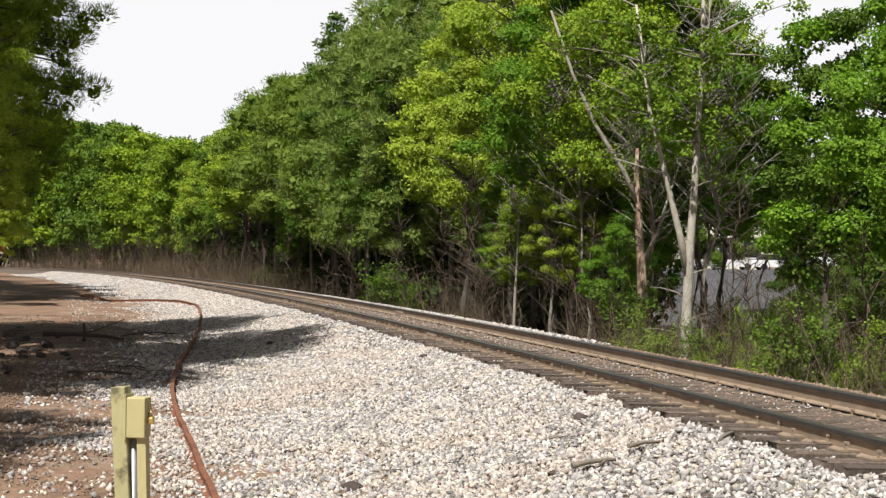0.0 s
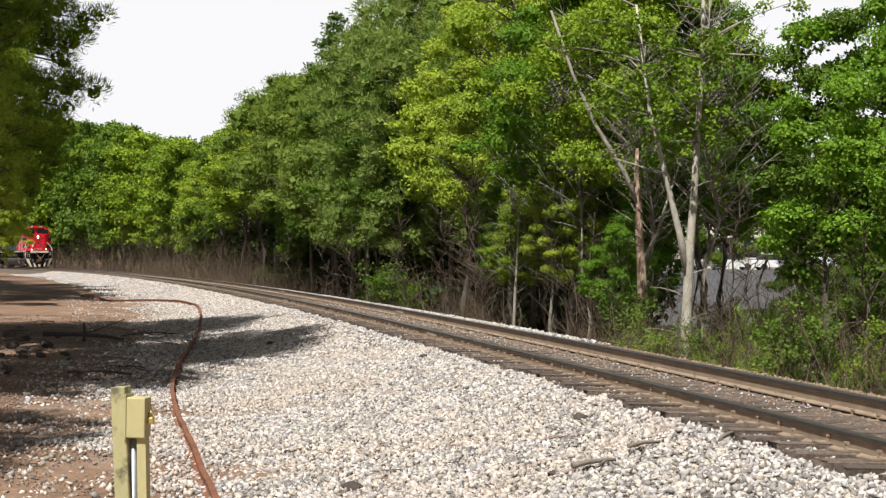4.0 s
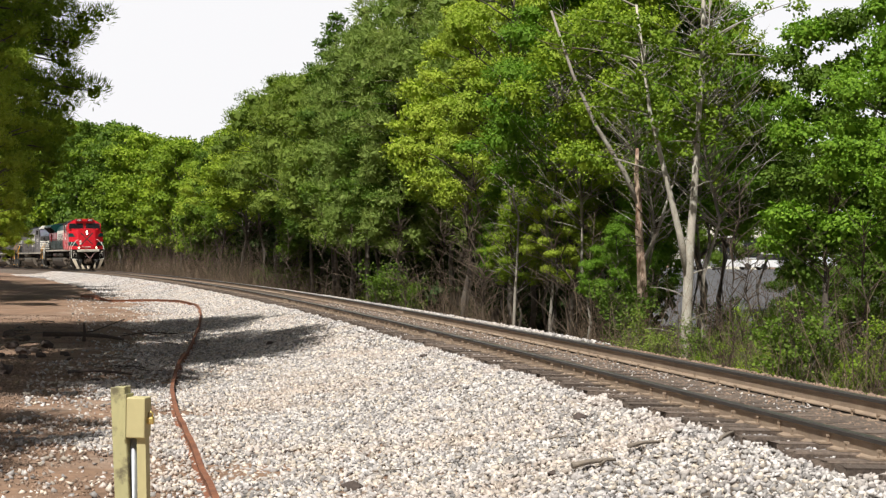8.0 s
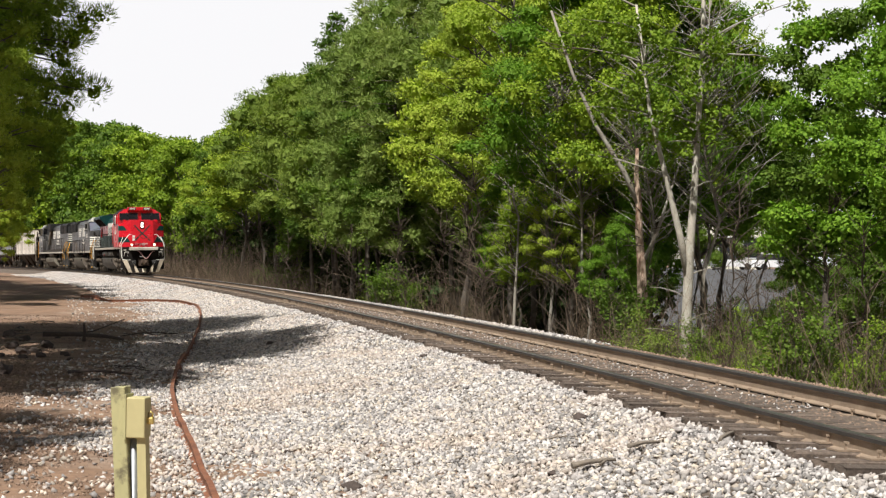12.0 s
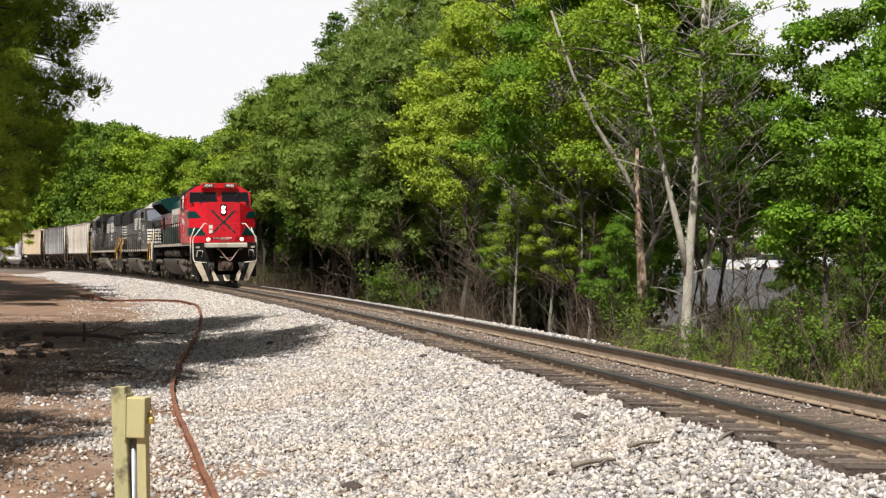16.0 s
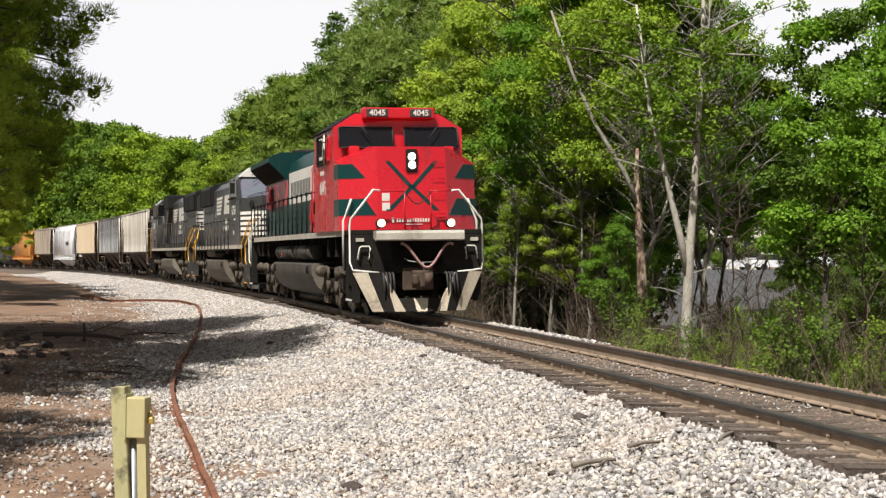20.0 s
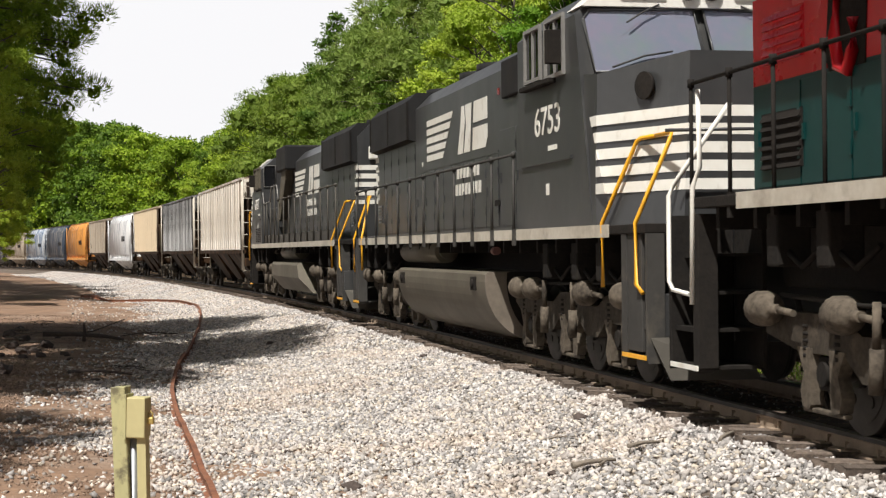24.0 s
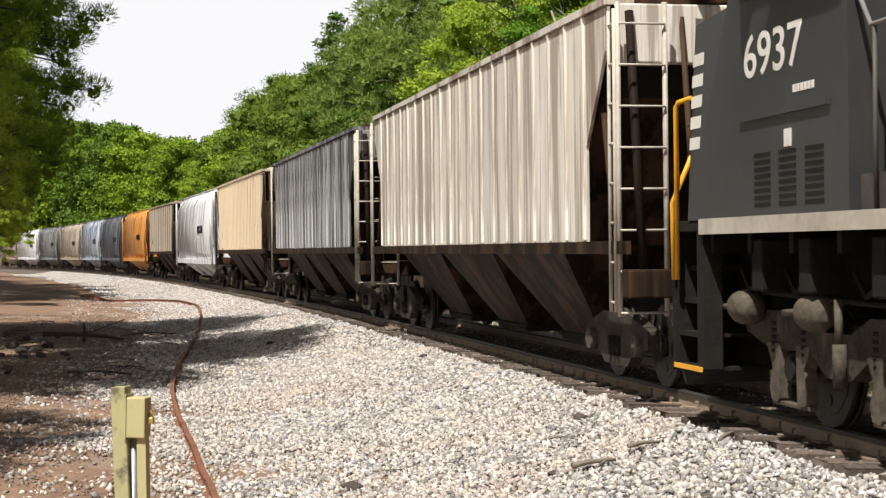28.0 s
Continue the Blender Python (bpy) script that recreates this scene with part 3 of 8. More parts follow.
def tree_variant(seed, height, radius, low, lobes, leaves, leaf, mats, bark, kind="broad", trunk_r=None, lean=0.05, lobe_r=(0.3, 0.5), wide=0.7):
    """A tree at the origin: trunk with limbs, and a crown of leafy lobes round the limbs' ends."""
    rnd, rng = random.Random(seed), np.random.default_rng(seed)
    root = empty("tree", Matrix.Identity(4), "tree", "tree")
    tr = trunk_r or height * 0.0105
    top = Vector((rnd.uniform(-lean, lean) * height, rnd.uniform(-lean, lean) * height, height * 0.95))
    stem = limb_path(rnd, (0, 0, -0.5), top, 0.0, 9, 0.045 if kind == "broad" else 0.01)
    bm = bmesh.new()
    tube(bm, stem, tr, 8, 0, tr * 0.15)

    def at(z):
        f = min(0.999, max(0.0, (z + 0.5) / (top.z + 0.5))) * 8
        i = int(f)
        return stem[i].lerp(stem[i + 1], f - i)
    cen, rad = [], []
    # how far the crown reaches, from its foot to its tip
    reach_at = {"broad": ((0, 0.15, 0.45, 0.75, 1.0), (0.75, 1.0, 1.0, 0.78, 0.2)), "pine": ((0, 0.2, 0.5, 0.8, 1.0), (0.55, 0.9, 1.0, 0.75, 0.15)),
                "cedar": ((0, 0.12, 0.5, 0.85, 1.0), (0.8, 1.0, 0.72, 0.3, 0.03)), "tufted": ((0, 0.15, 0.6, 0.85, 1.0), (0.7, 0.9, 1.0, 0.7, 0.1))}[kind]
    for k in range(lobes):
        f = (k + rnd.random()) / lobes
        ang = k * 2.4 + rnd.uniform(-0.5, 0.5)
        full = float(np.interp(f, *reach_at)) * radius
        least = 0.15 if kind == "cedar" else 0.55
        lr = rnd.uniform(*lobe_r) * (least + (1 - least) * full / radius) * radius
        reach = max(0.0, full - lr * 0.8) * rnd.uniform(0.6, 1.05)
        z = low + (height - low) * f
        up = {"broad": 0.35, "pine": 0.12, "cedar": -0.22, "tufted": 0.1}[kind]
        tip = at(z) + Vector((math.cos(ang) * reach, math.sin(ang) * reach, reach * (up + rnd.uniform(-0.15, 0.15)) - 0.3 * lr))
        root_z = max(low * 0.7, tip.z - reach * rnd.uniform(0.5, 0.9)) if kind == "broad" else tip.z + 0.05
        tube(bm, limb_path(rnd, at(root_z), tip, 0.05), tr * 0.36 * (1.1 - 0.7 * f), 5, 0, 0.012)
        cen.append(tip)
        rad.append(lr)
        if kind == "broad" and reach > 0.3:
            # a lesser lobe hangs beside
            q = tip + Vector((rnd.gauss(0, 0.7), rnd.gauss(0, 0.7), rnd.gauss(-0.35, 0.4))) * lr
            tube(bm, [tip.lerp(at(root_z), 0.3), q], 0.02, 4, 0, 0.006)
            cen.append(q)
            rad.append(lr * rnd.uniform(0.45, 0.7))
    part("trunk", bm, bark, root)
    look_of = {"broad": (wide, 0.58, 44, 0.3, 0.0), "pine": (0.16, 0.7, 40, 0.0, 0.5), "cedar": (0.4, 0.6, 30, 0.5, 0.3), "tufted": (0.10, 0.85, 20, 0.0, 0.9, 1.0)}[kind]
    v, q = lobe_cloud(rng, np.array([tuple(p) for p in cen]), rad, leaves, leaf, *look_of)
    crown = new("crown", big_mesh("crown", v, q, [mats]))
    crown.parent = root
    return root


def bush_variant(seed, height, radius, clusters, per, leaf, mats):
    rnd, rng = random.Random(seed), np.random.default_rng(seed)
    root = empty("bush", Matrix.Identity(4), "bush", "bush")
    bm = bmesh.new()
    cen, rad = [], []
    for k in range(9):
        ang = k * 0.7 + rnd.random()
        tip = Vector((math.cos(ang) * radius * rnd.uniform(0.2, 0.9), math.sin(ang) * radius * rnd.uniform(0.2, 0.9), height * rnd.uniform(0.55, 1.0)))
        path = limb_path(rnd, (rnd.uniform(-.15, .15), rnd.uniform(-.15, .15), -0.2), tip, 0.08)
        tube(bm, path, 0.022, 4, 0, 0.006)
        for j in range(clusters // 9):
            f = rnd.uniform(0.15, 1.0) * 3.99
            i = int(f)
            cen.append(path[i].lerp(path[i + 1], f - i) + Vector((rnd.gauss(0, .25), rnd.gauss(0, .25), rnd.gauss(0, .2))))
            rad.append(rnd.uniform(0.16, 0.34))
    tagged(part("stems", bm, M["bark"], root), kind="stuff")
    cen = np.array(cen)
    out = cen - np.array([0, 0, height * 0.4])
    out /= np.linalg.norm(out, axis=1)[:, None] + 1e-6
    v, q = leaf_cloud(rng, cen, np.array(rad), per, leaf, 1.0, 0.7, 0.2, 0.7, out)
    crown = new("foliage", big_mesh("foliage", v, q, [mats]))
    crown.parent = root
    return root


def bare_variant(seed, height, bark, spread=1.6, twigs=26, trunk_r=0.06, low=0.15):
    """A thin leafless sapling, its branches forking twice."""
    rnd = random.Random(seed)
    root = empty("bare_sapling", Matrix.Identity(4), "bare sapling", "tree")
    bm = bmesh.new()
    stem = limb_path(rnd, (0, 0, -0.4), (rnd.uniform(-.5, .5), rnd.uniform(-.5, .5), height), 0.0, 8, 0.04)
    tube(bm, stem, trunk_r, 7, 0, 0.012)
    part("trunk", bm, bark, root)
    bm = bmesh.new()
    for k in range(twigs):
        f = rnd.uniform(low, 0.97) * 6.99
        i = int(f)
        p = stem[i].lerp(stem[i + 1], f - i)
        ang = rnd.uniform(0, 6.28)
        ln = spread * (1 - 0.6 * f / 7) * rnd.uniform(0.4, 1.2)
        q = p + Vector((math.cos(ang) * ln * 0.8, math.sin(ang) * ln * 0.8, ln * rnd.uniform(0.2, 0.9)))
        path = limb_path(rnd, p, q, 0.05, 4)
        tube(bm, path, 0.018, 4, 0, 0.005)
        for _ in range(3):
            a = path[rnd.randrange(1, 4)]
            b = a + Vector((rnd.uniform(-.5, .5), rnd.uniform(-.5, .5), rnd.uniform(0.0, .6))) * ln * 0.7
            tube(bm, limb_path(rnd, a, b, 0.05, 3), 0.009, 3, 0, 0.003)
    tagged(part("twigs", bm, bark, root), kind="stuff")
    return root


def thicket_variant(seed, count, size, high):
    """Dead brush and vines: many thin stems."""
    rng = np.random.default_rng(seed)
    verts, faces = [], []
    base = np.stack([rng.uniform(-size, size, count), rng.uniform(-size * 0.5, size * 0.5, count), np.full(count, -0.1)], -1)
    for k in range(count):
        p = base[k]
        d = np.array([rng.normal(0, 0.35), rng.normal(0, 0.35), 1.0])
        h = high * rng.uniform(0.25, 1.1)
        r = rng.uniform(0.004, 0.012)
        ring = []
        for j in range(5):
            f = j / 4
            c = p + d * h * f + np.array([rng.normal(0, 0.06), rng.normal(0, 0.06), 0]) * h * f
            d = d + rng.normal(0, 0.18, 3)
            rr = r * (1 - 0.75 * f)
            ring.append([c + rr * np.array([math.cos(a), math.sin(a), 0]) for a in (0, 2.09, 4.19)])
        b = len(verts)
        for q in ring:
            verts += q
        for j in range(4):
            for a in range(3):
                faces.append((b + 3 * j + a, b + 3 * j + (a + 1) % 3, b + 3 * j + 3 + (a + 1) % 3, b + 3 * j + 3 + a))
    return big_mesh("dead_brush", verts, faces, [M["straw"]])


def planted(variant, s, lat, size, turn, label, category="tree", lean=(0, 0), dz=0.0, group="trees along the line", tall=1.0):
    p = ground_at(s, lat, dz)
    if turn is None:
        turn = random.Random(int(round(s * 100)) * 7919 + int(round(lat * 100))).uniform(0, 6.28)
    m = Matrix.Translation(p) @ Euler((lean[0], lean[1], turn)).to_matrix().to_4x4() @ Matrix.Diagonal((size, size, size * tall, 1))
    ob = copy_thing(variant, m)
    return tagged(ob, label, category, group)


def drop(things):
    for v in things:
        for o in (*v.children_recursive, v):
            bpy.data.objects.remove(o)


def plant_forest():
    near_v = [tree_variant(11, 12, 3.1, 5.0, 32, 34000, 0.10, M["leaf_a"], M["bark"], lobe_r=(0.20, 0.36)),
              tree_variant(12, 13, 2.6, 5.0, 36, 24000, 0.09, M["leaf_c"], M["bark"], lobe_r=(0.16, 0.30)),
              tree_variant(13, 12, 3.2, 5.0, 32, 34000, 0.105, M["leaf_b"], M["bark"], lobe_r=(0.20, 0.36)),
              tree_variant(14, 12, 2.9, 4.0, 34, 34000, 0.09, M["leaf_d"], M["bark"], lobe_r=(0.20, 0.34))]
    mid_v = [tree_variant(21, 13, 3.6, 4.8, 32, 18000, 0.15, M["leaf_a"], M["bark"], lobe_r=(0.18, 0.34)),
             tree_variant(22, 14, 3.5, 5.0, 32, 18000, 0.15, M["leaf_b"], M["bark"], lobe_r=(0.18, 0.34)),
             tree_variant(23, 13, 3.5, 5.0, 30, 18000, 0.145, M["leaf_c"], M["bark"], lobe_r=(0.18, 0.32)),
             tree_variant(24, 13, 4.2, 4.2, 48, 27000, 0.13, M["leaf_e"], M["bark"], lobe_r=(0.18, 0.32), wide=0.5)]
    far_v = [tree_variant(31, 15, 4.6, 3.8, 30, 7500, 0.27, M["leaf_a"], M["bark"], lobe_r=(0.18, 0.34)),
             tree_variant(32, 15, 4.4, 2.6, 28, 5500, 0.30, M["leaf_b"], M["bark"], lobe_r=(0.22, 0.4)),
             tree_variant(33, 15, 4.6, 3.8, 30, 7500, 0.27, M["leaf_c"], M["bark"], lobe_r=(0.18, 0.34))]
    pine = tree_variant(41, 16, 3.2, 3.4, 64, 24000, 0.27, M["needle"], M["bark"], "pine", lobe_r=(0.16, 0.28))
    cedar = tree_variant(42, 15, 3.4, 3.6, 90, 30000, 0.18, M["leaf_b"], M["bark"], "cedar", lean=0.01, lobe_r=(0.20, 0.32))
    dark_pine = tree_variant(43, 16.5, 4.1, 3.7, 430, 120000, 0.19, M["needle_dark"], M["bark"], "tufted", trunk_r=0.2, lean=0.01, lobe_r=(0.065, 0.11))
    high_pine = tree_variant(44, 17, 3.3, 7.6, 70, 9000, 0.34, M["needle_dark"], M["bark"], "pine", trunk_r=0.2, lean=0.01, lobe_r=(0.14, 0.24))
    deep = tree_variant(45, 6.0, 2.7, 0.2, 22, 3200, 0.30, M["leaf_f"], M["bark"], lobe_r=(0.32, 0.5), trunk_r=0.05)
    bush = [bush_variant(51, 2.2, 1.3, 60, 80, 0.075, M["leaf_a"]), bush_variant(52, 1.6, 1.2, 54, 80, 0.065, M["leaf_e"]), bush_variant(53, 2.8, 1.5, 66, 46, 0.11, M["leaf_b"])]
    bare = [bare_variant(61, 7.5, M["bark_pale"]), bare_variant(62, 6.0, M["twig"], 2.2, 40, 0.05), bare_variant(63, 5.0, M["twig"], 1.5, 30, 0.04), bare_variant(64, 9.5, M["bark_pale"], 3.0, 130, 0.07, 0.4)]
    rnd = random.Random(3)
    words = {0: "broadleaf tree with fresh green leaves beside the line", 1: "slim broadleaf tree with yellowish green leaves", 2: "dark green broadleaf tree at the wood's edge", 3: "leafy tree with bright fresh green foliage"}
    # the wood's edge close by
    for s, lat, h, v in ((31.6, -10.9, 9.8, 2), (30.2, -9.6, 11.5, 3), (31, -8.2, 12.5, 0), (34.5, -7.2, 12.5, 3), (36.5, -9.0, 13, 1), (39.5, -6.8, 13, 1), (43, -8.2, 12, 1),
                         (45.5, -6.4, 12, 1), (13.0, -7.6, 9.0, 3), (11.5, -10.5, 11, 2), (49.5, -7.6, 11, 1), (40.5, -10.5, 14, 0), (44.0, -12.8, 11.0, 2)):
        planted(near_v[v], s, lat, h / 12.5, None, words[v])
    for s, lat, h, v in ((33.2, -7.9, 6.9, 0), (35.6, -7.6, 6.4, 3), (30.2, -7.9, 5.6, 3), (38.2, -7.4, 6.2, 0), (42.0, -7.0, 6.0, 3), (33.8, -6.3, 5.2, 1), (36.8, -6.1, 4.6, 0), (28.8, -6.6, 4.0, 3)):
        planted(near_v[v], s, lat, h / 12.5, None, "young leafy tree under the taller crowns")
    # behind the clearing's edge, towards the lot
    planted(near_v[2], *to_line(11.9, 74), 0.82, None, words[2], tall=1.45)
    planted(near_v[2], *to_line(15.6, 92), 0.62, None, words[2], tall=1.3)
    planted(near_v[2], *to_line(19.6, 100), 1.12, None, words[2])
    planted(near_v[2], *to_line(23.2, 104), 1.02, None, words[2])
    for x, y, h in ((11.2, 44.5, 0.36), (9.9, 46.0, 0.30), (10.6, 41.0, 0.34)):
        planted(near_v[2], *to_line(x, y), h, None, "dark young tree below the bank")
    for x, y, h in ((16.6, 54, 0.5), (22.0, 72, 0.5)):
        s, lat = to_line(x, y)
        planted(far_v[1], s, lat, h, None, "dark broadleaf tree at the edge of the lot")
    for x, y, z in ((9.2, 50, 0.75), (10.3, 53, 0.7), (11.2, 48, 0.8), (12.4, 52, 0.75), (13.4, 49, 0.9), (8.6, 46, 0.7), (14.6, 55, 0.8), (10.0, 60, 0.9), (12.8, 62, 0.9), (8.3, 45, 0.6), (10.8, 45, 1.2), (12.2, 48, 1.15), (13.0, 46, 1.3)):
        s, lat = to_line(x, y)
        planted(bush[0] if z < 0.8 else bush[2], s, lat, z, None, "rank green weeds below the bank", "weed", group="weeds along the line")
    # the wood's inside: shrubs behind the first trunks, shade put into their leaf colour
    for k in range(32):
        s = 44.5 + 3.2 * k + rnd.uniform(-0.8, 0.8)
        planted(deep, s, rnd.uniform(-12.6, -10.8), rnd.uniform(0.85, 1.15), None, "dense shrub with the wood's shade in its leaf colour", "bush", group="shrubs inside the wood")
    # farther along
    for s, lat, h, v in ((53.5, -8.0, 13.0, 2), (57, -9.4, 13.5, 0), (60.5, -7.8, 11.5, 1), (66, -7.8, 11.5, 1), (71, -8.0, 12.5, 1), (77, -8.0, 13.0, 3), (84, -7.8, 14.3, 3), (91.5, -8.0, 15.2, 3),
                         (97.5, -8.0, 15.0, 2), (103, -8.0, 15.0, 0), (108.5, -8.0, 13.8, 2), (114, -8.2, 14.0, 1), (119.5, -7.8, 13.0, 0), (125, -8.4, 13.0, 2)):
        planted(mid_v[v], s, lat, h / 13.3, None, words.get(v, "full grey-green tree with soft foliage"))
    for s in np.arange(127, 262, 6.0):
        planted(far_v[(0, 1, 0)[rnd.randrange(3)]], s, -8.5 + rnd.uniform(-1.2, 1.2), (12.0 + 8.5 * min(1, (s - 125) / 70)) / 15, None, "broadleaf tree in the far bend of the line")
    # the skyline beyond the lot
    for k in range(13):
        x = 4 + 7.0 * k
        m = Matrix.Translation((x, 190 + rnd.uniform(-5, 5), -3)) @ pose(0, 0, 0, 0, 0, rnd.uniform(0, 360)) @ Matrix.Scale(rnd.uniform(1.1, 1.5), 4)
        tagged(copy_thing(far_v[k % 2], m), "broadleaf tree beyond the far lot", "tree", "trees beyond the lot")
    # deeper in the wood; dark leaves only, standing for shade in the gaps
    for s in np.arange(38, 290, 6.0):
        for lat in (-13.0, -19.0):
            if lat < -15 and (s < 50 or s > 150):
                continue
            along, across, size = s + rnd.uniform(-2, 2), lat + rnd.uniform(-2, 2), rnd.uniform(0.85, 1.05)
            if s > (66 if lat < -15 else 54):
                planted(far_v[1], along, across, size, None, "broadleaf tree deep in the wood")
    for s, lat, h in ((66, -9.6, 16.5), (61, -9.6, 17), (56, -9.6, 17), (72, -10.0, 17.5), (57, -13, 19), (51, -9.2, 15), (64, -6.7, 13), (69, -6.9, 14), (59.5, -7.2, 12.5)):
        planted(pine, s, lat, h / 15, None, "tall pine with grey-green needles")
    for s, lat, h in ((83.5, -9.0, 18.2), (90, -9.5, 15.5), (76.5, -9.4, 16.0)):
        planted(cedar, s, lat, h / 15, None, "pointed dark green cedar rising over the wood")
    # undergrowth
    for k in range(46):
        s = 10.5 + 2.1 * k + rnd.uniform(-0.8, 0.8)
        if 31 < s < 50 or (s < 31 and k % 2) or (50 < s and rnd.random() < 0.72):
            continue
        planted(bush[(1, 2, 2)[rnd.randrange(3)]], s, rnd.uniform(-8.6, -5.0), rnd.uniform(0.55, 1.05), None, "leafy green bush at the foot of the trees", "bush", group="bushes along the line")
    for s, lat, h, v in ((10.5, -7.6, 8, 3), (9.0, -10, 9, 2), (12.2, -13, 12, 0)):
        planted(near_v[v], s, lat, h / 12.5, None, words[v])
    for s, lat, z, v in ((13.4, -5.6, 0.45, 0), (15.2, -5.9, 0.55, 2), (16.9, -5.5, 0.4, 0), (18.3, -6.0, 0.5, 1), (19.9, -5.7, 0.4, 0), (21.4, -6.1, 0.5, 2), (23.2, -5.8, 0.4, 0), (25.9, -6.0, 0.45, 1), (14.3, -6.6, 0.8, 0), (17.7, -6.8, 0.7, 0)):
        planted(bush[v], s, lat, z, None, "low green weeds beside the ballast", "weed", group="weeds along the line")
    for s, lat, z in ((24.0, -8.6, 0.8), (22.5, -7.8, 0.6), (13.0, -8.4, 0.8)):
        planted(bush[0], s, lat, z, None, "leafy green bush at the foot of the trees", "bush", group="bushes along the line")
    for s, lat, v, h in ((32.4, -6.9, 3, 1.0), (35.2, -6.6, 3, 0.9), (30.4, -9.3, 3, 1.1), (26.4, -8.3, 3, 1.0), (28.6, -7.3, 3, 0.9), (38.4, -6.4, 0, 0.9), (37.6, -6.1, 0, 0.7), (39.2, -5.6, 1, 1.0), (36.9, -5.9, 1, 0.85), (36.0, -5.7, 0, 0.95), (33.1, -6.6, 1, 0.9), (34.6, -6.5, 0, 0.95), (41.5, -6.2, 1, 0.8), (42.5, -6.2, 1, 0.8), (47, -6.0, 2, 0.9), (53, -6.0, 1, 0.8), (62, -5.6, 1, 0.8), (70, -5.6, 2, 1.0), (78, -5.4, 1, 0.7),
                         (88, -5.6, 1, 0.8), (30.2, -6.2, 2, 0.8), (22.0, -7.0, 2, 0.9), (17.2, -7.0, 1, 0.75), (14.5, -6.6, 2, 0.7), (19.5, -6.4, 2, 0.6), (98, -5.6, 1, 0.8), (110, -5.8, 1, 0.9)):
        planted(bare[v], s, lat, h, None, "thin leafless sapling with grey branches", "tree", group="bare saplings")
    brush = [thicket_variant(71, 150, 2.2, 1.9), thicket_variant(72, 130, 2.2, 2.6), thicket_variant(73, 150, 2.0, 1.2)]
    spots = [(12.5 + 1.9 * k, -6.6, -5.4, 0.9) for k in range(9)] + [(9.0 + 2.9 * k, -7.5, -5.0, 1.0) for k in range(14)] + [(48 + 4.0 * k, -6.0, -4.6, 0.75) for k in range(10)] + [(86 + 2.4 * k, -6.2, -4.4, 1.3) for k in range(11)] + [(84 + 4.0 * k, -8.0, -6.5, 1.5) for k in range(8)] + [(112 + 3.4 * k, -5.8, -4.4, 1.7) for k in range(40)] + [(112 + 5.0 * k, -7.4, -6.0, 2.3) for k in range(22)]
    for x, y in ((9.0, 46), (10.2, 47), (11.4, 46), (12.4, 48), (10.6, 51), (13.2, 46), (9.6, 43)):
        s, lat = to_line(x, y)
        spots.append((s, lat - 0.2, lat + 0.2, 1.25))
    for k, (s, l0, l1, z) in enumerate(spots):
        ob = new("dead_brush", brush[k % 3])
        p = ground_at(s, rnd.uniform(l0, l1))
        ob.matrix_basis = Matrix.Translation(p) @ Euler((0, 0, heading(s) + rnd.uniform(-0.2, 0.2))).to_matrix().to_4x4() @ Matrix.Scale(rnd.uniform(0.75, 1.1) * z, 4)
        tagged(ob, "thicket of dead brown stems and vines", "brush", kind="stuff")
    # the viewer's side: tall pines and bushes beside and behind the standpoint
    for s, lat, h in ((28.2, 10.3, 16.0), (25.0, 11.4, 15.5)):
        planted(dark_pine, s, lat, h / 16.5, None, "tall pine with long needles beside the line", group="pines on the near side")
    for x, y, z in ((-9.7, 34.0, 0.70), (-8.6, 30.5, 0.42)):
        planted(near_v[1], *to_line(x, y), z, None, "sunlit yellow-green tree under the pines", group="trees on the near side")
    for s, lat, h in ((7.4, 13.4, 17), (12.0, 11.8, 17), (15.2, 10.4, 17), (18.4, 9.9, 17), (-0.2, 14.2, 15.5), (-3.0, 14.8, 15)):
        planted(high_pine, s, lat, h / 17, None, "tall pine with a high dark crown beside the line", group="pines on the near side")
    for s, lat, h in ((57, 13.2, 15), (33, 20, 17)):
        planted(far_v[1], s, lat, h / 15, None, "tall dark tree on the viewer's side of the line", group="trees on the near side")
    for s in (65, 74, 84, 93, 102, 112, 127, 144, 162, 180):
        planted(far_v[1], s, (12.8 if s < 100 else 15.4) + rnd.uniform(-0.5, 0.5), 1.05, None, "dark broadleaf tree on the inner side of the bend", group="trees inside the bend")
    # trees out of view, added behind the standpoint to cut the low skylight
    for k in range(15):
        a = 3.3 + 3.0 * k / 14
        r = 30 + 7 * (k % 3)
        s, lat = to_line(math.cos(a) * r, math.sin(a) * r)
        if abs(lat) > 7 and math.sin(a) * r < -3:
            planted(far_v[k % 3], s, lat, rnd.uniform(0.9, 1.1), None, "unseen broadleaf tree added behind the standpoint against low skylight", group="trees behind the standpoint")
    for s, lat, z in ((52, 10.4, 0.36), (58, 10.5, 0.42), (64, 10.8, 0.4)):
        planted(mid_v[2], s, lat, z, None, "sunlit yellow-green bush under the pines", "bush", group="bushes under the pines")
    for s, lat, z in ((24, 11.0, 1.0), (27, 11.6, 1.2)):
        planted(bush[2], s, lat, z, None, "dark shaded bush under the pines", "bush", group="bushes under the pines")
    drop(near_v + mid_v + far_v + [pine, cedar, dark_pine, high_pine, deep] + bush + bare)


plant_forest()


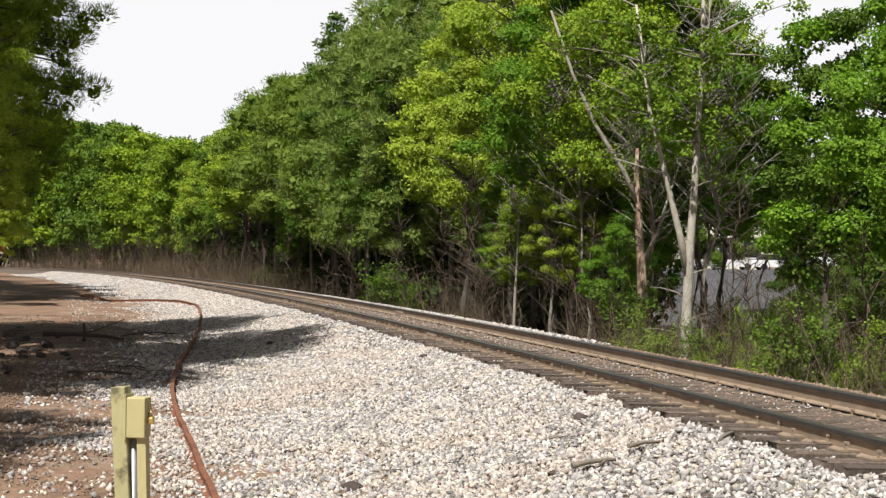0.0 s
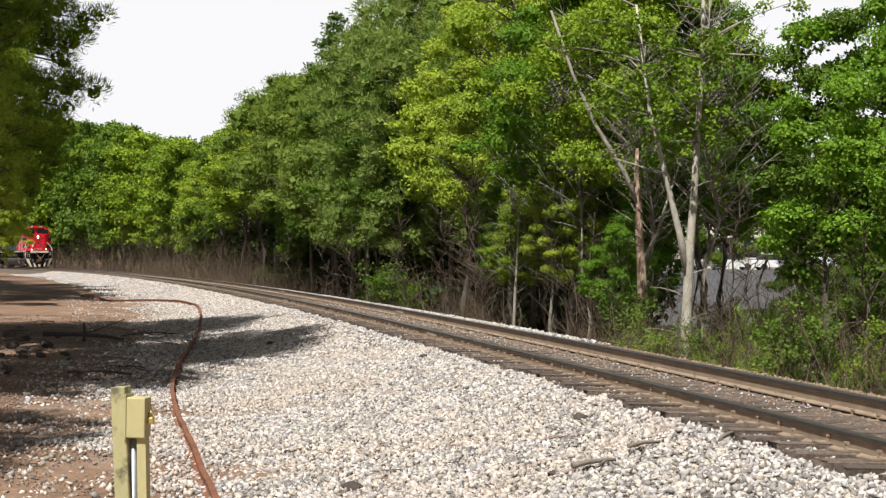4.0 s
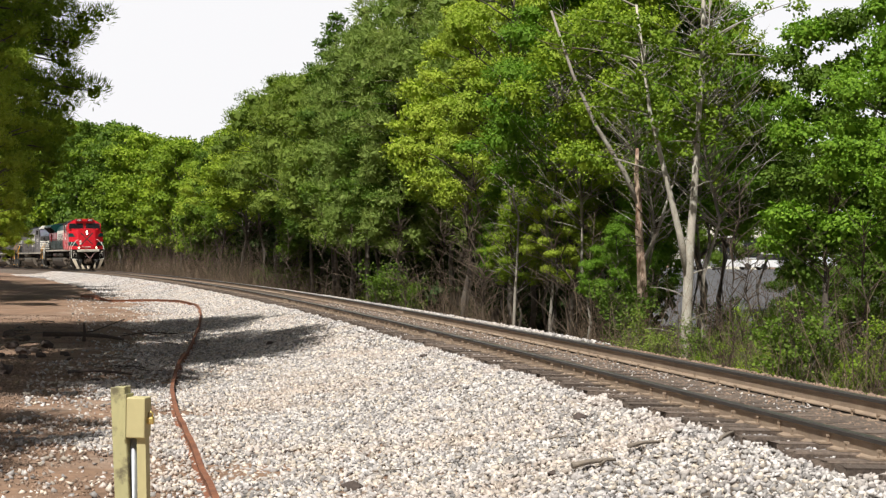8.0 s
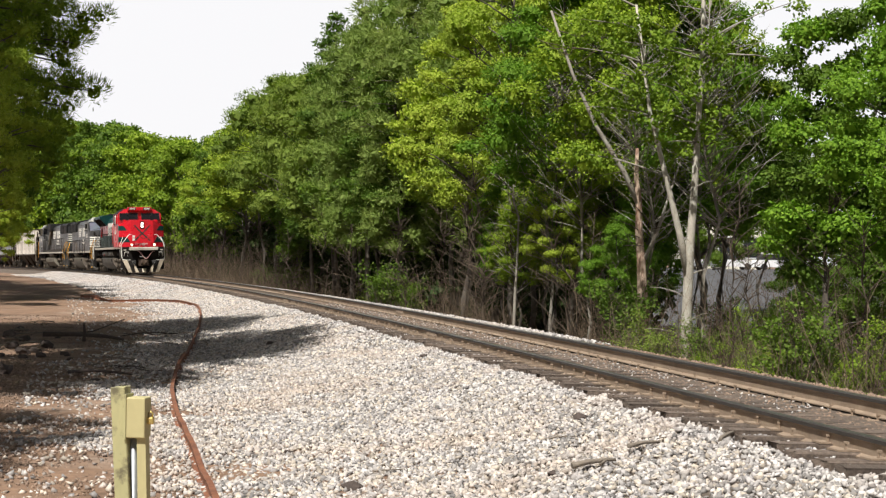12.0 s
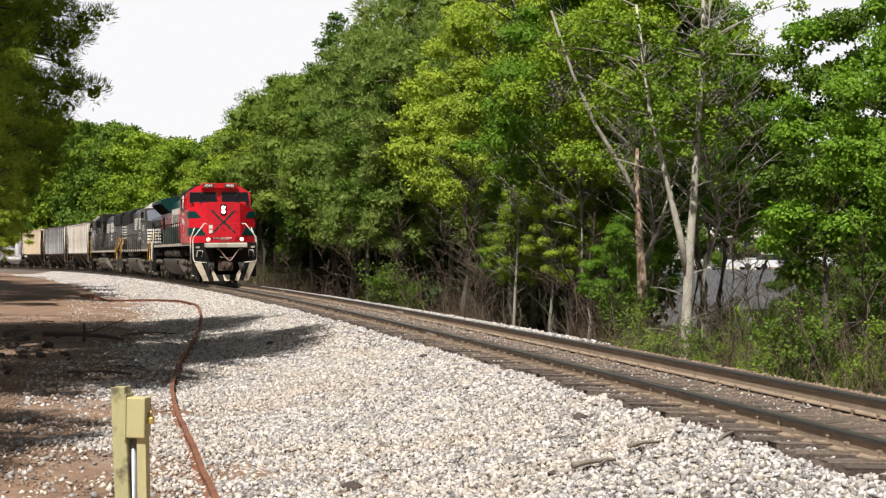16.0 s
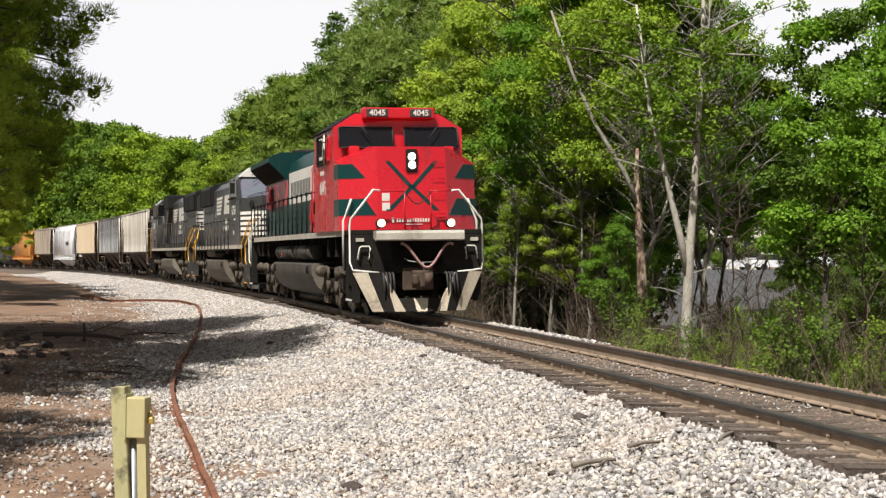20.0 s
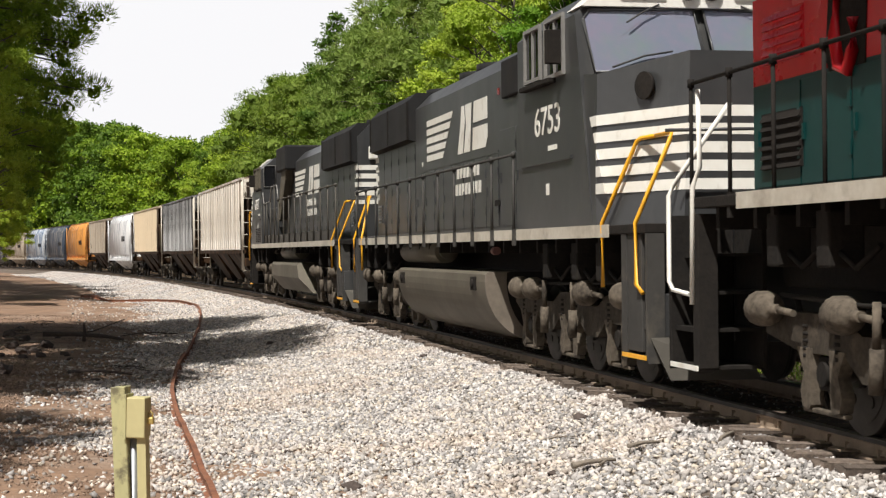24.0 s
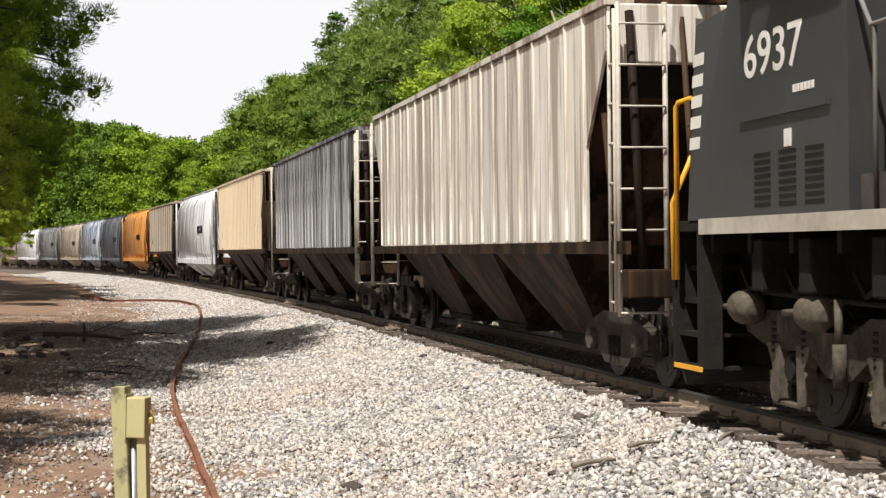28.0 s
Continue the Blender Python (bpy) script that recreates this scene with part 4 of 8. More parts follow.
def make_forked_tree():
    """The grey tree that forks above head height, and its leaves."""
    p = ground_at(24.7, -7.0)
    root = empty("forked_tree", Matrix.Translation(p), "grey lichened tree forking into two stems, with fresh leaves", "tree")
    rnd, rng = random.Random(81), np.random.default_rng(81)
    bm = bmesh.new()
    right = [(0, 0, -0.4), (-0.02, 0, 1.0), (0.02, 0.02, 2.2), (0.06, 0.03, 3.2), (0.14, 0.06, 4.4), (0.22, 0.1, 6.0), (0.30, 0.1, 7.8), (0.35, 0.2, 10.5)]
    left = [(0.02, 0.02, 2.3), (-0.2, 0.05, 3.4), (-0.6, 0.1, 5.0), (-0.95, 0.2, 6.4), (-1.3, 0.3, 9.0)]
    tube(bm, right, 0.15, 10, 0, 0.045)
    tube(bm, left, 0.10, 9, 0, 0.03)
    part("trunk", bm, M["bark_lichen"], root, "pale grey trunk with lichen")
    bm = bmesh.new()
    cen, rad = [], []
    for stem, f0, f1 in ((left, 1.8, 3.99), (right, 4.2, 6.99), (right, 4.6, 6.99)):
        for k in range(13):
            f = rnd.uniform(f0, f1)
            i = int(f)
            a = Vector(stem[i]).lerp(Vector(stem[i + 1]), f - i)
            ang, ln = rnd.uniform(0, 6.28), rnd.uniform(0.7, 2.2)
            b = a + Vector((math.cos(ang) * ln, math.sin(ang) * ln, ln * rnd.uniform(-0.1, 0.6)))
            path = limb_path(rnd, a, b, 0.04, 4)
            limb = bmesh.new()
            tube(limb, path, 0.03, 5, 0, 0.008)
            part("limb", limb, M["bark_pale"], root)
            for _ in range(3):
                q = path[rnd.randrange(1, 4)] + Vector((rnd.gauss(0, .3), rnd.gauss(0, .3), rnd.gauss(0, .25)))
                cen.append(q)
                rad.append(rnd.uniform(0.16, 0.34))
    for b in ((0.5, -0.2, 1.5), (-0.9, 0.1, 2.1), (0.8, 0.1, 2.6), (0.6, 0, 4.7), (-1.0, 0, 1.1)):
        limb = bmesh.new()
        tube(limb, limb_path(rnd, (0, 0, b[2] - 0.25), b, 0.08, 4), 0.022, 5, 0, 0.006)
        part("limb", limb, M["bark_pale"], root)
    bm.free()
    cen = np.array(cen)
    v, q = lobe_cloud(rng, cen, np.array(rad), 8500, 0.105, 0.75, 0.7, core=5)
    crown = new("crown", big_mesh("crown", v, q, [M["leaf_a"]]))
    crown.parent = root


def make_snag():
    """A dead trunk with its bark off, and a broken stem leaning from it."""
    p = ground_at(27.9, -7.0)
    root = empty("dead_tree", Matrix.Translation(p), "dead reddish trunk without bark and with a broken leaning top", "tree")
    rnd = random.Random(82)
    bm = bmesh.new()
    tube(bm, [(0.10, 0, -0.4), (0.07, 0, 0.5), (0.04, 0.02, 1.2), (-0.03, 0, 2.0), (-0.06, 0.03, 2.7), (-0.13, 0.05, 3.5), (-0.14, 0.05, 4.3), (-0.22, 0.06, 5.0), (-0.2, 0.08, 5.7)], 0.19, 10, 0, 0.045)
    part("trunk", bm, M["bark_bare"], root, "bare reddish brown trunk")
    bm = bmesh.new()
    tube(bm, [(-0.14, 0.05, 4.2), (-0.55, 0.1, 5.1), (-1.3, 0.15, 6.3), (-1.9, 0.2, 7.6), (-2.5, 0.2, 9.3)], 0.075, 8, 0, 0.03)
    tube(bm, [(0.02, 0, 2.8), (0.35, 0, 3.5), (0.6, 0.1, 4.3), (0.95, 0.1, 5.4)], 0.06, 7, 0, 0.02)
    part("broken_stem", bm, M["bark_pale"], root, "pale leaning broken stem")
    bm = bmesh.new()
    for k in range(40):
        a = Vector((-0.3, 0, 4.6)).lerp(Vector((-2.4, 0.2, 9.0)), rnd.random()) if k % 3 else Vector((rnd.uniform(-.1, .1), 0, rnd.uniform(1, 4)))
        b = a + Vector((rnd.uniform(-1.1, 1.1), rnd.uniform(-.6, .6), rnd.uniform(-.3, 1.0)))
        tube(bm, limb_path(rnd, a, b, 0.03, 4), 0.014, 4, 0, 0.004)
    tagged(part("twigs", bm, M["twig"], root), kind="stuff")


def make_right_trunk():
    p = ground_at(17.0, -7.0)
    root = empty("slender_tree", Matrix.Translation(p), "slender brown-grey tree with a full bright green crown, alternate lobes darkened for shade", "tree")
    rnd, rng = random.Random(83), np.random.default_rng(83)
    bm = bmesh.new()
    tube(bm, [(0.1, 0, -0.4), (0.04, 0, 0.9), (-0.03, 0, 2.0), (-0.05, 0, 3.4), (0.5, 0, 4.8), (1.3, 0, 6.6)], 0.09, 8, 0, 0.03)
    for b in ((0.7, 0, 1.6), (-0.6, 0.1, 2.2), (0.5, 0.1, 2.9), (-0.8, 0, 3.5), (0.6, 0, 3.9)):
        tube(bm, limb_path(rnd, (0, 0, b[2] - 0.3), b, 0.08, 4), 0.022, 5, 0, 0.006)
    part("trunk", bm, M["bark"], root)
    lobes = ((-0.75, 0.0, 3.6, 0.5), (-0.2, 0.2, 3.1, 0.55), (0.4, -0.2, 3.4, 0.6), (-0.3, 0.1, 4.3, 0.6), (0.35, 0.0, 4.5, 0.65), (1.0, 0.0, 3.9, 0.65), (1.5, 0.2, 3.0, 0.6), (1.4, -0.2, 4.9, 0.6), (0.8, 0.1, 5.3, 0.5),
             (1.3, 0.0, 6.0, 0.6), (0.9, 0.2, 6.7, 0.5), (1.7, 0.2, 7.0, 0.6), (1.2, 0.1, 7.7, 0.55), (2.0, 0.0, 3.7, 0.6), (2.1, 0.0, 5.6, 0.6), (0.9, -0.4, 2.6, 0.4), (0.35, 0.2, 6.5, 0.45), (0.3, 0.1, 7.4, 0.5), (-0.6, 0.0, 5.2, 0.5), (0.0, 0.2, 5.6, 0.5), (-0.9, 0.2, 3.1, 0.4), (-0.5, 0.3, 2.5, 0.35), (0.5, 0.2, 6.0, 0.5), (-0.9, 0.3, 4.4, 0.35), (1.9, 0.1, 2.2, 0.4), (-0.3, 0.0, 6.3, 0.45), (-0.4, 0.1, 7.2, 0.5), (-0.8, 0.1, 6.7, 0.35), (-0.7, 0.0, 5.8, 0.35))
    # every other lobe takes darker leaves in place of the crown's inner shade
    for mat, chosen in ((M["leaf_d"], lobes[::2]), (M["leaf_b"], lobes[1::2])):
        v, q = lobe_cloud(rng, [p[:3] for p in chosen], [p[3] for p in chosen], 19000, 0.085, 0.75, 0.62)
        crown = new("crown", big_mesh("crown", v, q, [mat]))
        crown.parent = root


make_forked_tree()
make_snag()
make_right_trunk()
# ---- the train ----
def way(t):
    """Where the leading engine's lamps are along the line."""
    u = t - 21.0
    return 12.4505 - 10.7325 * u - 0.0142 * u * u + 0.001972 * u ** 3


def stance(s, half):
    """The pose of a vehicle whose middle is at s and whose bogies stand half metres before and behind."""
    a, b = on_track(s - half), on_track(s + half)
    x = (a - b).normalized()
    up = (on_track(s, 0, 1) - on_track(s)).normalized()
    y = up.cross(x).normalized()
    z = x.cross(y)
    m = Matrix((x, y, z)).transposed().to_4x4()
    m.translation = (a + b) / 2
    return m


TRAIN, ROLLING = [], []
SOOT = (0.10, 0.085, 0.07)
M["red"] = material("glossy red paint", (0.60, 0.010, 0.022), (0.50, 0.010, 0.020), 0.8, 0.28, dirt=(0.16, 0.03, 0.03), dirt_amount=0.12, dirt_scale=0.9, dirt_stretch=(2, 2, 0.5), rough_vary=0.08)
M["green"] = material("dark green paint", (0.004, 0.043, 0.040), (0.005, 0.033, 0.032), 0.8, 0.38, spec=0.25, dirt=SOOT, dirt_amount=0.04, dirt_stretch=(3, 3, 0.3))
M["black"] = material("dusty black paint", (0.034, 0.0348, 0.0362), (0.051, 0.0515, 0.052), 0.7, 0.34, spec=0.5, dirt=(0.086, 0.083, 0.079), dirt_amount=0.24, dirt_scale=0.8, dirt_stretch=(2.2, 2.2, 0.35), bump=0.06, bump_scale=3)
M["soot"] = material("sooty dark steel", (0.014, 0.0135, 0.014), (0.010, 0.010, 0.0105), 1.2, 0.7, spec=0.3, dirt=(0.028, 0.022, 0.019), dirt_amount=0.3, dirt_stretch=(1, 1, 0.4))
M["white"] = material("aged white paint", (0.80, 0.79, 0.74), (0.70, 0.67, 0.60), 1.0, 0.5, dirt=(0.40, 0.34, 0.27), dirt_amount=0.22, dirt_scale=2.5, dirt_stretch=(1, 1, 0.5))
M["sill"] = material("dirty white sill", (0.56, 0.525, 0.455), (0.40, 0.355, 0.29), 1.5, 0.6, dirt=(0.22, 0.18, 0.14), dirt_amount=0.4, dirt_scale=2.0)
M["yellow"] = material("yellow safety paint", (0.85, 0.42, 0.012), (0.75, 0.36, 0.02), 3.0, 0.45, dirt=(0.3, 0.17, 0.04), dirt_amount=0.15, dirt_scale=4)
M["grime"] = material("road-dusted running gear", (0.15, 0.124, 0.096), (0.034, 0.028, 0.023), 2.5, 0.9, spec=0.15, bump=0.4, bump_scale=18, dirt=(0.20, 0.165, 0.125), dirt_amount=0.25, dirt_scale=3)
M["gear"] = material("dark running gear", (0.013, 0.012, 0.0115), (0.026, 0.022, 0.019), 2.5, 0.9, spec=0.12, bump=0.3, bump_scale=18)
M["tank"] = material("dusty dark tank", (0.125, 0.109, 0.082), (0.088, 0.077, 0.058), 0.8, 0.6, spec=0.3, dirt=(0.115, 0.098, 0.078), dirt_amount=0.25, dirt_scale=1.1, dirt_stretch=(1, 1, 0.3))
M["dim_tank"] = material("dusty black tank", (0.075, 0.067, 0.055), (0.050, 0.045, 0.037), 0.8, 0.6, spec=0.3, dirt=(0.10, 0.085, 0.07), dirt_amount=0.25, dirt_scale=1.1, dirt_stretch=(1, 1, 0.3))
M["truck"] = material("dust-browned cast steel", (0.078, 0.064, 0.049), (0.017, 0.014, 0.012), 2.2, 0.9, spec=0.2, bump=0.4, bump_scale=16, dirt=(0.17, 0.135, 0.10), dirt_amount=0.3, dirt_scale=2.2)
M["shield"] = material("dusty grey-black plate", (0.060, 0.057, 0.053), (0.040, 0.038, 0.036), 1.2, 0.7, spec=0.2, dirt=(0.12, 0.105, 0.085), dirt_amount=0.25, dirt_scale=2.0)
M["toe"] = material("dust-greyed black board", (0.085, 0.079, 0.070), (0.055, 0.051, 0.046), 1.2, 0.7, spec=0.2, dirt=(0.14, 0.12, 0.095), dirt_amount=0.3, dirt_scale=1.5)
# tank colour made lighter so that the end rim looks sunlit
M["flange"] = material("dusty tank steel in a sunlit tone", (0.20, 0.165, 0.13), (0.12, 0.10, 0.08), 1.5, 0.8)
M["steel"] = material("worn wheel steel", (0.045, 0.037, 0.030), (0.022, 0.018, 0.015), 4.0, 0.6, metal=0.4)
M["rubber"] = material("black hose", (0.025, 0.025, 0.025), (0.04, 0.038, 0.036), 5.0, 0.7)
M["pink_hose"] = material("faded pink hose", (0.42, 0.24, 0.22), (0.34, 0.18, 0.17), 5.0, 0.6)
M["coupler"] = material("rusty coupler", (0.10, 0.062, 0.040), (0.05, 0.035, 0.026), 4.0, 0.85, bump=0.3)
M["dark_glass"] = material("dark window glass", (0.012, 0.013, 0.015), (0.010, 0.010, 0.011), 1.0, 0.06, spec=0.4, rough_vary=0.02)
M["alloy"] = material("dull aluminium", (0.30, 0.295, 0.28), (0.22, 0.21, 0.20), 3.0, 0.5, metal=0.3)
# sky reflection painted in blue and lilac; the dirt tone adds its green
M["sky_glass"] = material("mirror windscreen with painted sky tints", (0.34, 0.42, 0.52), (0.46, 0.42, 0.54), 0.9, 0.08, metal=0.7, spec=0.6, rough_vary=0.03, dirt=(0.36, 0.48, 0.44), dirt_amount=0.4, dirt_scale=1.4)
M["plow_white"] = material("scuffed dirty white paint", (0.66, 0.58, 0.45), (0.42, 0.35, 0.26), 2.0, 0.7, dirt=(0.16, 0.12, 0.085), dirt_amount=0.35, dirt_scale=3.5)
M["head_lamp"] = glow("headlight", (1.0, 0.92, 0.76), 4.0)
M["ditch_lamp"] = glow("ditch light", (1.0, 0.78, 0.42), 2.2)
M["bell"] = material("dull rosy bronze", (0.22, 0.085, 0.07), (0.10, 0.05, 0.045), 5, 0.6)
M["tail_red"] = material("red lens", (0.28, 0.02, 0.025), (0.2, 0.015, 0.02), 3, 0.2)


def child(name, me, parent, m=None, label=""):
    ob = new(name, me)
    ob.parent = parent
    if m is not None:
        ob.matrix_basis = m
    if label:
        tagged(ob, label)
    return ob


def shape(name, bm, mats):
    me = bpy.data.meshes.new(name)
    bm.normal_update()
    bm.to_mesh(me)
    bm.free()
    for m in mats if isinstance(mats, (list, tuple)) else [mats]:
        me.materials.append(m)
    return me


def lettering(text, high, mat, parent, m, label="", bold=0.004):
    cu = bpy.data.curves.new("lettering", "FONT")
    cu.body, cu.size, cu.align_x, cu.align_y = text, high / 0.70, "CENTER", "CENTER"
    cu.extrude, cu.offset = 0.002, bold
    ob = bpy.data.objects.new("lettering", cu)
    scene.collection.objects.link(ob)
    me = bpy.data.meshes.new_from_object(ob.evaluated_get(bpy.context.evaluated_depsgraph_get()))
    bpy.data.objects.remove(ob)
    me.materials.clear()
    me.materials.append(mat)
    return child("lettering", me, parent, m, label)


def on_side(sgn, x, y, z):
    """A pose for flat marks on a vehicle's side: u runs to the reader's right, v up."""
    return Matrix.Translation((x, sgn * y, z)) @ Matrix(((1, 0, 0), (0, 0, -1), (0, 1, 0))).to_4x4() if sgn < 0 else \
        Matrix.Translation((x, sgn * y, z)) @ Matrix(((-1, 0, 0), (0, 0, 1), (0, 1, 0))).to_4x4()


def on_front(x, y, z):
    """The same on a face that looks forward."""
    return Matrix.Translation((x, y, z)) @ Matrix(((0, 0, 1), (1, 0, 0), (0, 1, 0))).to_4x4()


def flat(polys, thick=0.004):
    """Thin plates from outlines in u, v."""
    bm = bmesh.new()
    for poly in polys:
        solid(bm, [(u, v, -0.002) for u, v in poly], [(u, v, thick) for u, v in poly])
    return bm


def bars(width, high, count, gap=0.32, slant=0.0):
    """Unlettered writing: a row of upright bars."""
    w = width / count
    return [[(i * w - width / 2, -high / 2), (i * w - width / 2 + w * (1 - gap), -high / 2), (i * w - width / 2 + w * (1 - gap) + slant, high / 2), (i * w - width / 2 + slant, high / 2)]
            for i in range(count)]


def rail_bar(parent, pts, r, mat, name="handrail", label="", seg=7):
    bm = bmesh.new()
    tube(bm, pts, r, seg)
    return part(name, bm, mat, parent, label)


def make_wheelset(parent, x, r=0.51, gauge=0.7525):
    bm = bmesh.new()
    for y in (-gauge, gauge):
        s = 1 if y > 0 else -1
        tube(bm, [(0, y - 0.06 * s, 0), (0, y - 0.03 * s, 0)], r + 0.025, 28)
        tube(bm, [(0, y - 0.03 * s, 0), (0, y + 0.05 * s, 0)], r, 28)
        tube(bm, [(0, y + 0.05 * s, 0), (0, y + 0.056 * s, 0)], r * 0.8, 20)
        tube(bm, [(0, y + 0.05 * s, 0), (0, y + 0.12 * s, 0)], 0.13, 14)
        for k in range(5):
            a = k * 1.2566
            disc(bm, (math.cos(a) * r * 0.55, y + 0.06 * s, math.sin(a) * r * 0.55), (0, 1, 0), 0.05, 0.006, 8)
    tube(bm, [(0, -1.05, 0), (0, 1.05, 0)], 0.08, 12)
    ob = part("wheelset", bm, M["steel"], parent, "steel wheels on an axle")
    ob.matrix_basis = pose(x, 0, r)
    ROLLING.append((ob, x, r))
    return ob


def make_engine_truck(root, xc, base=1.95, tail=0.95):
    """A three-axle bogie, its frame longer towards the engine's end."""
    out = math.copysign(1, xc)
    back, fore = (0.75, tail) if out > 0 else (tail, 0.75)
    hub = bmesh.new()
    for s in (1, -1):
        y0, y1 = s * 1.0, s * 1.16
        prof = [(-base - back, 0.78), (-base - back, 0.98), (-base + 0.4, 0.98), (-base + 0.75, 0.84), (-0.75, 0.84), (-0.4, 0.98), (0.4, 0.98), (0.75, 0.84), (base - 0.75, 0.84),
                (base - 0.4, 0.98), (base + fore, 0.98), (base + fore, 0.78), (base + 0.45, 0.66), (base - 0.45, 0.66), (base - 0.75, 0.48), (0.75, 0.48), (0.42, 0.66), (-0.42, 0.66),
                (-0.75, 0.48), (-base + 0.75, 0.48), (-base + 0.45, 0.66), (-base - 0.45, 0.66)]
        along_y(hub, [(xc + a, b) for a, b in prof], min(y0, y1), max(y0, y1))
    for x in (-base - 0.6, -0.98, 0.98, base + 0.6):
        box(hub, xc + x - 0.12, xc + x + 0.12, -1.0, 1.0, 0.66, 0.9)
    frame_ob = part("truck_frame", hub, M["truck"], root, "dust-browned black cast bogie frame")
    for s in (1, -1):
        for ax in (-base, 0, base):
            # a pair of pedestal legs with the axle's bearing between them
            c = xc + ax
            for d in (-1, 1):
                bm = bmesh.new()
                leg = [(c + d * 0.17, 0.70), (c + d * 0.19, 0.24), (c + d * 0.24, 0.20), (c + d * 0.36, 0.22), (c + d * 0.40, 0.34), (c + d * 0.33, 0.50), (c + d * 0.46, 0.70)]
                along_y(bm, leg, min(s * 1.06, s * 1.17), max(s * 1.06, s * 1.17))
                child("pedestal_leg", shape("pedestal_leg", bm, M["grime"]), frame_ob)
            bm = bmesh.new()
            box(bm, c - 0.16, c + 0.16, min(s * 1.02, s * 1.12), max(s * 1.02, s * 1.12), 0.36, 0.64, 0.025)
            disc(bm, (c, s * 1.13, 0.5), (0, 1, 0), 0.10, 0.03, 14)
            child("journal_box", shape("journal_box", bm, M["gear"]), frame_ob)
            bm = bmesh.new()
            box(bm, c - 0.40, c + 0.40, min(s * 1.08, s * 1.15), max(s * 1.08, s * 1.15), 0.175, 0.215, 0.01)
            child("tie_bar", shape("tie_bar", bm, M["grime"]), frame_ob)
            for d in (-0.31, 0.31):
                bm = bmesh.new()
                for k in range(5):
                    tube(bm, [(xc + ax + d, s * 1.1, 0.62 + 0.06 * k), (xc + ax + d, s * 1.1, 0.65 + 0.06 * k)], 0.08, 10)
                tube(bm, [(xc + ax + d, s * 1.1, 0.6), (xc + ax + d, s * 1.1, 0.93)], 0.05, 8)
                child("coil_spring", shape("coil_spring", bm, M["gear"]), frame_ob)
        for x in (out * (base + tail - 0.28), -1.25, 1.15, -out * (base + 0.02)):
            bm = bmesh.new()
            lathe(bm, (xc + x, s * 1.28, 1.0), ((-0.25, 0.03), (-0.24, 0.07), (-0.20, 0.12), (-0.12, 0.15), (0.02, 0.155), (0.12, 0.13), (0.17, 0.09), (0.18, 0.045), (0.30, 0.045)), 14)
            tube(bm, [(xc + x + 0.28, s * 1.28, 1.0), (xc + x + 0.6, s * 1.28, 0.98)], 0.03, 8)
            child("brake_cylinder", shape("brake_cylinder", bm, M["grime"]), frame_ob)
        for x in (0.62, -0.68):
            bm = bmesh.new()
            tube(bm, [(xc + x, s * 1.3, 0.45), (xc + x + 0.02, s * 1.3, 0.78)], 0.055, 10)
            tube(bm, [(xc + x + 0.02, s * 1.3, 0.78), (xc + x + 0.03, s * 1.3, 1.12)], 0.035, 8)
            child("damper", shape("damper", bm, M["grime"]), frame_ob)
        bm = bmesh.new()
        tube(bm, [(xc - base - 0.7, s * 1.2, 1.12), (xc - 1.0, s * 1.24, 1.08), (xc + 0.6, s * 1.24, 1.1), (xc + base + 0.7, s * 1.2, 1.14)], 0.022, 6)
        for ax in (-base, base):
            q = 0.62 if ax > 0 else -0.62
            tube(bm, [(xc + ax + q, s * 1.1, 1.1), (xc + ax + q, s * 1.0, 0.7), (xc + ax + q * 0.9, s * 0.82, 0.12)], 0.025, 6)
        child("brake_pipe", shape("brake_pipe", bm, M["gear"]), frame_ob)
    for ax in (-base, 0, base):
        make_wheelset(root, xc + ax)
    return frame_ob


def hood_profile(w, z0, z1, cut=0.28):
    return [(-w, z0), (w, z0), (w, z1 - cut), (w - cut, z1), (-w + cut, z1), (-w, z1 - cut)]


def hood_doors(root, sgn, x0, x1, count, y, z0, z1, mat, name="hood_door"):
    """Doors set on the hood's side, each with its frame gap, hinges and latch."""
    w = (x1 - x0) / count
    bm = bmesh.new()
    box(bm, -w / 2 + 0.015, w / 2 - 0.015, 0, 0.014, z0, z1, 0.004)
    me = shape(name, bm, mat)
    bm = bmesh.new()
    box(bm, -w / 2, -w / 2 + 0.05, 0.013, 0.028, -0.06, 0.06)
    hinge = shape("hinge", bm, mat)
    bm = bmesh.new()
    box(bm, w / 2 - 0.10, w / 2 - 0.06, 0.013, 0.035, (z0 + z1) / 2 - 0.07, (z0 + z1) / 2 + 0.07)
    latch = shape("latch", bm, mat)
    for i in range(count):
        door = child(name, me, root, Matrix.Translation((x0 + (i + 0.5) * w, sgn * y, 0)) @ (Matrix.Identity(4) if sgn > 0 else pose(0, 0, 0, 0, 0, 180)))
        child("hinge", hinge, door, pose(0, 0, z0 + 0.25))
        child("hinge", hinge, door, pose(0, 0, z1 - 0.25))
        child("latch", latch, door)


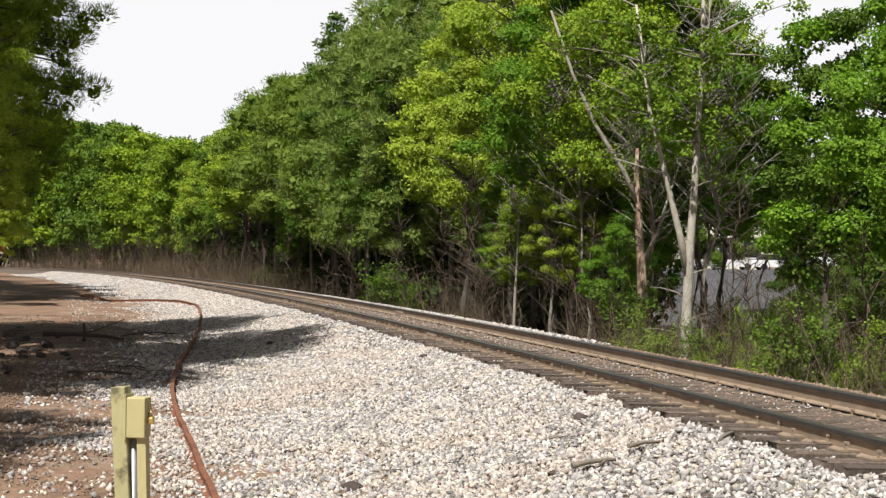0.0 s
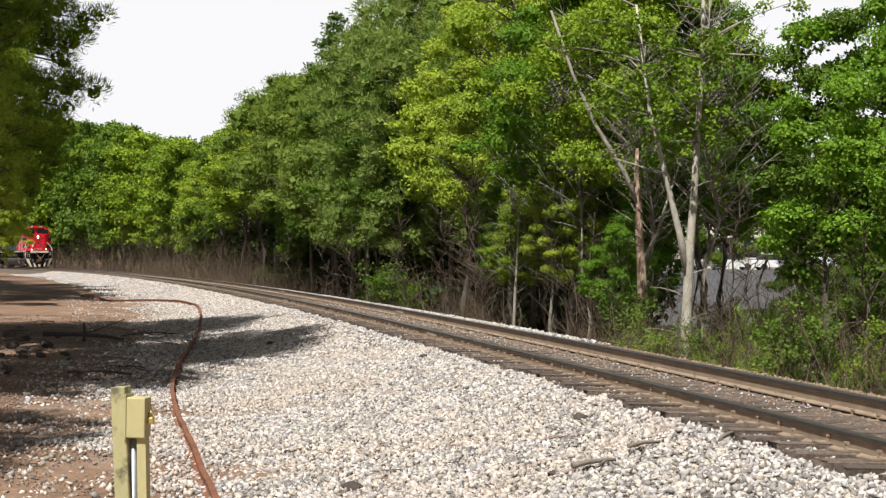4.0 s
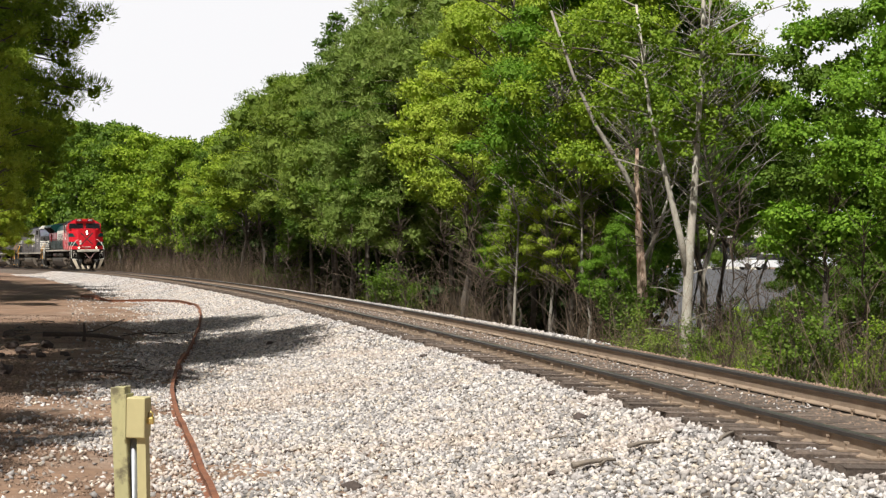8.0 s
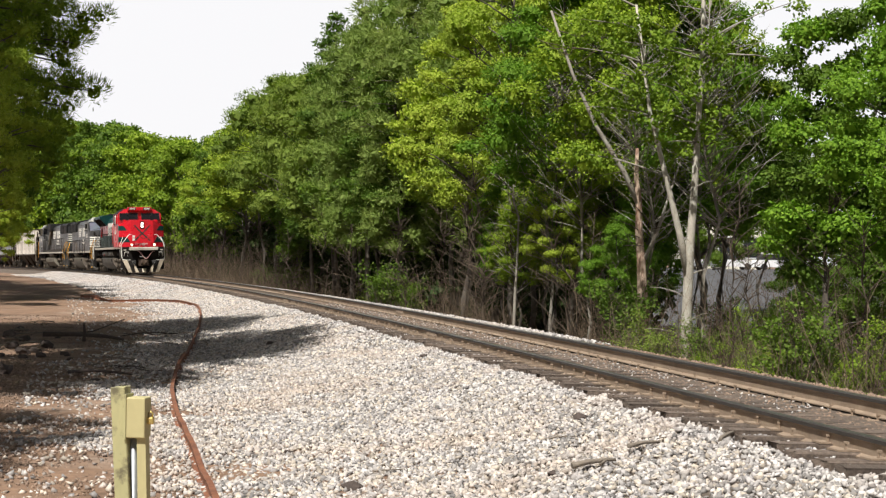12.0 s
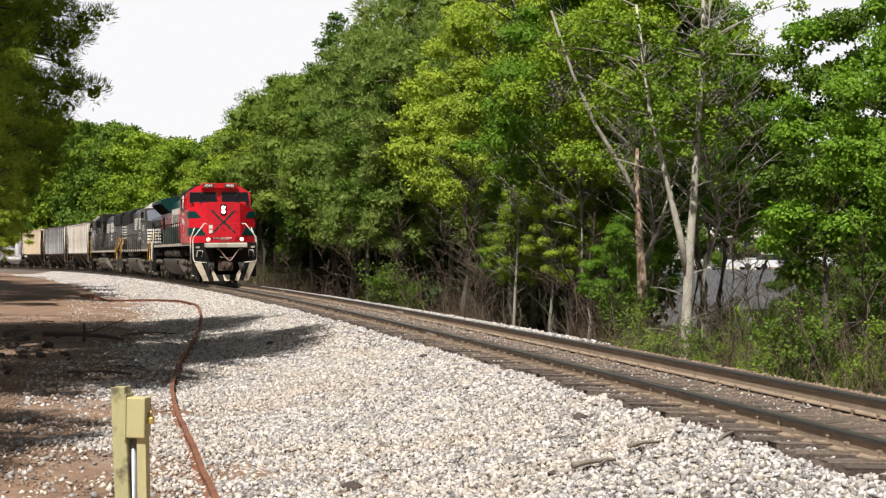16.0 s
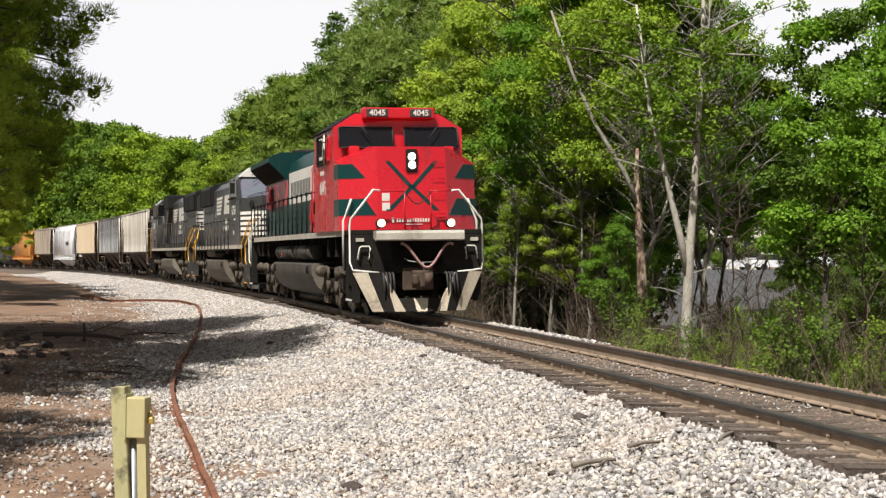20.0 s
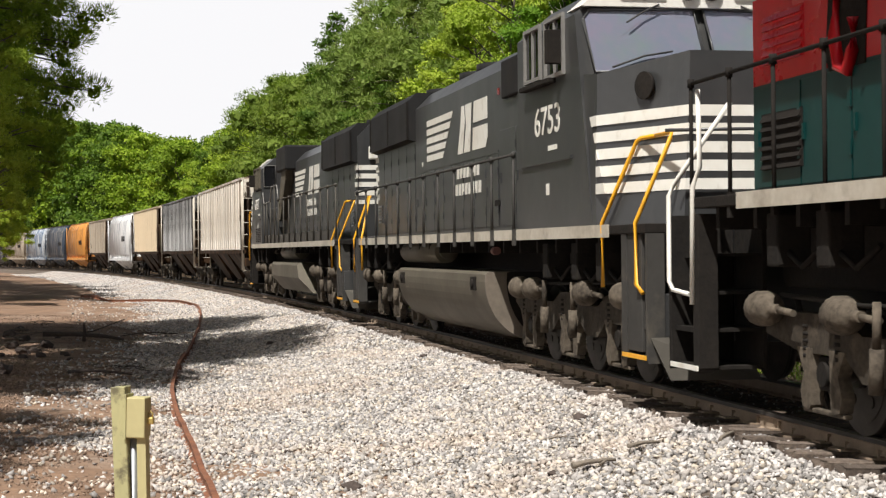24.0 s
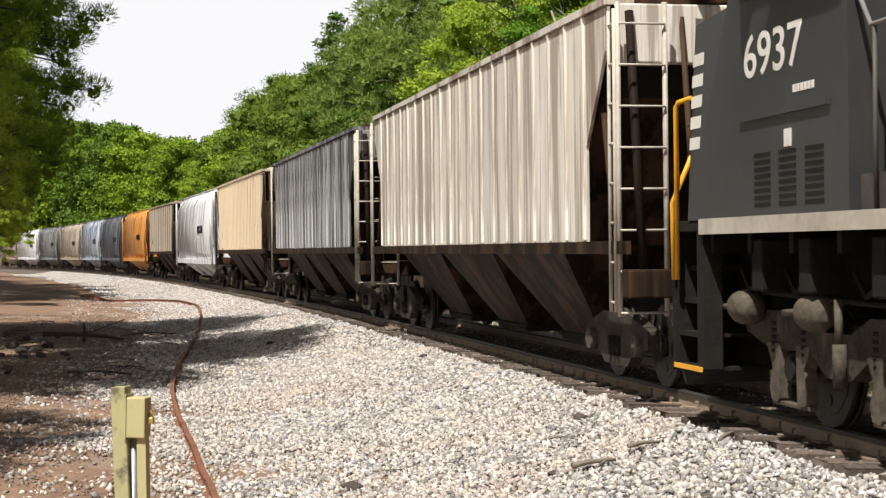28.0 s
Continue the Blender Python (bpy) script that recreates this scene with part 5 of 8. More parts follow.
def louver_panel(root, sgn, x, y, z, w, h, rows, mat, name="louver"):
    bm = bmesh.new()
    box(bm, -w / 2, w / 2, -0.01, 0.006, -h / 2, h / 2)
    ob = child(name, shape(name, bm, mat), root, Matrix.Translation((x, sgn * y, z)) @ (Matrix.Identity(4) if sgn > 0 else pose(0, 0, 0, 0, 0, 180)))
    bm = bmesh.new()
    q = h / rows
    along_x(bm, [(0.004, -q * 0.42), (0.035, -q * 0.42), (0.008, q * 0.30), (0.004, q * 0.30)], -w / 2 + 0.02, w / 2 - 0.02)
    slat = shape("slat", bm, mat)
    for i in range(rows):
        child("slat", slat, ob, Matrix.Translation((0, 0, -h / 2 + (i + 0.5) * q)))
    return ob


def side_window(root, sgn, x0, x1, y, z0, z1, frame_mat, panes=2, open_part=True):
    w = child("window", shape("window", flat([[(-0.04, -0.04), (x1 - x0 + 0.04, -0.04), (x1 - x0 + 0.04, z1 - z0 + 0.04), (-0.04, z1 - z0 + 0.04)]], 0.006), M["dark_glass"]),
              root, on_side(sgn, x0 if sgn < 0 else x1, y, z0), "dark cab side window")
    bm = bmesh.new()
    t = 0.045
    for a, b, c, d in ((0, x1 - x0, -t, 0), (0, x1 - x0, z1 - z0, z1 - z0 + t), (-t, 0, -t, z1 - z0 + t), (x1 - x0, x1 - x0 + t, -t, z1 - z0 + t)):
        box(bm, a, b, c, d, 0.0, 0.04)
    for i in range(1, panes):
        u = (x1 - x0) * i / panes
        box(bm, u - 0.02, u + 0.02, 0, z1 - z0, 0.004, 0.03)
    child("window_frame", shape("window_frame", bm, frame_mat), w)
    return w


def coupler(root, x, sgn):
    bm = bmesh.new()
    box(bm, min(x, x + sgn * 0.35), max(x, x + sgn * 0.35), -0.11, 0.11, 0.78, 1.0, 0.02)
    tube(bm, [(x + sgn * 0.42, -0.02, 0.68), (x + sgn * 0.42, -0.02, 0.74), (x + sgn * 0.42, -0.02, 1.02), (x + sgn * 0.42, -0.02, 1.07)], 0.2, 14)
    tube(bm, [(x + sgn * 0.58, 0.12, 0.73), (x + sgn * 0.58, 0.12, 1.02)], 0.1, 12)
    box(bm, min(x + sgn * 0.4, x + sgn * 0.7), max(x + sgn * 0.4, x + sgn * 0.7), -0.24, -0.12, 0.76, 0.98, 0.04)
    box(bm, x - 0.05, x + 0.02, -0.35, 0.35, 0.62, 1.12, 0.02)
    return part("coupler", bm, M["coupler"], root, "rusty knuckle coupler")


def hoses(root, x, sgn, y, n=4):
    for i in range(n):
        rail_bar(root, [(x, y + 0.075 * i, 1.02), (x + sgn * 0.12, y + 0.075 * i, 0.98), (x + sgn * 0.17, y + 0.075 * i + 0.02, 0.72), (x + sgn * 0.1, y + 0.075 * i + 0.05, 0.42)],
                 0.025, M["rubber"], "air_hose")


def walkway_rails(root, sgn, x0, x1, count, y, z0, top, mat, posts_mat=None):
    bm = bmesh.new()
    tube(bm, [(0, 0, z0 - 0.2), (0, 0, top)], 0.02, 6)
    box(bm, -0.035, 0.035, -0.02, 0.02, z0 - 0.2, z0 + 0.02)
    disc(bm, (0, 0, top), (0, 0, 1), 0.034, 0.04, 8)
    me = shape("handrail_post", bm, posts_mat or mat)
    for i in range(count):
        child("handrail_post", me, root, Matrix.Translation((x0 + (x1 - x0) * i / (count - 1), sgn * y, 0)))
    rail_bar(root, [(x0, sgn * y, top), ((x0 + x1) / 2, sgn * y, top), (x1, sgn * y, top)], 0.019, mat)


def steps_corner(root, xs, sgn, y, top, front, plate_mat, edge_mat, turned=False, shield=False):
    """Steps cut into an end corner: side plate, treads with bright edges. front: the end they belong to."""
    bm = bmesh.new()
    box(bm, min(xs - front * 0.40, xs + front * 0.40), max(xs - front * 0.40, xs + front * 0.40), min(sgn * 0.82, sgn * 0.86), max(sgn * 0.82, sgn * 0.86), 0.4, top)
    st_ob = part("step_well", bm, plate_mat, root)
    lead = front > 0 if not turned else front < 0
    for a, b, c in ((-0.42, -0.25, 0.85 if lead else 1.3), (0.36, 0.44, 1.3 if lead else 0.8)):
        bm = bmesh.new()
        along_y(bm, [(xs + front * a, top), (xs + front * a, 0.42), (xs + front * b, 0.36), (xs + front * b, top)], min(sgn * c, sgn * (y - 0.02)), max(sgn * c, sgn * (y - 0.02)))
        child("side_plate", shape("side_plate", bm, plate_mat), st_ob)
    for k in range(4):
        z = 0.42 + k * (top - 0.45) / 4
        bm = bmesh.new()
        yy = y - 0.02 - 0.05 * k
        box(bm, min(xs - front * 0.38, xs + front * 0.38), max(xs - front * 0.38, xs + front * 0.38), min(sgn * 0.84, sgn * yy), max(sgn * 0.84, sgn * yy), z - 0.02, z + 0.012)
        child("step", shape("step", bm, plate_mat), st_ob)
        bm = bmesh.new()
        box(bm, min(xs - front * 0.38, xs + front * 0.38), max(xs - front * 0.38, xs + front * 0.38), min(sgn * yy, sgn * (yy + 0.015)), max(sgn * yy, sgn * (yy + 0.015)), z - 0.03, z + 0.016)
        child("step_edge", shape("step_edge", bm, edge_mat if k == 0 else plate_mat), st_ob)
    if shield:
        bm = bmesh.new()
        box(bm, min(xs - front * 0.40, xs + front * 0.20), max(xs - front * 0.40, xs + front * 0.20), min(sgn * (y - 0.075), sgn * (y - 0.035)), max(sgn * (y - 0.075), sgn * (y - 0.035)), 0.46, top, 0.008)
        child("step_shield", shape("step_shield", bm, M["shield"]), st_ob, None, "dusty plate beside the steps")
    return st_ob


def fuel_tank(root, x0, x1, cut0, cut1, rounded=True, floor_z=0.30, mat="tank"):
    """Tank slung between the bogies, with a rounded or sloped lower side."""
    bm = bmesh.new()
    half_prof = [(1.42, 1.2), (1.47, 1.16)] + [(0.70 + 0.78 * math.cos(math.radians(7 * k)), 1.05 - (1.05 - floor_z) * math.sin(math.radians(7 * k))) for k in range(13)] if rounded else [(1.42, 1.2), (1.48, 1.12), (1.48, 0.78), (1.12, 0.36)]
    prof = [(-y, z) for y, z in half_prof[:1]] + half_prof + [(-y, z) for y, z in half_prof[:0:-1]]
    mid = [(x0 + cut0 * (1.2 - z), y, z) for y, z in prof]
    end = [(x1 - cut1 * (1.2 - z), y, z) for y, z in prof]
    solid(bm, mid, end)
    t = part("fuel_tank", bm, M[mat], root, "dusty dark grey fuel tank")
    for x in (x0 + 0.5, x1 - 0.7):
        bm = bmesh.new()
        disc(bm, (x, -1.5, 1.02), (0, 1, 0), 0.07, 0.03, 10)
        box(bm, x - 0.16, x + 0.16, -1.5, -1.47, 0.92, 1.12)
        child("filler_cap", shape("filler_cap", bm, M["gear"]), t)
    if rounded:
        for s in (1, -1):
            outer = [(y, z) for y, z in half_prof]
            inner = [(y * 0.80 - 0.02, min(1.2, z + 0.02)) for y, z in half_prof]
            bm = bmesh.new()
            ring = outer + inner[::-1]
            solid(bm, [(x1, s * y, z) for y, z in ring], [(x1 + 0.05, s * y, z) for y, z in ring])
            child("end_flange", shape("end_flange", bm, M["flange"]), t, None, "dusty end flange in a paler, sunlit tone")
            # the hollow within the rim gets its shade as a near-black plate
            bm = bmesh.new()
            q = inner + [(0, 1.2)][:0]
            a = [(x1 + 0.012, s * y, z) for y, z in inner] + [(x1 + 0.012, 0, inner[-1][1]), (x1 + 0.012, 0, 1.19)]
            solid(bm, a, [(p[0] - 0.02, p[1], p[2]) for p in a])
            child("end_plate", shape("end_plate", bm, M["gear"]), t)
    return t


def air_tanks(root, x0, x1, mat="tank", straps=(0.2, 0.8)):
    for s in (1, -1):
        bm = bmesh.new()
        y = s * 1.22
        tube(bm, [(x0, y, 1.5), (x0 + 0.07, y, 1.5)], 0.13, 16)
        tube(bm, [(x0 + 0.07, y, 1.5), (x1 - 0.07, y, 1.5)], 0.205, 18)
        tube(bm, [(x1 - 0.07, y, 1.5), (x1, y, 1.5)], 0.13, 16)
        ob = part("air_reservoir", bm, M[mat], root, "long grey air reservoir over the tank")
        for f in straps:
            bm = bmesh.new()
            x = x0 + (x1 - x0) * f
            tube(bm, [(x - 0.03, y, 1.5), (x + 0.03, y, 1.5)], 0.215, 18)
            child("strap", shape("strap", bm, M["gear"]), ob)


def plow(root, x, sgn, top=1.02, stripes=9, mats=None):
    """A snow plough of upright strips in turn dark and pale."""
    mats = mats or [M["plow_white"], M["gear"]]
    root_ob = empty("plow", Matrix.Identity(4), "plough with worn black and white stripes", "")
    root_ob.parent = root

    def pt(u, low):
        w = 1.06 if low else 1.48
        bow = 0.34 * (1 - abs(u) ** 1.5)
        return (x + sgn * (bow + (0.12 if low else 0.0)), u * w, 0.16 if low else top - (0.58 if abs(u) < 0.45 else 0.0))
    for i in range(stripes):
        a, b = -1 + 2 * i / stripes, -1 + 2 * (i + 1) / stripes
        bm = bmesh.new()
        face = [pt(a, 1), pt(b, 1), pt(b, 0), pt(a, 0)]
        solid(bm, face, [(p[0] - sgn * 0.03, p[1], p[2]) for p in face])
        child("plow_strip", shape("plow_strip", bm, mats[i % 2]), root_ob)
    return root_ob


def engine_under(root, half, deck, mat_frame, sill_end=1.9):
    bm = bmesh.new()
    box(bm, -half + 0.72, half - 0.72, -0.62, 0.62, 1.15, deck - 0.12, 0.03)
    part("underframe", bm, M["gear"], root)
    bm = bmesh.new()
    box(bm, -0.04, 0.04, -1.42, 1.42, deck - 0.3, deck - 0.1)
    cross = shape("cross_bearer", bm, M["gear"])
    for x in np.arange(-half + 1.2, half - 1.0, 0.9):
        child("cross_bearer", cross, root, Matrix.Translation((x, 0, 0)))
    bm = bmesh.new()
    box(bm, -half + 0.72, half - 0.72, -1.49, 1.49, deck - 0.1, deck, 0.01)
    part("deck", bm, mat_frame, root)
    for s in (1, -1):
        bm = bmesh.new()
        box(bm, -half + 1.9, half - sill_end, min(s * 1.492, s * 1.515), max(s * 1.492, s * 1.515), deck - 0.13, deck + 0.01)
        part("side_sill", bm, M["sill"], root, "dirty white side sill")
    for s in (1, -1):
        for x in (half - 3.6, half - 4.9, -half + 3.4, -half + 5.0, half - 2.6, -half + 2.4):
            bm = bmesh.new()
            box(bm, x - 0.12, x + 0.12, min(s * 1.1, s * 1.4), max(s * 1.1, s * 1.4), deck - 0.62, deck - 0.18, 0.02)
            tube(bm, [(x + 0.1, s * 1.3, deck - 0.5), (x + 0.4, s * 1.3, deck - 0.62), (x + 0.7, s * 1.25, deck - 0.45)], 0.025, 6)
            part("equipment_box", bm, M["gear"], root)


def plate_on(root, name, sgn, polys, x, y, z, mat, label=""):
    for poly in polys:
        child(name[:-1] if name.endswith("bars") else name, shape(name, flat([poly]), mat), root, on_side(sgn, x, y, z), label)


def rect(u0, u1, v0, v1):
    return [(u0, v0), (u1, v0), (u1, v1), (u0, v1)]


def make_red_engine():
    root = empty("locomotive", Matrix.Identity(4), "leading diesel locomotive with red cab, green stripes and lit headlights", "locomotive", "engines of the train")
    half, deck = 11.32, 1.98
    engine_under(root, half, deck, M["gear"])
    make_engine_truck(root, 6.55, tail=1.15)
    make_engine_truck(root, -6.55, tail=1.15)
    fuel_tank(root, -4.3, 4.1, 0.3, 0.0, True, 0.30, "dim_tank")
    air_tanks(root, -4.3, -0.4, "dim_tank")
    air_tanks(root, 0.0, 3.3, "dim_tank")
    # long hood: lower green, upper in bands
    bm = bmesh.new()
    along_x(bm, hood_profile(1.0, deck, 2.97, 0.0001), -10.3, 5.4)
    part("hood_lower", bm, M["green"], root, "dark green lower hood")
    bm = bmesh.new()
    prof = [(-1.0, 2.97), (1.0, 2.97), (1.0, 3.95), (0.88, 4.25), (0.55, 4.48), (-0.55, 4.48), (-0.88, 4.25), (-1.0, 3.95)]
    along_x(bm, prof, -4.2, 5.4)
    part("hood_upper", bm, M["green"], root)
    bm = bmesh.new()
    along_x(bm, [(-1.0, 2.97), (1.0, 2.97), (1.0, 3.75), (-1.0, 3.75)], -10.3, -4.2)
    part("radiator_base", bm, M["red"], root, "red side under the radiators")
    bm = bmesh.new()
    along_x(bm, [(-1.0, 3.75), (1.0, 3.75), (1.56, 4.32), (1.56, 4.46), (1.2, 4.62), (-1.2, 4.62), (-1.56, 4.46), (-1.56, 4.32)], -9.9, -4.5)
    rad_ob = part("radiator_wing", bm, M["green"], root, "overhanging dark green radiator wings")
    for s in (1, -1):
        bm = bmesh.new()
        a = [(-9.85, s * 1.05, 3.79), (-4.55, s * 1.05, 3.79), (-4.55, s * 1.57, 4.31), (-9.85, s * 1.57, 4.31)]
        solid(bm, a, [(p[0], p[1] + s * 0.006, p[2] - 0.006) for p in a])
        child("intake_grille", shape("intake_grille", bm, M["gear"]), rad_ob, None, "black intake grille")
    for s in (1, -1):
        bm = bmesh.new()
        a = [(0, s * 1.05, 3.785), (0.03, s * 1.05, 3.785), (0.03, s * 1.57, 4.305), (0, s * 1.57, 4.305)]
        solid(bm, a, [(p[0], p[1] + s * 0.02, p[2] - 0.02) for p in a])
        rib = shape("radiator_rib", bm, M["gear"])
        for i in range(11):
            child("radiator_rib", rib, rad_ob, Matrix.Translation((-9.7 + i * 0.49, 0, 0)))
    for x in (-8.9, -7.2, -5.5):
        bm = bmesh.new()
        tube(bm, [(x, 0, 4.6), (x, 0, 4.74)], 0.72, 24)
        part("fan", bm, M["soot"], root)
    bm = bmesh.new()
    box(bm, -1.0, 0.4, -0.35, 0.35, 4.46, 4.75, 0.03)
    part("exhaust", bm, M["soot"], root)
    bm = bmesh.new()
    box(bm, 2.6, 5.3, -1.12, 1.12, 3.72, 4.62, 0.05)
    part("filter_housing", bm, M["soot"], root, "dark filter housing behind the cab")
    for s in (1, -1):
        hood_doors(root, s, -4.0, 0.63, 6, 1.002, 2.05, 2.93, M["green"])
        hood_doors(root, s, 0.64, 1.44, 1, 1.002, 2.05, 2.93, M["red"])
        hood_doors(root, s, -10.2, -4.2, 6, 1.002, 2.05, 2.93, M["green"])
        hood_doors(root, s, 1.5, 5.36, 4, 1.002, 2.05, 3.70, M["red"])
        q = [(u if s < 0 else -u, v) for u, v in ((0.55, 0.6), (0.95, 0.6), (-0.1, -1.0), (-0.5, -1.0))]
        plate_on(root, "stripe", s, [q if s < 0 else q[::-1]], 3.2, 1.018, 3.08, M["green"], "dark green slanting stripe")
        plate_on(root, "name_panel", s, [rect(-2.6, 2.6, -0.48, 0.48)], -1.25, 1.004, 3.44, M["white"], "white name panel on the hood")
        plate_on(root, "name_bars", s, bars(4.3, 0.46, 13, 0.5, 0.0), -1.25, 1.012, 3.38, M["black"], "black unlettered bars on the white panel")
        plate_on(root, "name_bars", s, bars(0.62, 0.10, 8, 0.3), 6.75, 1.563, 3.42, M["white"])
        for k in (-0.3, 0.3):
            louver_panel(root, s, 2.0 + k, 1.03, 2.72, 0.36, 0.34, 4, M["gear"])
        louver_panel(root, s, -9.6, 1.0, 3.35, 0.9, 0.45, 6, M["red"])
        louver_panel(root, s, -9.6, 1.02, 2.45, 0.9, 0.5, 6, M["gear"])
    # cab
    bm = bmesh.new()
    cab = [(-1.55, deck), (1.55, deck), (1.55, 4.42), (1.02, 4.76), (-1.02, 4.76), (-1.55, 4.42)]
    rear, front = [(5.4, y, z) for y, z in cab], [(8.62 - 0.28 * max(0, z - 3.9), y, z) for y, z in cab]
    solid(bm, rear, front)
    cab_ob = part("cab", bm, M["red"], root, "red cab with angled roof")
    bm = bmesh.new()
    along_x(bm, [(-1.6, 4.42), (-1.55, 4.39), (-1.01, 4.745), (1.01, 4.745), (1.55, 4.39), (1.6, 4.42), (1.04, 4.79), (-1.04, 4.79)], 5.35, 8.3)
    part("cab_roof", bm, M["soot"], root, "dark cab roof")
    for s in (1, -1):
        side_window(root, s, 6.05, 7.3, 1.553, 3.66, 4.30, M["gear"], 1)
        bm = bmesh.new()
        box(bm, 6.5, 6.92, min(s * 1.57, s * 1.60), max(s * 1.57, s * 1.60), 3.74, 4.27, 0.008)
        part("sliding_pane", bm, M["white"], root, "pale half-open sliding pane")
        rail_bar(root, [(7.36, s * 1.6, 3.6), (7.36, s * 1.6, 4.32)], 0.02, M["white"], "window_strip", "white strip before the side window")
        for x0 in (7.62,):
            side_window(root, s, x0, x0 + 0.3, 1.553, 3.72, 4.2, M["red"], 1)
        plate_on(root, "vent_panel", s, [rect(-0.5, 0.5, -0.45, 0.45)], 6.6, 1.555, 2.45, M["red"])
        lettering("4045", 0.36, M["white"], root, on_side(s, 6.75, 1.556, 3.02), "white road number on the cab side")
        rail_bar(root, [(5.5, s * 1.6, 2.1), (5.5, s * 1.63, 2.3), (5.5, s * 1.63, 3.6), (5.5, s * 1.57, 3.7)], 0.018, M["red"])
        bm = bmesh.new()
        tube(bm, [(7.45, s * 1.56, 4.15), (7.5, s * 1.75, 4.1)], 0.015, 6)
        box(bm, 7.42, 7.58, min(s * 1.68, s * 1.74), max(s * 1.68, s * 1.74), 3.78, 4.18, 0.01)
        part("mirror", bm, M["gear"], root)
    # windscreens, lying in the raked cab front
    for s in (1, -1):
        bm = bmesh.new()
        for y0, y1, z0, z1, o in ((0.15, 1.42, 3.955, 4.43, 0.0),):
            a = [(8.62 - 0.28 * (z - 3.9) + 0.012, s * y, z) for y, z in ((y0, z0), (y1, z0), (y1, z1 - 0.03), (y1 - 0.06, z1), (y0, z1))]
            solid(bm, a, [(p[0] - 0.03, p[1], p[2]) for p in a])
        w = part("windscreen", bm, M["dark_glass"], root, "dark windscreen")
        bm = bmesh.new()
        for (y0, z0), (y1, z1) in (((0.14, 3.945), (1.43, 3.945)), ((1.43, 3.945), (1.43, 4.41)), ((1.43, 4.41), (1.37, 4.44)), ((1.37, 4.44), (0.14, 4.44)), ((0.14, 4.44), (0.14, 3.945))):
            tube(bm, [(8.64 - 0.28 * (z0 - 3.9), s * y0, z0), (8.64 - 0.28 * (z1 - 3.9), s * y1, z1)], 0.013, 6)
        child("windscreen_frame", shape("windscreen_frame", bm, M["rubber"]), w)
        bm = bmesh.new()
        tube(bm, [(8.60, s * 0.95, 4.5), (8.66, s * 0.85, 4.36), (8.69, s * 0.7, 4.15)], 0.012, 5)
        child("wiper", shape("wiper", bm, M["rubber"]), w)
        bm = bmesh.new()
        box(bm, 8.42, 8.66, min(s * 0.26, s * 0.78), max(s * 0.26, s * 0.78), 4.66, 4.86, 0.02)
        nb = part("number_board", bm, M["black"], root, "black number board over the windscreen")
        lettering("4045", 0.135, M["white"], nb, on_front(8.665, s * 0.52, 4.76), "white road number")
    bm = bmesh.new()
    box(bm, 8.16, 8.64, -0.86, 0.86, 4.63, 4.89, 0.03)
    part("headboard", bm, M["red"], root)
    # short nose: a flat middle and two slanting cheeks
    bm = bmesh.new()
    k = (3.54 - deck) / (3.88 - deck)
    low = [(8.5, -1.55), (9.6, -1.6), (10.2, -0.80), (10.2, 0.80), (9.6, 1.6), (8.5, 1.55)]
    tops = [(8.62, -1.556, 3.64), (9.6 - 0.22 * k, -1.6, 3.54), (9.98, -0.80, 3.88), (9.98, 0.80, 3.88), (9.6 - 0.22 * k, 1.6, 3.54), (8.62, 1.556, 3.64)]
    b = [bm.verts.new((x, y, deck)) for x, y in low]
    t = [bm.verts.new(p) for p in tops]
    m0, m1 = bm.verts.new((8.64, -0.72, 3.97)), bm.verts.new((8.64, 0.72, 3.97))
    for i in range(5):
        bm.faces.new((b[i], b[i + 1], t[i + 1], t[i]))
    bm.faces.new((b[5], b[0], t[0], m0, m1, t[5]))
    bm.faces.new((t[0], t[1], t[2], m0))
    bm.faces.new((m0, t[2], t[3], m1))
    bm.faces.new((m1, t[3], t[4], t[5]))
    bm.faces.new(b[::-1])
    bmesh.ops.recalc_face_normals(bm, faces=bm.faces)
    nose = part("nose", bm, M["red"], root, "red nose with slanting cheeks")

    def cheek(s, u, z):
        f = (z - deck) / (3.88 - deck)
        a = Vector((10.2 - 0.22 * f, s * 0.80, z))
        c = Vector((9.6 - 0.22 * f, s * 1.6, z))
        return a.lerp(c, u) + Vector((0.008, s * 0.006, 0))
    for s in (1, -1):
        for poly in (((0.30, 3.17), (1.0, 3.17), (1.0, 3.50), (0.62, 3.50)), ((0.05, 2.32), (1.0, 2.32), (1.0, 2.70), (0.34, 2.70))):
            bm = bmesh.new()
            a = [cheek(s, u, z) for u, z in poly]
            solid(bm, a, [p - Vector((0.02, s * 0.03, 0)) for p in a])
            child("stripe", shape("stripe", bm, M["green"]), nose, None, "dark green stripe")
        for lo_z, hi_z in [(2.32, 2.70), (3.17, 3.50)]:
            bm = bmesh.new()
            a = [(x - 0.22 * (z - deck) / 1.9 * (x > 9), s * (1.556 + 0.05 * (x - 8.5) / 1.1), z) for x, z in ((8.5, lo_z), (9.6, lo_z), (9.6, hi_z), (8.5, hi_z))]
            solid(bm, a, [(p[0], p[1] - s * 0.02, p[2]) for p in a])
            child("stripe", shape("stripe", bm, M["green"]), nose)
        for (y0, zz0), (y1, zz1) in (((0.62, 3.55), (0.02, 2.96)), ((0.02, 3.0), (0.55, 2.42))):
            bm = bmesh.new()
            fx = lambda z: 10.2 - 0.22 * (z - deck) / 1.9 + 0.007
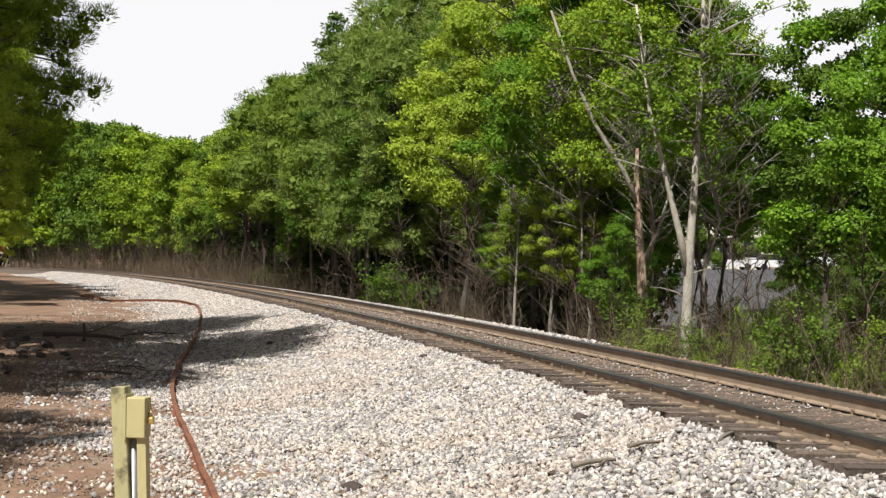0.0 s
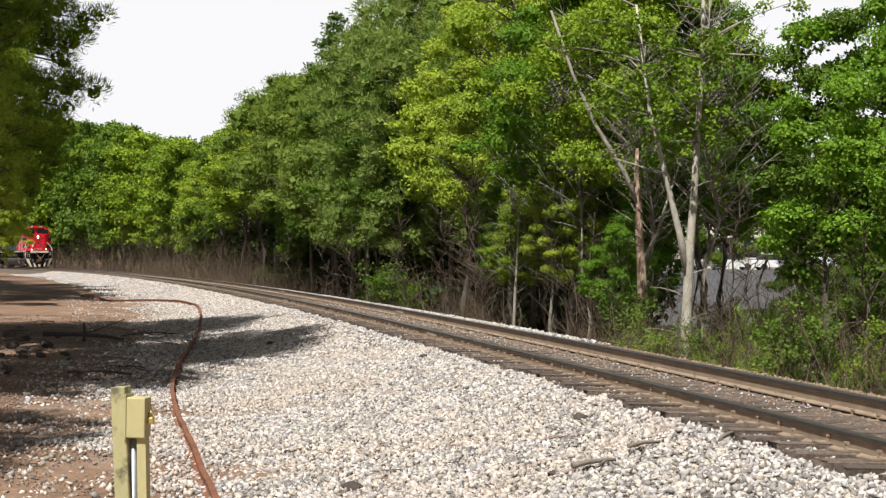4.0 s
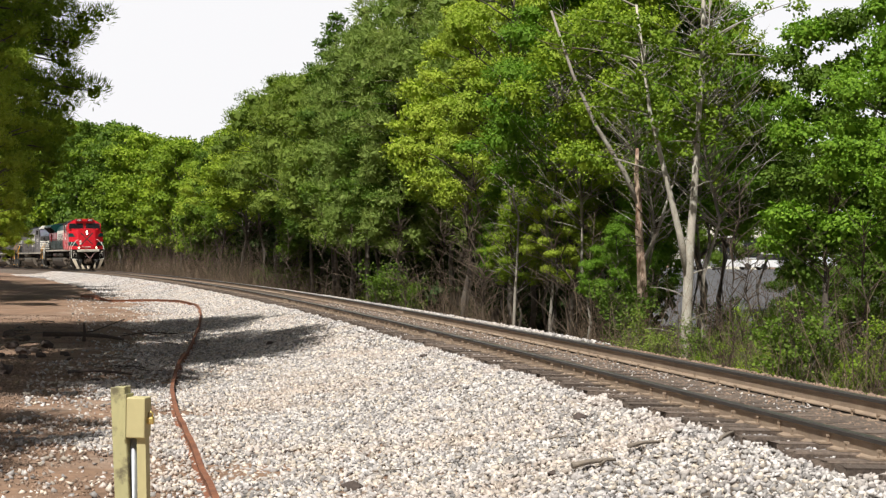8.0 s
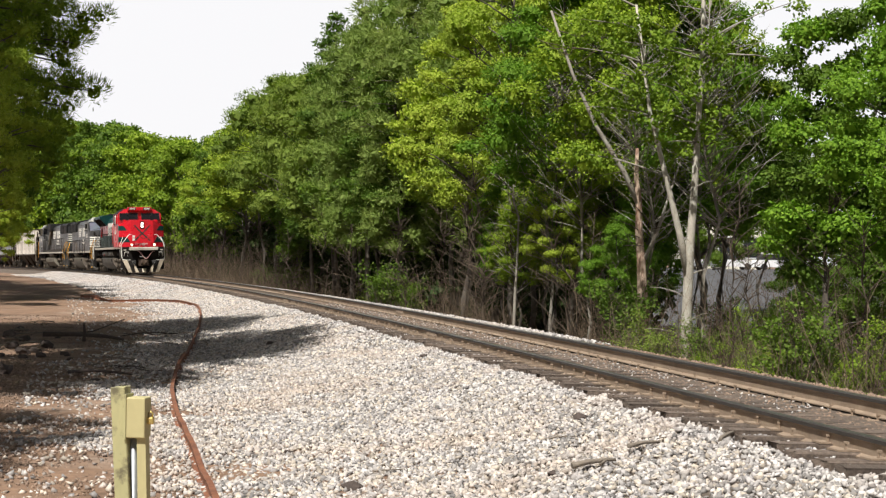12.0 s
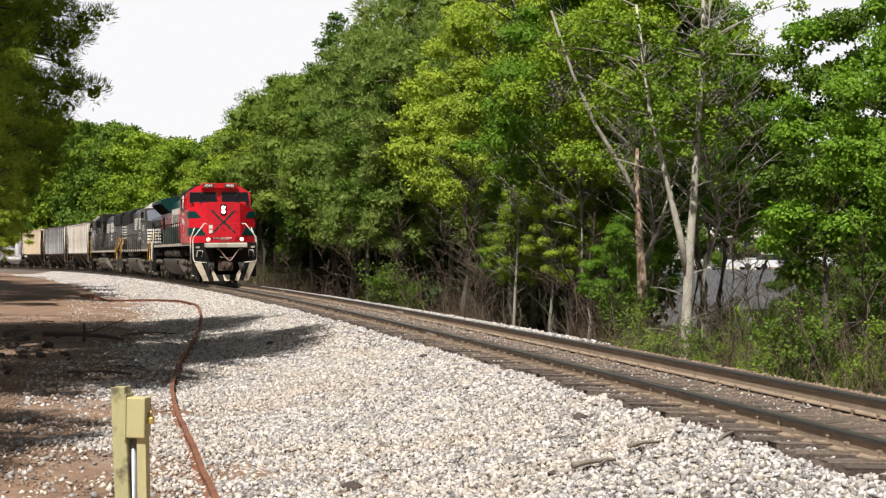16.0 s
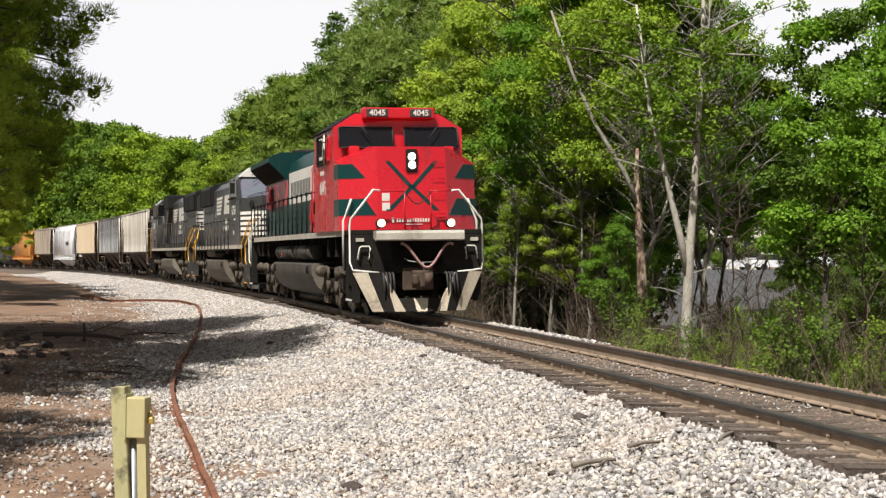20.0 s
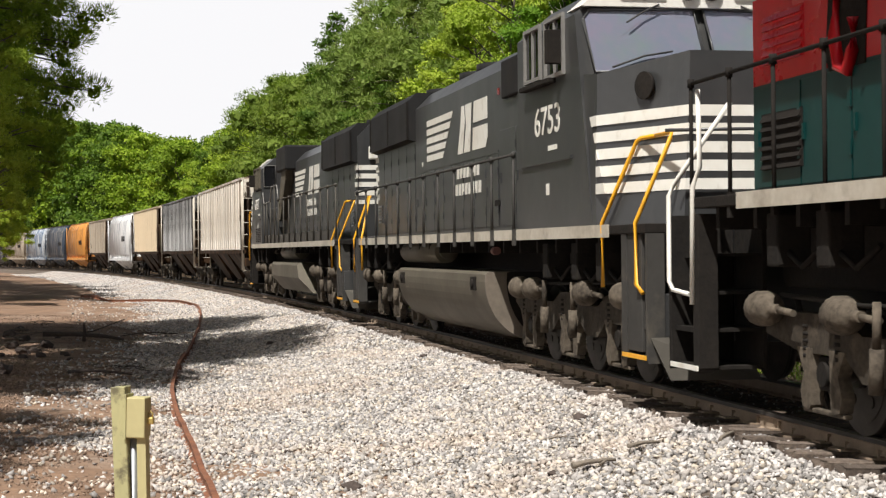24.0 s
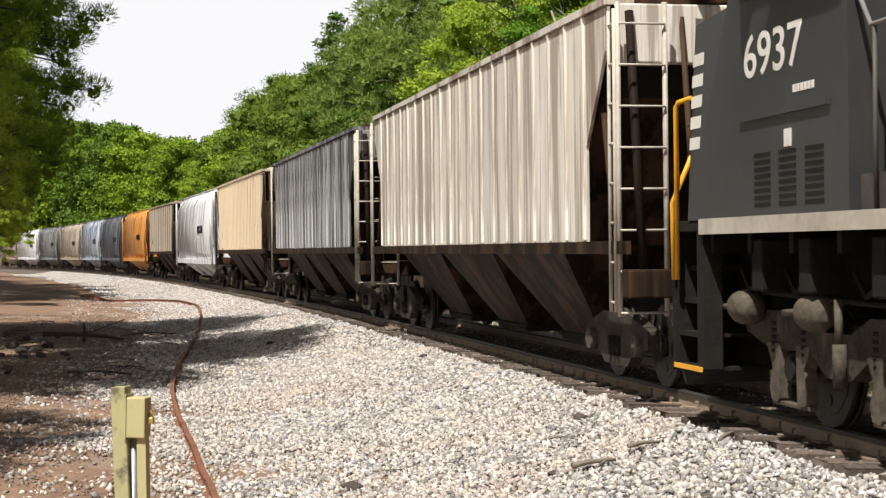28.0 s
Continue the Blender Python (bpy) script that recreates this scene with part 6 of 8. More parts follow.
            a = [(fx(zz0), s * y0, zz0), (fx(zz0), s * (y0 - 0.11), zz0), (fx(zz1), s * (y1 - 0.06), zz1), (fx(zz1), s * (y1 + 0.07), zz1)]
            solid(bm, a, [(p[0] - 0.02, p[1], p[2]) for p in a])
            child("cross_stripe", shape("cross_stripe", bm, M["green"]), nose)
        bm = bmesh.new()
        box(bm, 8.68, 8.95, min(s * 1.0, s * 1.25), max(s * 1.0, s * 1.25), 3.7, 3.96, 0.03)
        child("sand_filler", shape("sand_filler", bm, M["red"]), nose)
        # ditch lights
        bm = bmesh.new()
        disc(bm, (10.42, s * 0.8, 2.13), (1, 0, 0), 0.105, 0.10, 18)
        dl = part("ditch_light", bm, M["steel"], root, "lit round ditch light")
        bm = bmesh.new()
        disc(bm, (10.525, s * 0.8, 2.13), (1, 0, 0), 0.088, 0.012, 18)
        child("lens", shape("lens", bm, M["ditch_lamp"]), dl)
        # corner handrails, white
        rail_bar(root, [(10.5, s * 0.82, 2.86), (10.52, s * 0.98, 2.88), (10.52, s * 1.5, 2.22), (10.5, s * 1.52, 2.1), (10.2, s * 1.52, 1.15), (10.22, s * 1.46, 1.05), (10.45, s * 1.1, 1.04), (10.55, s * 0.88, 1.0)][0:4] +
                 [(10.5, s * 1.52, 1.25), (10.6, s * 1.47, 1.08), (10.68, s * 0.9, 1.02)], 0.026, M["white"], "corner_handrail", "white painted handrail")
        rail_bar(root, [(9.80, s * 1.36, 2.70), (9.84, s * 1.48, 2.38), (9.84, s * 1.56, 2.2), (9.84, s * 1.56, 1.1)], 0.026, M["white"], "corner_handrail", "white painted handrail")
        rail_bar(root, [(10.59, s * 1.37, 1.32), (10.68, s * 1.37, 1.34), (10.68, s * 1.33, 1.58), (10.68, s * 1.29, 1.61), (10.68, s * 1.12, 1.61), (10.68, s * 1.09, 1.57), (10.68, s * 1.12, 1.34), (10.59, s * 1.12, 1.32)], 0.019, M["white"], "grab_iron")
        rail_bar(root, [(10.59, s * 0.55, 0.98), (10.70, s * 0.56, 1.0), (10.72, s * 0.98, 1.01), (10.59, s * 1.0, 0.98)], 0.014, M["steel"], "grab_iron")
        steps_corner(root, 10.08, s, 1.5, deck - 0.15, 1, M["gear"], M["white"])
        steps_corner(root, -10.88, s, 1.5, deck - 0.15, -1, M["gear"], M["white"])
        rail_bar(root, [(-10.95, s * 0.98, 2.9), (-11.22, s * 1.46, 2.12), (-11.25, s * 1.5, 2.02), (-11.25, s * 1.5, 1.2), (-11.2, s * 1.48, 1.12), (-10.95, s * 1.4, 1.08)], 0.024, M["white"], "corner_handrail", "white painted handrail")
        rail_bar(root, [(-10.62, s * 1.42, 2.98), (-10.5, s * 1.45, 2.26), (-10.56, s * 1.5, 2.08), (-10.6, s * 1.5, 1.0)], 0.024, M["white"], "corner_handrail", "white painted handrail")
        walkway_rails(root, s, -10.69, 5.2, 17, 1.46, deck, deck + 1.06, M["gear"])
        hoses(root, 10.74, 1, s * 0.72 - 0.11)
        hoses(root, -11.27, -1, s * 0.72 - 0.11, 3)
        bm = bmesh.new()
        box(bm, 10.60, 10.63, min(s * 1.22, s * 1.40), max(s * 1.22, s * 1.40), 1.72, 1.80)
        part("builder_plate", bm, M["sill"], root)
    for z in (2.73, 2.51):
        child("warning_sign", shape("warning_sign", flat([rect(-0.09, 0.09, -0.09, 0.09)]), M["white"]), nose, on_front(10.21 - 0.116 * (z - deck), -0.62, z), "small white warning sign")
    child("name_bars", shape("name_bars", flat(bars(0.78, 0.085, 13, 0.42) + [rect(-0.5, -0.45, -0.05, 0.07), rect(-0.2, 0.2, -0.10, -0.085)]), M["white"]), nose, on_front(10.205, 0.0, 2.2), "white unlettered bars under the headlight")
    bm = bmesh.new()
    box(bm, 10.0, 10.09, -0.13, 0.13, 3.30, 3.82, 0.02)
    hl = part("headlight", bm, M["gear"], root, "lit twin headlight in a dark housing")
    for z in (3.46, 3.65):
        bm = bmesh.new()
        disc(bm, (10.10, 0, z), (1, 0, 0), 0.086, 0.015, 20)
        child("lens", shape("lens", bm, M["head_lamp"]), hl)
    for y in (0.48, 0.5):
        for z in (2.35, 2.75, 3.15, 3.5):
            bm = bmesh.new()
            g = 10.2 - 0.116 * (z - deck)
            tube(bm, [(g - 0.02, y - 0.03, z), (g + 0.06, y - 0.03, z), (g + 0.06, y + 0.25, z), (g - 0.02, y + 0.25, z)], 0.009, 5)
            child("grab_iron", shape("grab_iron", bm, M["red"]), nose)
        break
    for y in (-0.26, 0.34):
        rail_bar(root, [(10.5, y, deck), (10.5, y, 2.85)], 0.018, M["red"], "nose_handrail")
    for s in (1, -1):
        rail_bar(root, [(10.5, s * 0.28, 2.85), (10.5, s * 0.82, 2.86)], 0.018, M["red"], "nose_handrail")
    bm = bmesh.new()
    tube(bm, [(10.52, -0.27 + 0.61 * k / 8, 2.84 - 0.28 * math.sin(math.pi * k / 8)) for k in range(9)], 0.014, 5)
    part("safety_chain", bm, M["steel"], root, "slack chain across the front platform")
    # pilot
    bm = bmesh.new()
    along_y(bm, [(10.3, deck - 0.02), (10.95, deck - 0.02), (10.98, deck - 0.08), (10.98, deck - 0.22), (10.9, deck - 0.25), (10.3, deck - 0.12)], -1.0, 1.0)
    part("anticlimber", bm, M["sill"], root, "dirty white anticlimber beam")
    bm = bmesh.new()
    box(bm, 10.5, 10.6, -1.48, 1.48, 1.0, deck - 0.1, 0.02)
    part("pilot_plate", bm, M["gear"], root)
    plow(root, 10.6, 1, 1.03)
    coupler(root, 10.62, 1)
    coupler(root, -11.2, -1)
    rail_bar(root, [(10.62, -0.30, 1.33), (10.78, -0.24, 1.28), (10.80, 0.02, 1.24), (10.80, 0.30, 1.25), (10.62, 0.36, 1.28)], 0.015, M["alloy"], "cut_lever", "bent steel uncoupling lever")
    rail_bar(root, [(10.80, 0.08, 1.24), (10.84, 0.09, 1.06)], 0.02, M["alloy"], "cut_lever")
    rail_bar(root, [(10.78 + 0.1 * math.sin(math.pi * k / 20), -0.42 + 1.2 * k / 20, 1.40 + 0.27 * math.cos(2.15 * math.pi * (k / 20) ** 1.05)) for k in range(21)], 0.03, M["pink_hose"], "control_cable", "faded pink jumper cable", 8)
    bm = bmesh.new()
    box(bm, -11.25, -11.17, -0.86, 0.86, 0.6, deck, 0.02)
    part("rear_pilot", bm, M["black"], root)
    bm = bmesh.new()
    box(bm, -11.2, -10.25, -0.88, 0.88, deck - 0.12, deck, 0.01)
    part("end_platform", bm, M["black"], root)
    # a dark opening low on the hood, with a red duct inside
    for s in (1, -1):
        bm = bmesh.new()
        along_y(bm, [(-8.62, 3.62), (-8.70, 3.05), (-8.45, 2.66), (-8.22, 2.60), (-7.98, 2.80), (-7.92, 3.62)], min(s * 1.0, s * 1.012), max(s * 1.0, s * 1.012))
        hole = part("vent_opening", bm, M["gear"], root, "black opening in the hood side")
        bm = bmesh.new()
        tube(bm, [(-8.42, s * 1.02, 3.6), (-8.46, s * 1.04, 3.2), (-8.38, s * 1.04, 2.95), (-8.22, s * 1.04, 2.9), (-8.12, s * 1.04, 3.05), (-8.12, s * 1.03, 3.3)], 0.055, 9)
        child("red_duct", shape("red_duct", bm, M["red"]), hole, None, "curved red duct")
    bm = bmesh.new()
    disc(bm, (-1.9, -1.5, 1.42), (0, 1, 0), 0.05, 0.02, 12)
    part("marker_disc", bm, M["tail_red"], root)
    return root, half


def make_black_engine(number, back_to_front, label):
    """A black hood unit with white stripes; built with the cab forward."""
    root = empty("locomotive", Matrix.Identity(4), label, "locomotive", "engines of the train")
    half, deck = 10.85, 1.77
    engine_under(root, half, deck, M["gear"], 1.5 if back_to_front else 1.9)
    make_engine_truck(root, 6.2)
    make_engine_truck(root, -6.2)
    if back_to_front:
        fuel_tank(root, -2.1, 3.85, -0.9, 0.2, False)
    else:
        fuel_tank(root, -4.25, 2.9, 0.0, 0.0, True, 0.20)
    if back_to_front:
        air_tanks(root, -1.45, 1.97, straps=())
    else:
        air_tanks(root, -4.4, -0.95, straps=())
    dark = M["black"]
    bm = bmesh.new()
    along_x(bm, hood_profile(1.0, deck, 4.5, 0.3), -9.45, 6.2 if back_to_front else 5.1)
    part("hood", bm, dark, root, "dusty black hood")
    bm = bmesh.new()
    along_x(bm, [(-1.02, 3.60), (1.02, 3.60), (1.16, 3.64), (1.16, 4.36), (0.98, 4.53), (-0.98, 4.53), (-1.16, 4.36), (-1.16, 3.64)], -9.4, -4.9)
    rad_ob = part("radiator", bm, M["soot"], root, "sooty brown-black radiator housing")
    for x in (-9.4, -7.15, -4.94):
        for s in (1, -1):
            bm = bmesh.new()
            box(bm, x - 0.03, x + 0.06, min(s * 1.155, s * 1.175), max(s * 1.155, s * 1.175), 3.66, 4.36)
            child("radiator_rib", shape("radiator_rib", bm, M["gear"]), rad_ob)
    for x in (-8.6, -7.15, -5.7, -2.6, -1.2):
        bm = bmesh.new()
        tube(bm, [(x, 0, 4.48), (x, 0, 4.66)], 0.62, 22)
        part("fan", bm, M["soot"], root)
    if back_to_front:
        bm = bmesh.new()
        box(bm, 1.5, 3.7, -1.32, 1.32, 3.98, 4.72, 0.05)
        part("brake_grid_housing", bm, M["soot"], root, "overhanging dark blower housing")
        bm = bmesh.new()
        along_y(bm, [(2.05, 3.98), (3.05, 3.98), (3.1, 3.8), (4.3, 2.5), (3.45, 2.5), (2.1, 3.7)], -1.24, 1.24)
        part("blower_duct", bm, M["tank"], root, "dusty slanting blower duct")
        bm = bmesh.new()
        box(bm, 4.4, 5.9, -1.25, 1.25, deck, 2.92, 0.03)
        part("equipment_cabinet", bm, dark, root)
    else:
        for s in (1, -1):
            bm = bmesh.new()
            box(bm, 2.3, 4.9, min(s * 0.98, s * 1.06), max(s * 0.98, s * 1.06), 3.75, 4.3, 0.02)
            part("filter_screen", bm, M["soot"], root)
            bm = bmesh.new()
            box(bm, 4.2, 4.8, min(s * 0.98, s * 1.03), max(s * 0.98, s * 1.03), 3.15, 3.7, 0.02)
            part("intake", bm, M["gear"], root)
    for s in (1, -1):
        hood_doors(root, s, -9.35, -4.9, 5, 1.002, deck + 0.1, 3.55, dark)
        hood_doors(root, s, -4.7, 1.9, 8, 1.002, deck + 0.1, 2.95, dark)
        hood_doors(root, s, 2.0, 5.0, 3, 1.002, deck + 0.1, 3.3, dark)
        bm = bmesh.new()
        box(bm, -4.7, 1.9, min(s * 0.99, s * 1.012), max(s * 0.99, s * 1.012), 2.98, 3.02)
        part("door_rail", bm, dark, root)
        # unlettered emblem: five pale bars, a dark wedge and two block shapes
        lx = -1.25 if not back_to_front else -0.95
        sl = 0.36
        emb = [[(-2.5, v), (r - 0.13, v), (r, v + 0.11), (-2.5, v + 0.11)] for r, v in ((-0.92, -0.38), (-0.72, -0.22), (-0.52, -0.06), (-0.34, 0.10), (-0.16, 0.26))]
        emb += [[(0.2 + 0.85 * (u + 0.5), v) for u, v in q] for q in (((-0.5, -0.4), (-0.02, -0.4), (0.18, 0.1), (0.1, 0.38), (-0.12, 0.38), (-0.22, 0.05)), ((0.08, -0.4), (0.62, -0.4), (0.78, 0.38), (0.22, 0.38), (0.3, 0.05)),
                ((0.84, -0.4), (1.95, -0.4), (2.1, -0.26), (2.1, -0.04), (0.9, -0.04)), ((0.92, 0.04), (2.1, 0.04), (2.1, 0.38), (1.0, 0.38)))]
        plate = empty("emblem", Matrix.Identity(4), "white block emblem with slanting bars", "")
        plate.parent = root
        for poly in emb:
            child("emblem_piece", shape("emblem_piece", flat([poly]), M["white"]), plate, on_side(s, lx, 1.006, 3.52))
        rows = [[(u, v + 0.36) for u, v in q] for q in bars(1.75, 0.19, 7, 0.32, 0.03)] + [[(u, v + 0.08) for u, v in q] for q in bars(2.0, 0.19, 8, 0.32, 0.03)]
        if back_to_front:
            plate_on(root, "name_bars", s, rows, -1.95, 1.019, 2.54, M["white"], "white unlettered bar")
        else:
            plate_on(root, "name_bars", s, rows, -0.2 if s < 0 else -0.8, 1.019, 2.44, M["white"], "white unlettered bar")
    # cab and nose
    bm = bmesh.new()
    cab = [(-1.5, deck), (1.5, deck), (1.5, 4.22), (1.05, 4.6), (-1.05, 4.6), (-1.5, 4.22)]
    front_x, cab_back, tap, tip, tip_y, lift = (8.75, 6.2, 9.68, 10.0, 1.22, 0.1) if back_to_front else (8.05, 5.05, 8.5, 9.95, 1.0, 0.0)
    sx = front_x - 8.05
    solid(bm, [(cab_back, y, z) for y, z in cab], [(front_x + (0.32 if z < 3 else -0.5 * (z - 3.6)), y, z) for y, z in cab])
    part("cab", bm, dark, root, "black cab")
    bm = bmesh.new()
    low = [(8.0 + sx, -1.5), (tap, -1.5), (tip, -tip_y), (tip, tip_y), (tap, 1.5), (8.0 + sx, 1.5)]
    tops = [(8.0 + sx, -1.47, 3.50 + lift), (tap - 0.1, -1.44, 3.46 + lift), (tip - 0.1, -tip_y + 0.12, 3.56), (tip - 0.1, tip_y - 0.12, 3.56), (tap - 0.1, 1.44, 3.46 + lift), (8.0 + sx, 1.47, 3.50 + lift)]
    b = [bm.verts.new((x, y, deck)) for x, y in low]
    t = [bm.verts.new(p) for p in tops]
    for i in range(5):
        bm.faces.new((b[i], b[i + 1], t[i + 1], t[i]))
    bm.faces.new((b[5], b[0], t[0], t[5]))
    bm.faces.new(t)
    bm.faces.new(b[::-1])
    bmesh.ops.recalc_face_normals(bm, faces=bm.faces)
    nose = part("nose", bm, dark, root, "black nose")
    for k in range(5):
        z0, z1 = (2.42 + 0.19 * k, 2.53 + 0.19 * k) if back_to_front else (2.12 + 0.19 * k, 2.235 + 0.19 * k)
        bm = bmesh.new()
        start = (9.12 + 0.035 * (4 - k)) if back_to_front else 8.26 + 0.14 * (4 - k)

        def ring(z):
            f = (z - deck) / 1.7
            return [(start, -1.5 + 0.055 * f, z), (tap - 0.1 * f, -1.5 + 0.055 * f, z), (tip - 0.1 * f, -tip_y + 0.12 * f, z), (tip - 0.1 * f, tip_y - 0.12 * f, z), (tap - 0.1 * f, 1.5 - 0.055 * f, z), (start, 1.5 - 0.055 * f, z)]
        ra, rb = ring(z0), ring(z1)
        rb[0], rb[5] = (ra[0][0] - 0.08, *rb[0][1:]), (ra[5][0] - 0.08, *rb[5][1:])
        out = lambda p: (p[0] + 0.006, p[1] * 1.006, p[2])
        for i in range(5):
            q = [out(ra[i]), out(ra[i + 1]), out(rb[i + 1]), out(rb[i])]
            solid(bm, q, [(p[0] - 0.02, p[1] * 0.985, p[2]) for p in q])
        child("stripe", shape("stripe", bm, M["white"]), nose, None, "white nose stripe")
    for s in (1, -1):
        bm = bmesh.new()
        disc(bm, (9.25 if not back_to_front else 9.84, s * (1.175 if not back_to_front else 1.3), 3.25), (0.36 if not back_to_front else 1, s, 0), 0.15 if not back_to_front else 0.1, 0.02, 20)
        child("porthole", shape("porthole", bm, M["gear"]), nose, None, "round dark opening in the nose")
    for s in (1, -1):
        bm = bmesh.new()
        a = [(front_x + 0.22 - 0.62 * (z - 3.4), s * y, z) for y, z in ((0.06, 3.52), (1.40, 3.50), (1.42, 4.16), (1.32, 4.27), (0.06, 4.31))]
        solid(bm, a, [(p[0] - 0.03, p[1], p[2]) for p in a])
        w = part("windscreen", bm, M["sky_glass"], root, "mirror-finish windscreen tinted like reflected sky")
        bm = bmesh.new()
        a = [(p[0] + 0.006, p[1], p[2]) for p in a]
        tube(bm, a + [a[0]], 0.022, 6)
        child("windscreen_frame", shape("windscreen_frame", bm, dark), w)
        bm = bmesh.new()
        tube(bm, [(7.80 + sx, s * 0.5, 4.34), (7.88 + sx, s * 0.75, 4.22), (7.98 + sx, s * 0.95, 4.10)], 0.012, 5)
        tube(bm, [(8.22 + sx, s * 1.2, 3.56), (8.14 + sx, s * 0.8, 3.70), (8.10 + sx, s * 0.45, 3.76)], 0.012, 5)
        child("wiper", shape("wiper", bm, M["rubber"]), w)
        side_window(root, s, 5.55 + 1.3 * sx, 6.25 + 1.3 * sx, 1.502, 3.66, 4.26, M["tank"] if back_to_front else M["alloy"], 2)
        side_window(root, s, 6.55 + 1.3 * sx, 7.3 + 1.3 * sx, 1.502, 3.62, 4.26, M["tank"] if back_to_front else M["alloy"], 2)
        bm = bmesh.new()
        box(bm, 5.5 + sx, 6.9 + sx, min(s * 1.5, s * 1.6), max(s * 1.5, s * 1.6), 3.52, 3.58, 0.01)
        box(bm, 7.2 + sx, 7.3 + sx, min(s * 1.52, s * 1.72), max(s * 1.52, s * 1.72), 3.7, 4.1, 0.01)
        part("arm_rest", bm, M["gear"], root)
        lettering(number, 0.36, M["white"], root, on_side(s, 6.5 if not back_to_front else 7.62, 1.503, 3.08) @ Matrix.Diagonal((1.2, 0.96, 1, 1)), "white road number on the cab side")
        plate_on(root, "model_bars", s, bars(0.42, 0.06, 6, 0.3), 6.75 if not back_to_front else 6.98, 1.503, 2.75, M["white"])
        bm = bmesh.new()
        box(bm, 5.3 if not back_to_front else 6.5, 7.6 if not back_to_front else 8.3, min(s * 1.5, s * 1.53), max(s * 1.5, s * 1.53), 2.57, 2.61)
        part("cab_rib", bm, dark, root)
        plate_on(root, "small_sign", s, [rect(-0.07, 0.07, -0.07, 0.07)], 6.5 if not back_to_front else 7.3, 1.504, 2.25 if not back_to_front else 2.38, M["white"])
        if back_to_front:
            for k in range(3):
                plate_on(root, "louver_slot", s, [rect(-0.17, 0.17, -0.2 + 0.058 * q, -0.166 + 0.058 * q) for q in range(8)], 6.8 + 0.52 * k, 1.502, 2.05, M["gear"])
            bm = bmesh.new()
            box(bm, 6.19, 6.196, min(s * 1.06, s * 1.40), max(s * 1.06, s * 1.40), 3.66, 4.32, 0.02)
            pane = part("rear_window", bm, M["dark_glass"], root, "dark window in the cab's back wall")
            bm = bmesh.new()
            q = [(6.185, s * 1.04, 3.64), (6.185, s * 1.42, 3.64), (6.185, s * 1.42, 4.34), (6.185, s * 1.04, 4.34)]
            tube(bm, q + [q[0]], 0.02, 5)
            child("window_frame", shape("window_frame", bm, M["alloy"]), pane)
        # corner handrails, yellow
        if back_to_front:
            rail_bar(root, [(9.99, s * 1.5, 1.22), (9.99, s * 1.5, 2.84), (9.95, s * 1.49, 2.89), (9.7, s * 1.45, 2.91)], 0.024, M["yellow"], "corner_handrail", "yellow handrail at the steps")
            rail_bar(root, [(10.09, s * 1.5, 1.22), (10.12, s * 1.5, 1.95), (9.9, s * 1.38, 2.38)], 0.024, M["yellow"], "corner_handrail", "yellow handrail at the steps")
        for x, fr in ((9.75, 1), (-9.6, -1)):
            if not (back_to_front and fr > 0):
                rail_bar(root, [(x - fr * 1.02, s * 1.5, 1.1), (x - fr * 1.02, s * 1.5, 1.8), (x - fr * 0.55, s * 1.25, 2.66), (x - fr * 0.5, s * 1.22, 2.69), (x - fr * 0.1, s * 1.19, 2.69)],
                         0.024, M["yellow"], "corner_handrail", "yellow handrail at the steps")
                rail_bar(root, [(x - fr * 0.1, s * 1.19, 2.69), (x + fr * 0.26, s * 1.15, 2.70), (x + fr * 0.29, s * 1.17, 2.64), (x + fr * 0.13, s * 1.5, 1.78), (x + fr * 0.13, s * 1.5, 1.15), (x + fr * 0.23, s * 1.46, 1.06)],
                         0.024, M["yellow"], "corner_handrail", "yellow handrail at the steps")
            steps_corner(root, x, s, 1.5, deck - 0.1, fr, M["gear"] if back_to_front and fr > 0 else M["shield"], M["yellow"], back_to_front, not (back_to_front and fr > 0))
            hoses(root, fr * 10.28, fr, s * 0.7 - 0.11, 3)
        if back_to_front:
            walkway_rails(root, s, -9.0, 2.1, 10, 1.46, deck, deck + 1.32, M["dim_tank"])
            rail_bar(root, [(2.1, s * 1.46, 3.09), (2.45, s * 1.46, 3.55), (3.88, s * 1.46, 3.55), (4.15, s * 1.46, 3.1), (5.9, s * 1.46, 3.07), (6.2, s * 1.46, 3.45)], 0.019, M["alloy"])
            for x, top in ((3.1, 3.54), (4.15, 3.08), (5.1, 3.08), (5.85, 3.06)):
                rail_bar(root, [(x, s * 1.46, deck - 0.1), (x, s * 1.46, top)], 0.018, M["dim_tank"], "handrail_post")
        else:
            plate_on(root, "vent_slot", s, [rect(-0.17, 0.17, -0.045, 0.045)], 1.85, 1.022, 2.22, M["gear"], "dark slot low on the hood")
            plate_on(root, "small_sign", s, [rect(-0.06, 0.06, -0.05, 0.05)], 1.9, 1.006, 3.9, M["tail_red"], "small red sign")
            plate_on(root, "small_sign", s, [rect(-0.05, 0.05, -0.04, 0.04)], -4.2, 1.006, 3.12, M["white"])
            walkway_rails(root, s, -9.0, 4.9, 12, 1.535, deck, deck + 1.0, M["shield"])
        bm = bmesh.new()
        if back_to_front:
            box(bm, -9.0, 6.15, min(s * 1.41, s * 1.43), max(s * 1.41, s * 1.43), deck + 0.01, deck + 0.27)
        else:
            box(bm, -9.0, 4.6, min(s * 1.47, s * 1.49), max(s * 1.47, s * 1.49), deck + 0.02, deck + 0.05)
        part("toe_board", bm, M["toe"] if back_to_front else dark, root)
        tube_m = bmesh.new()
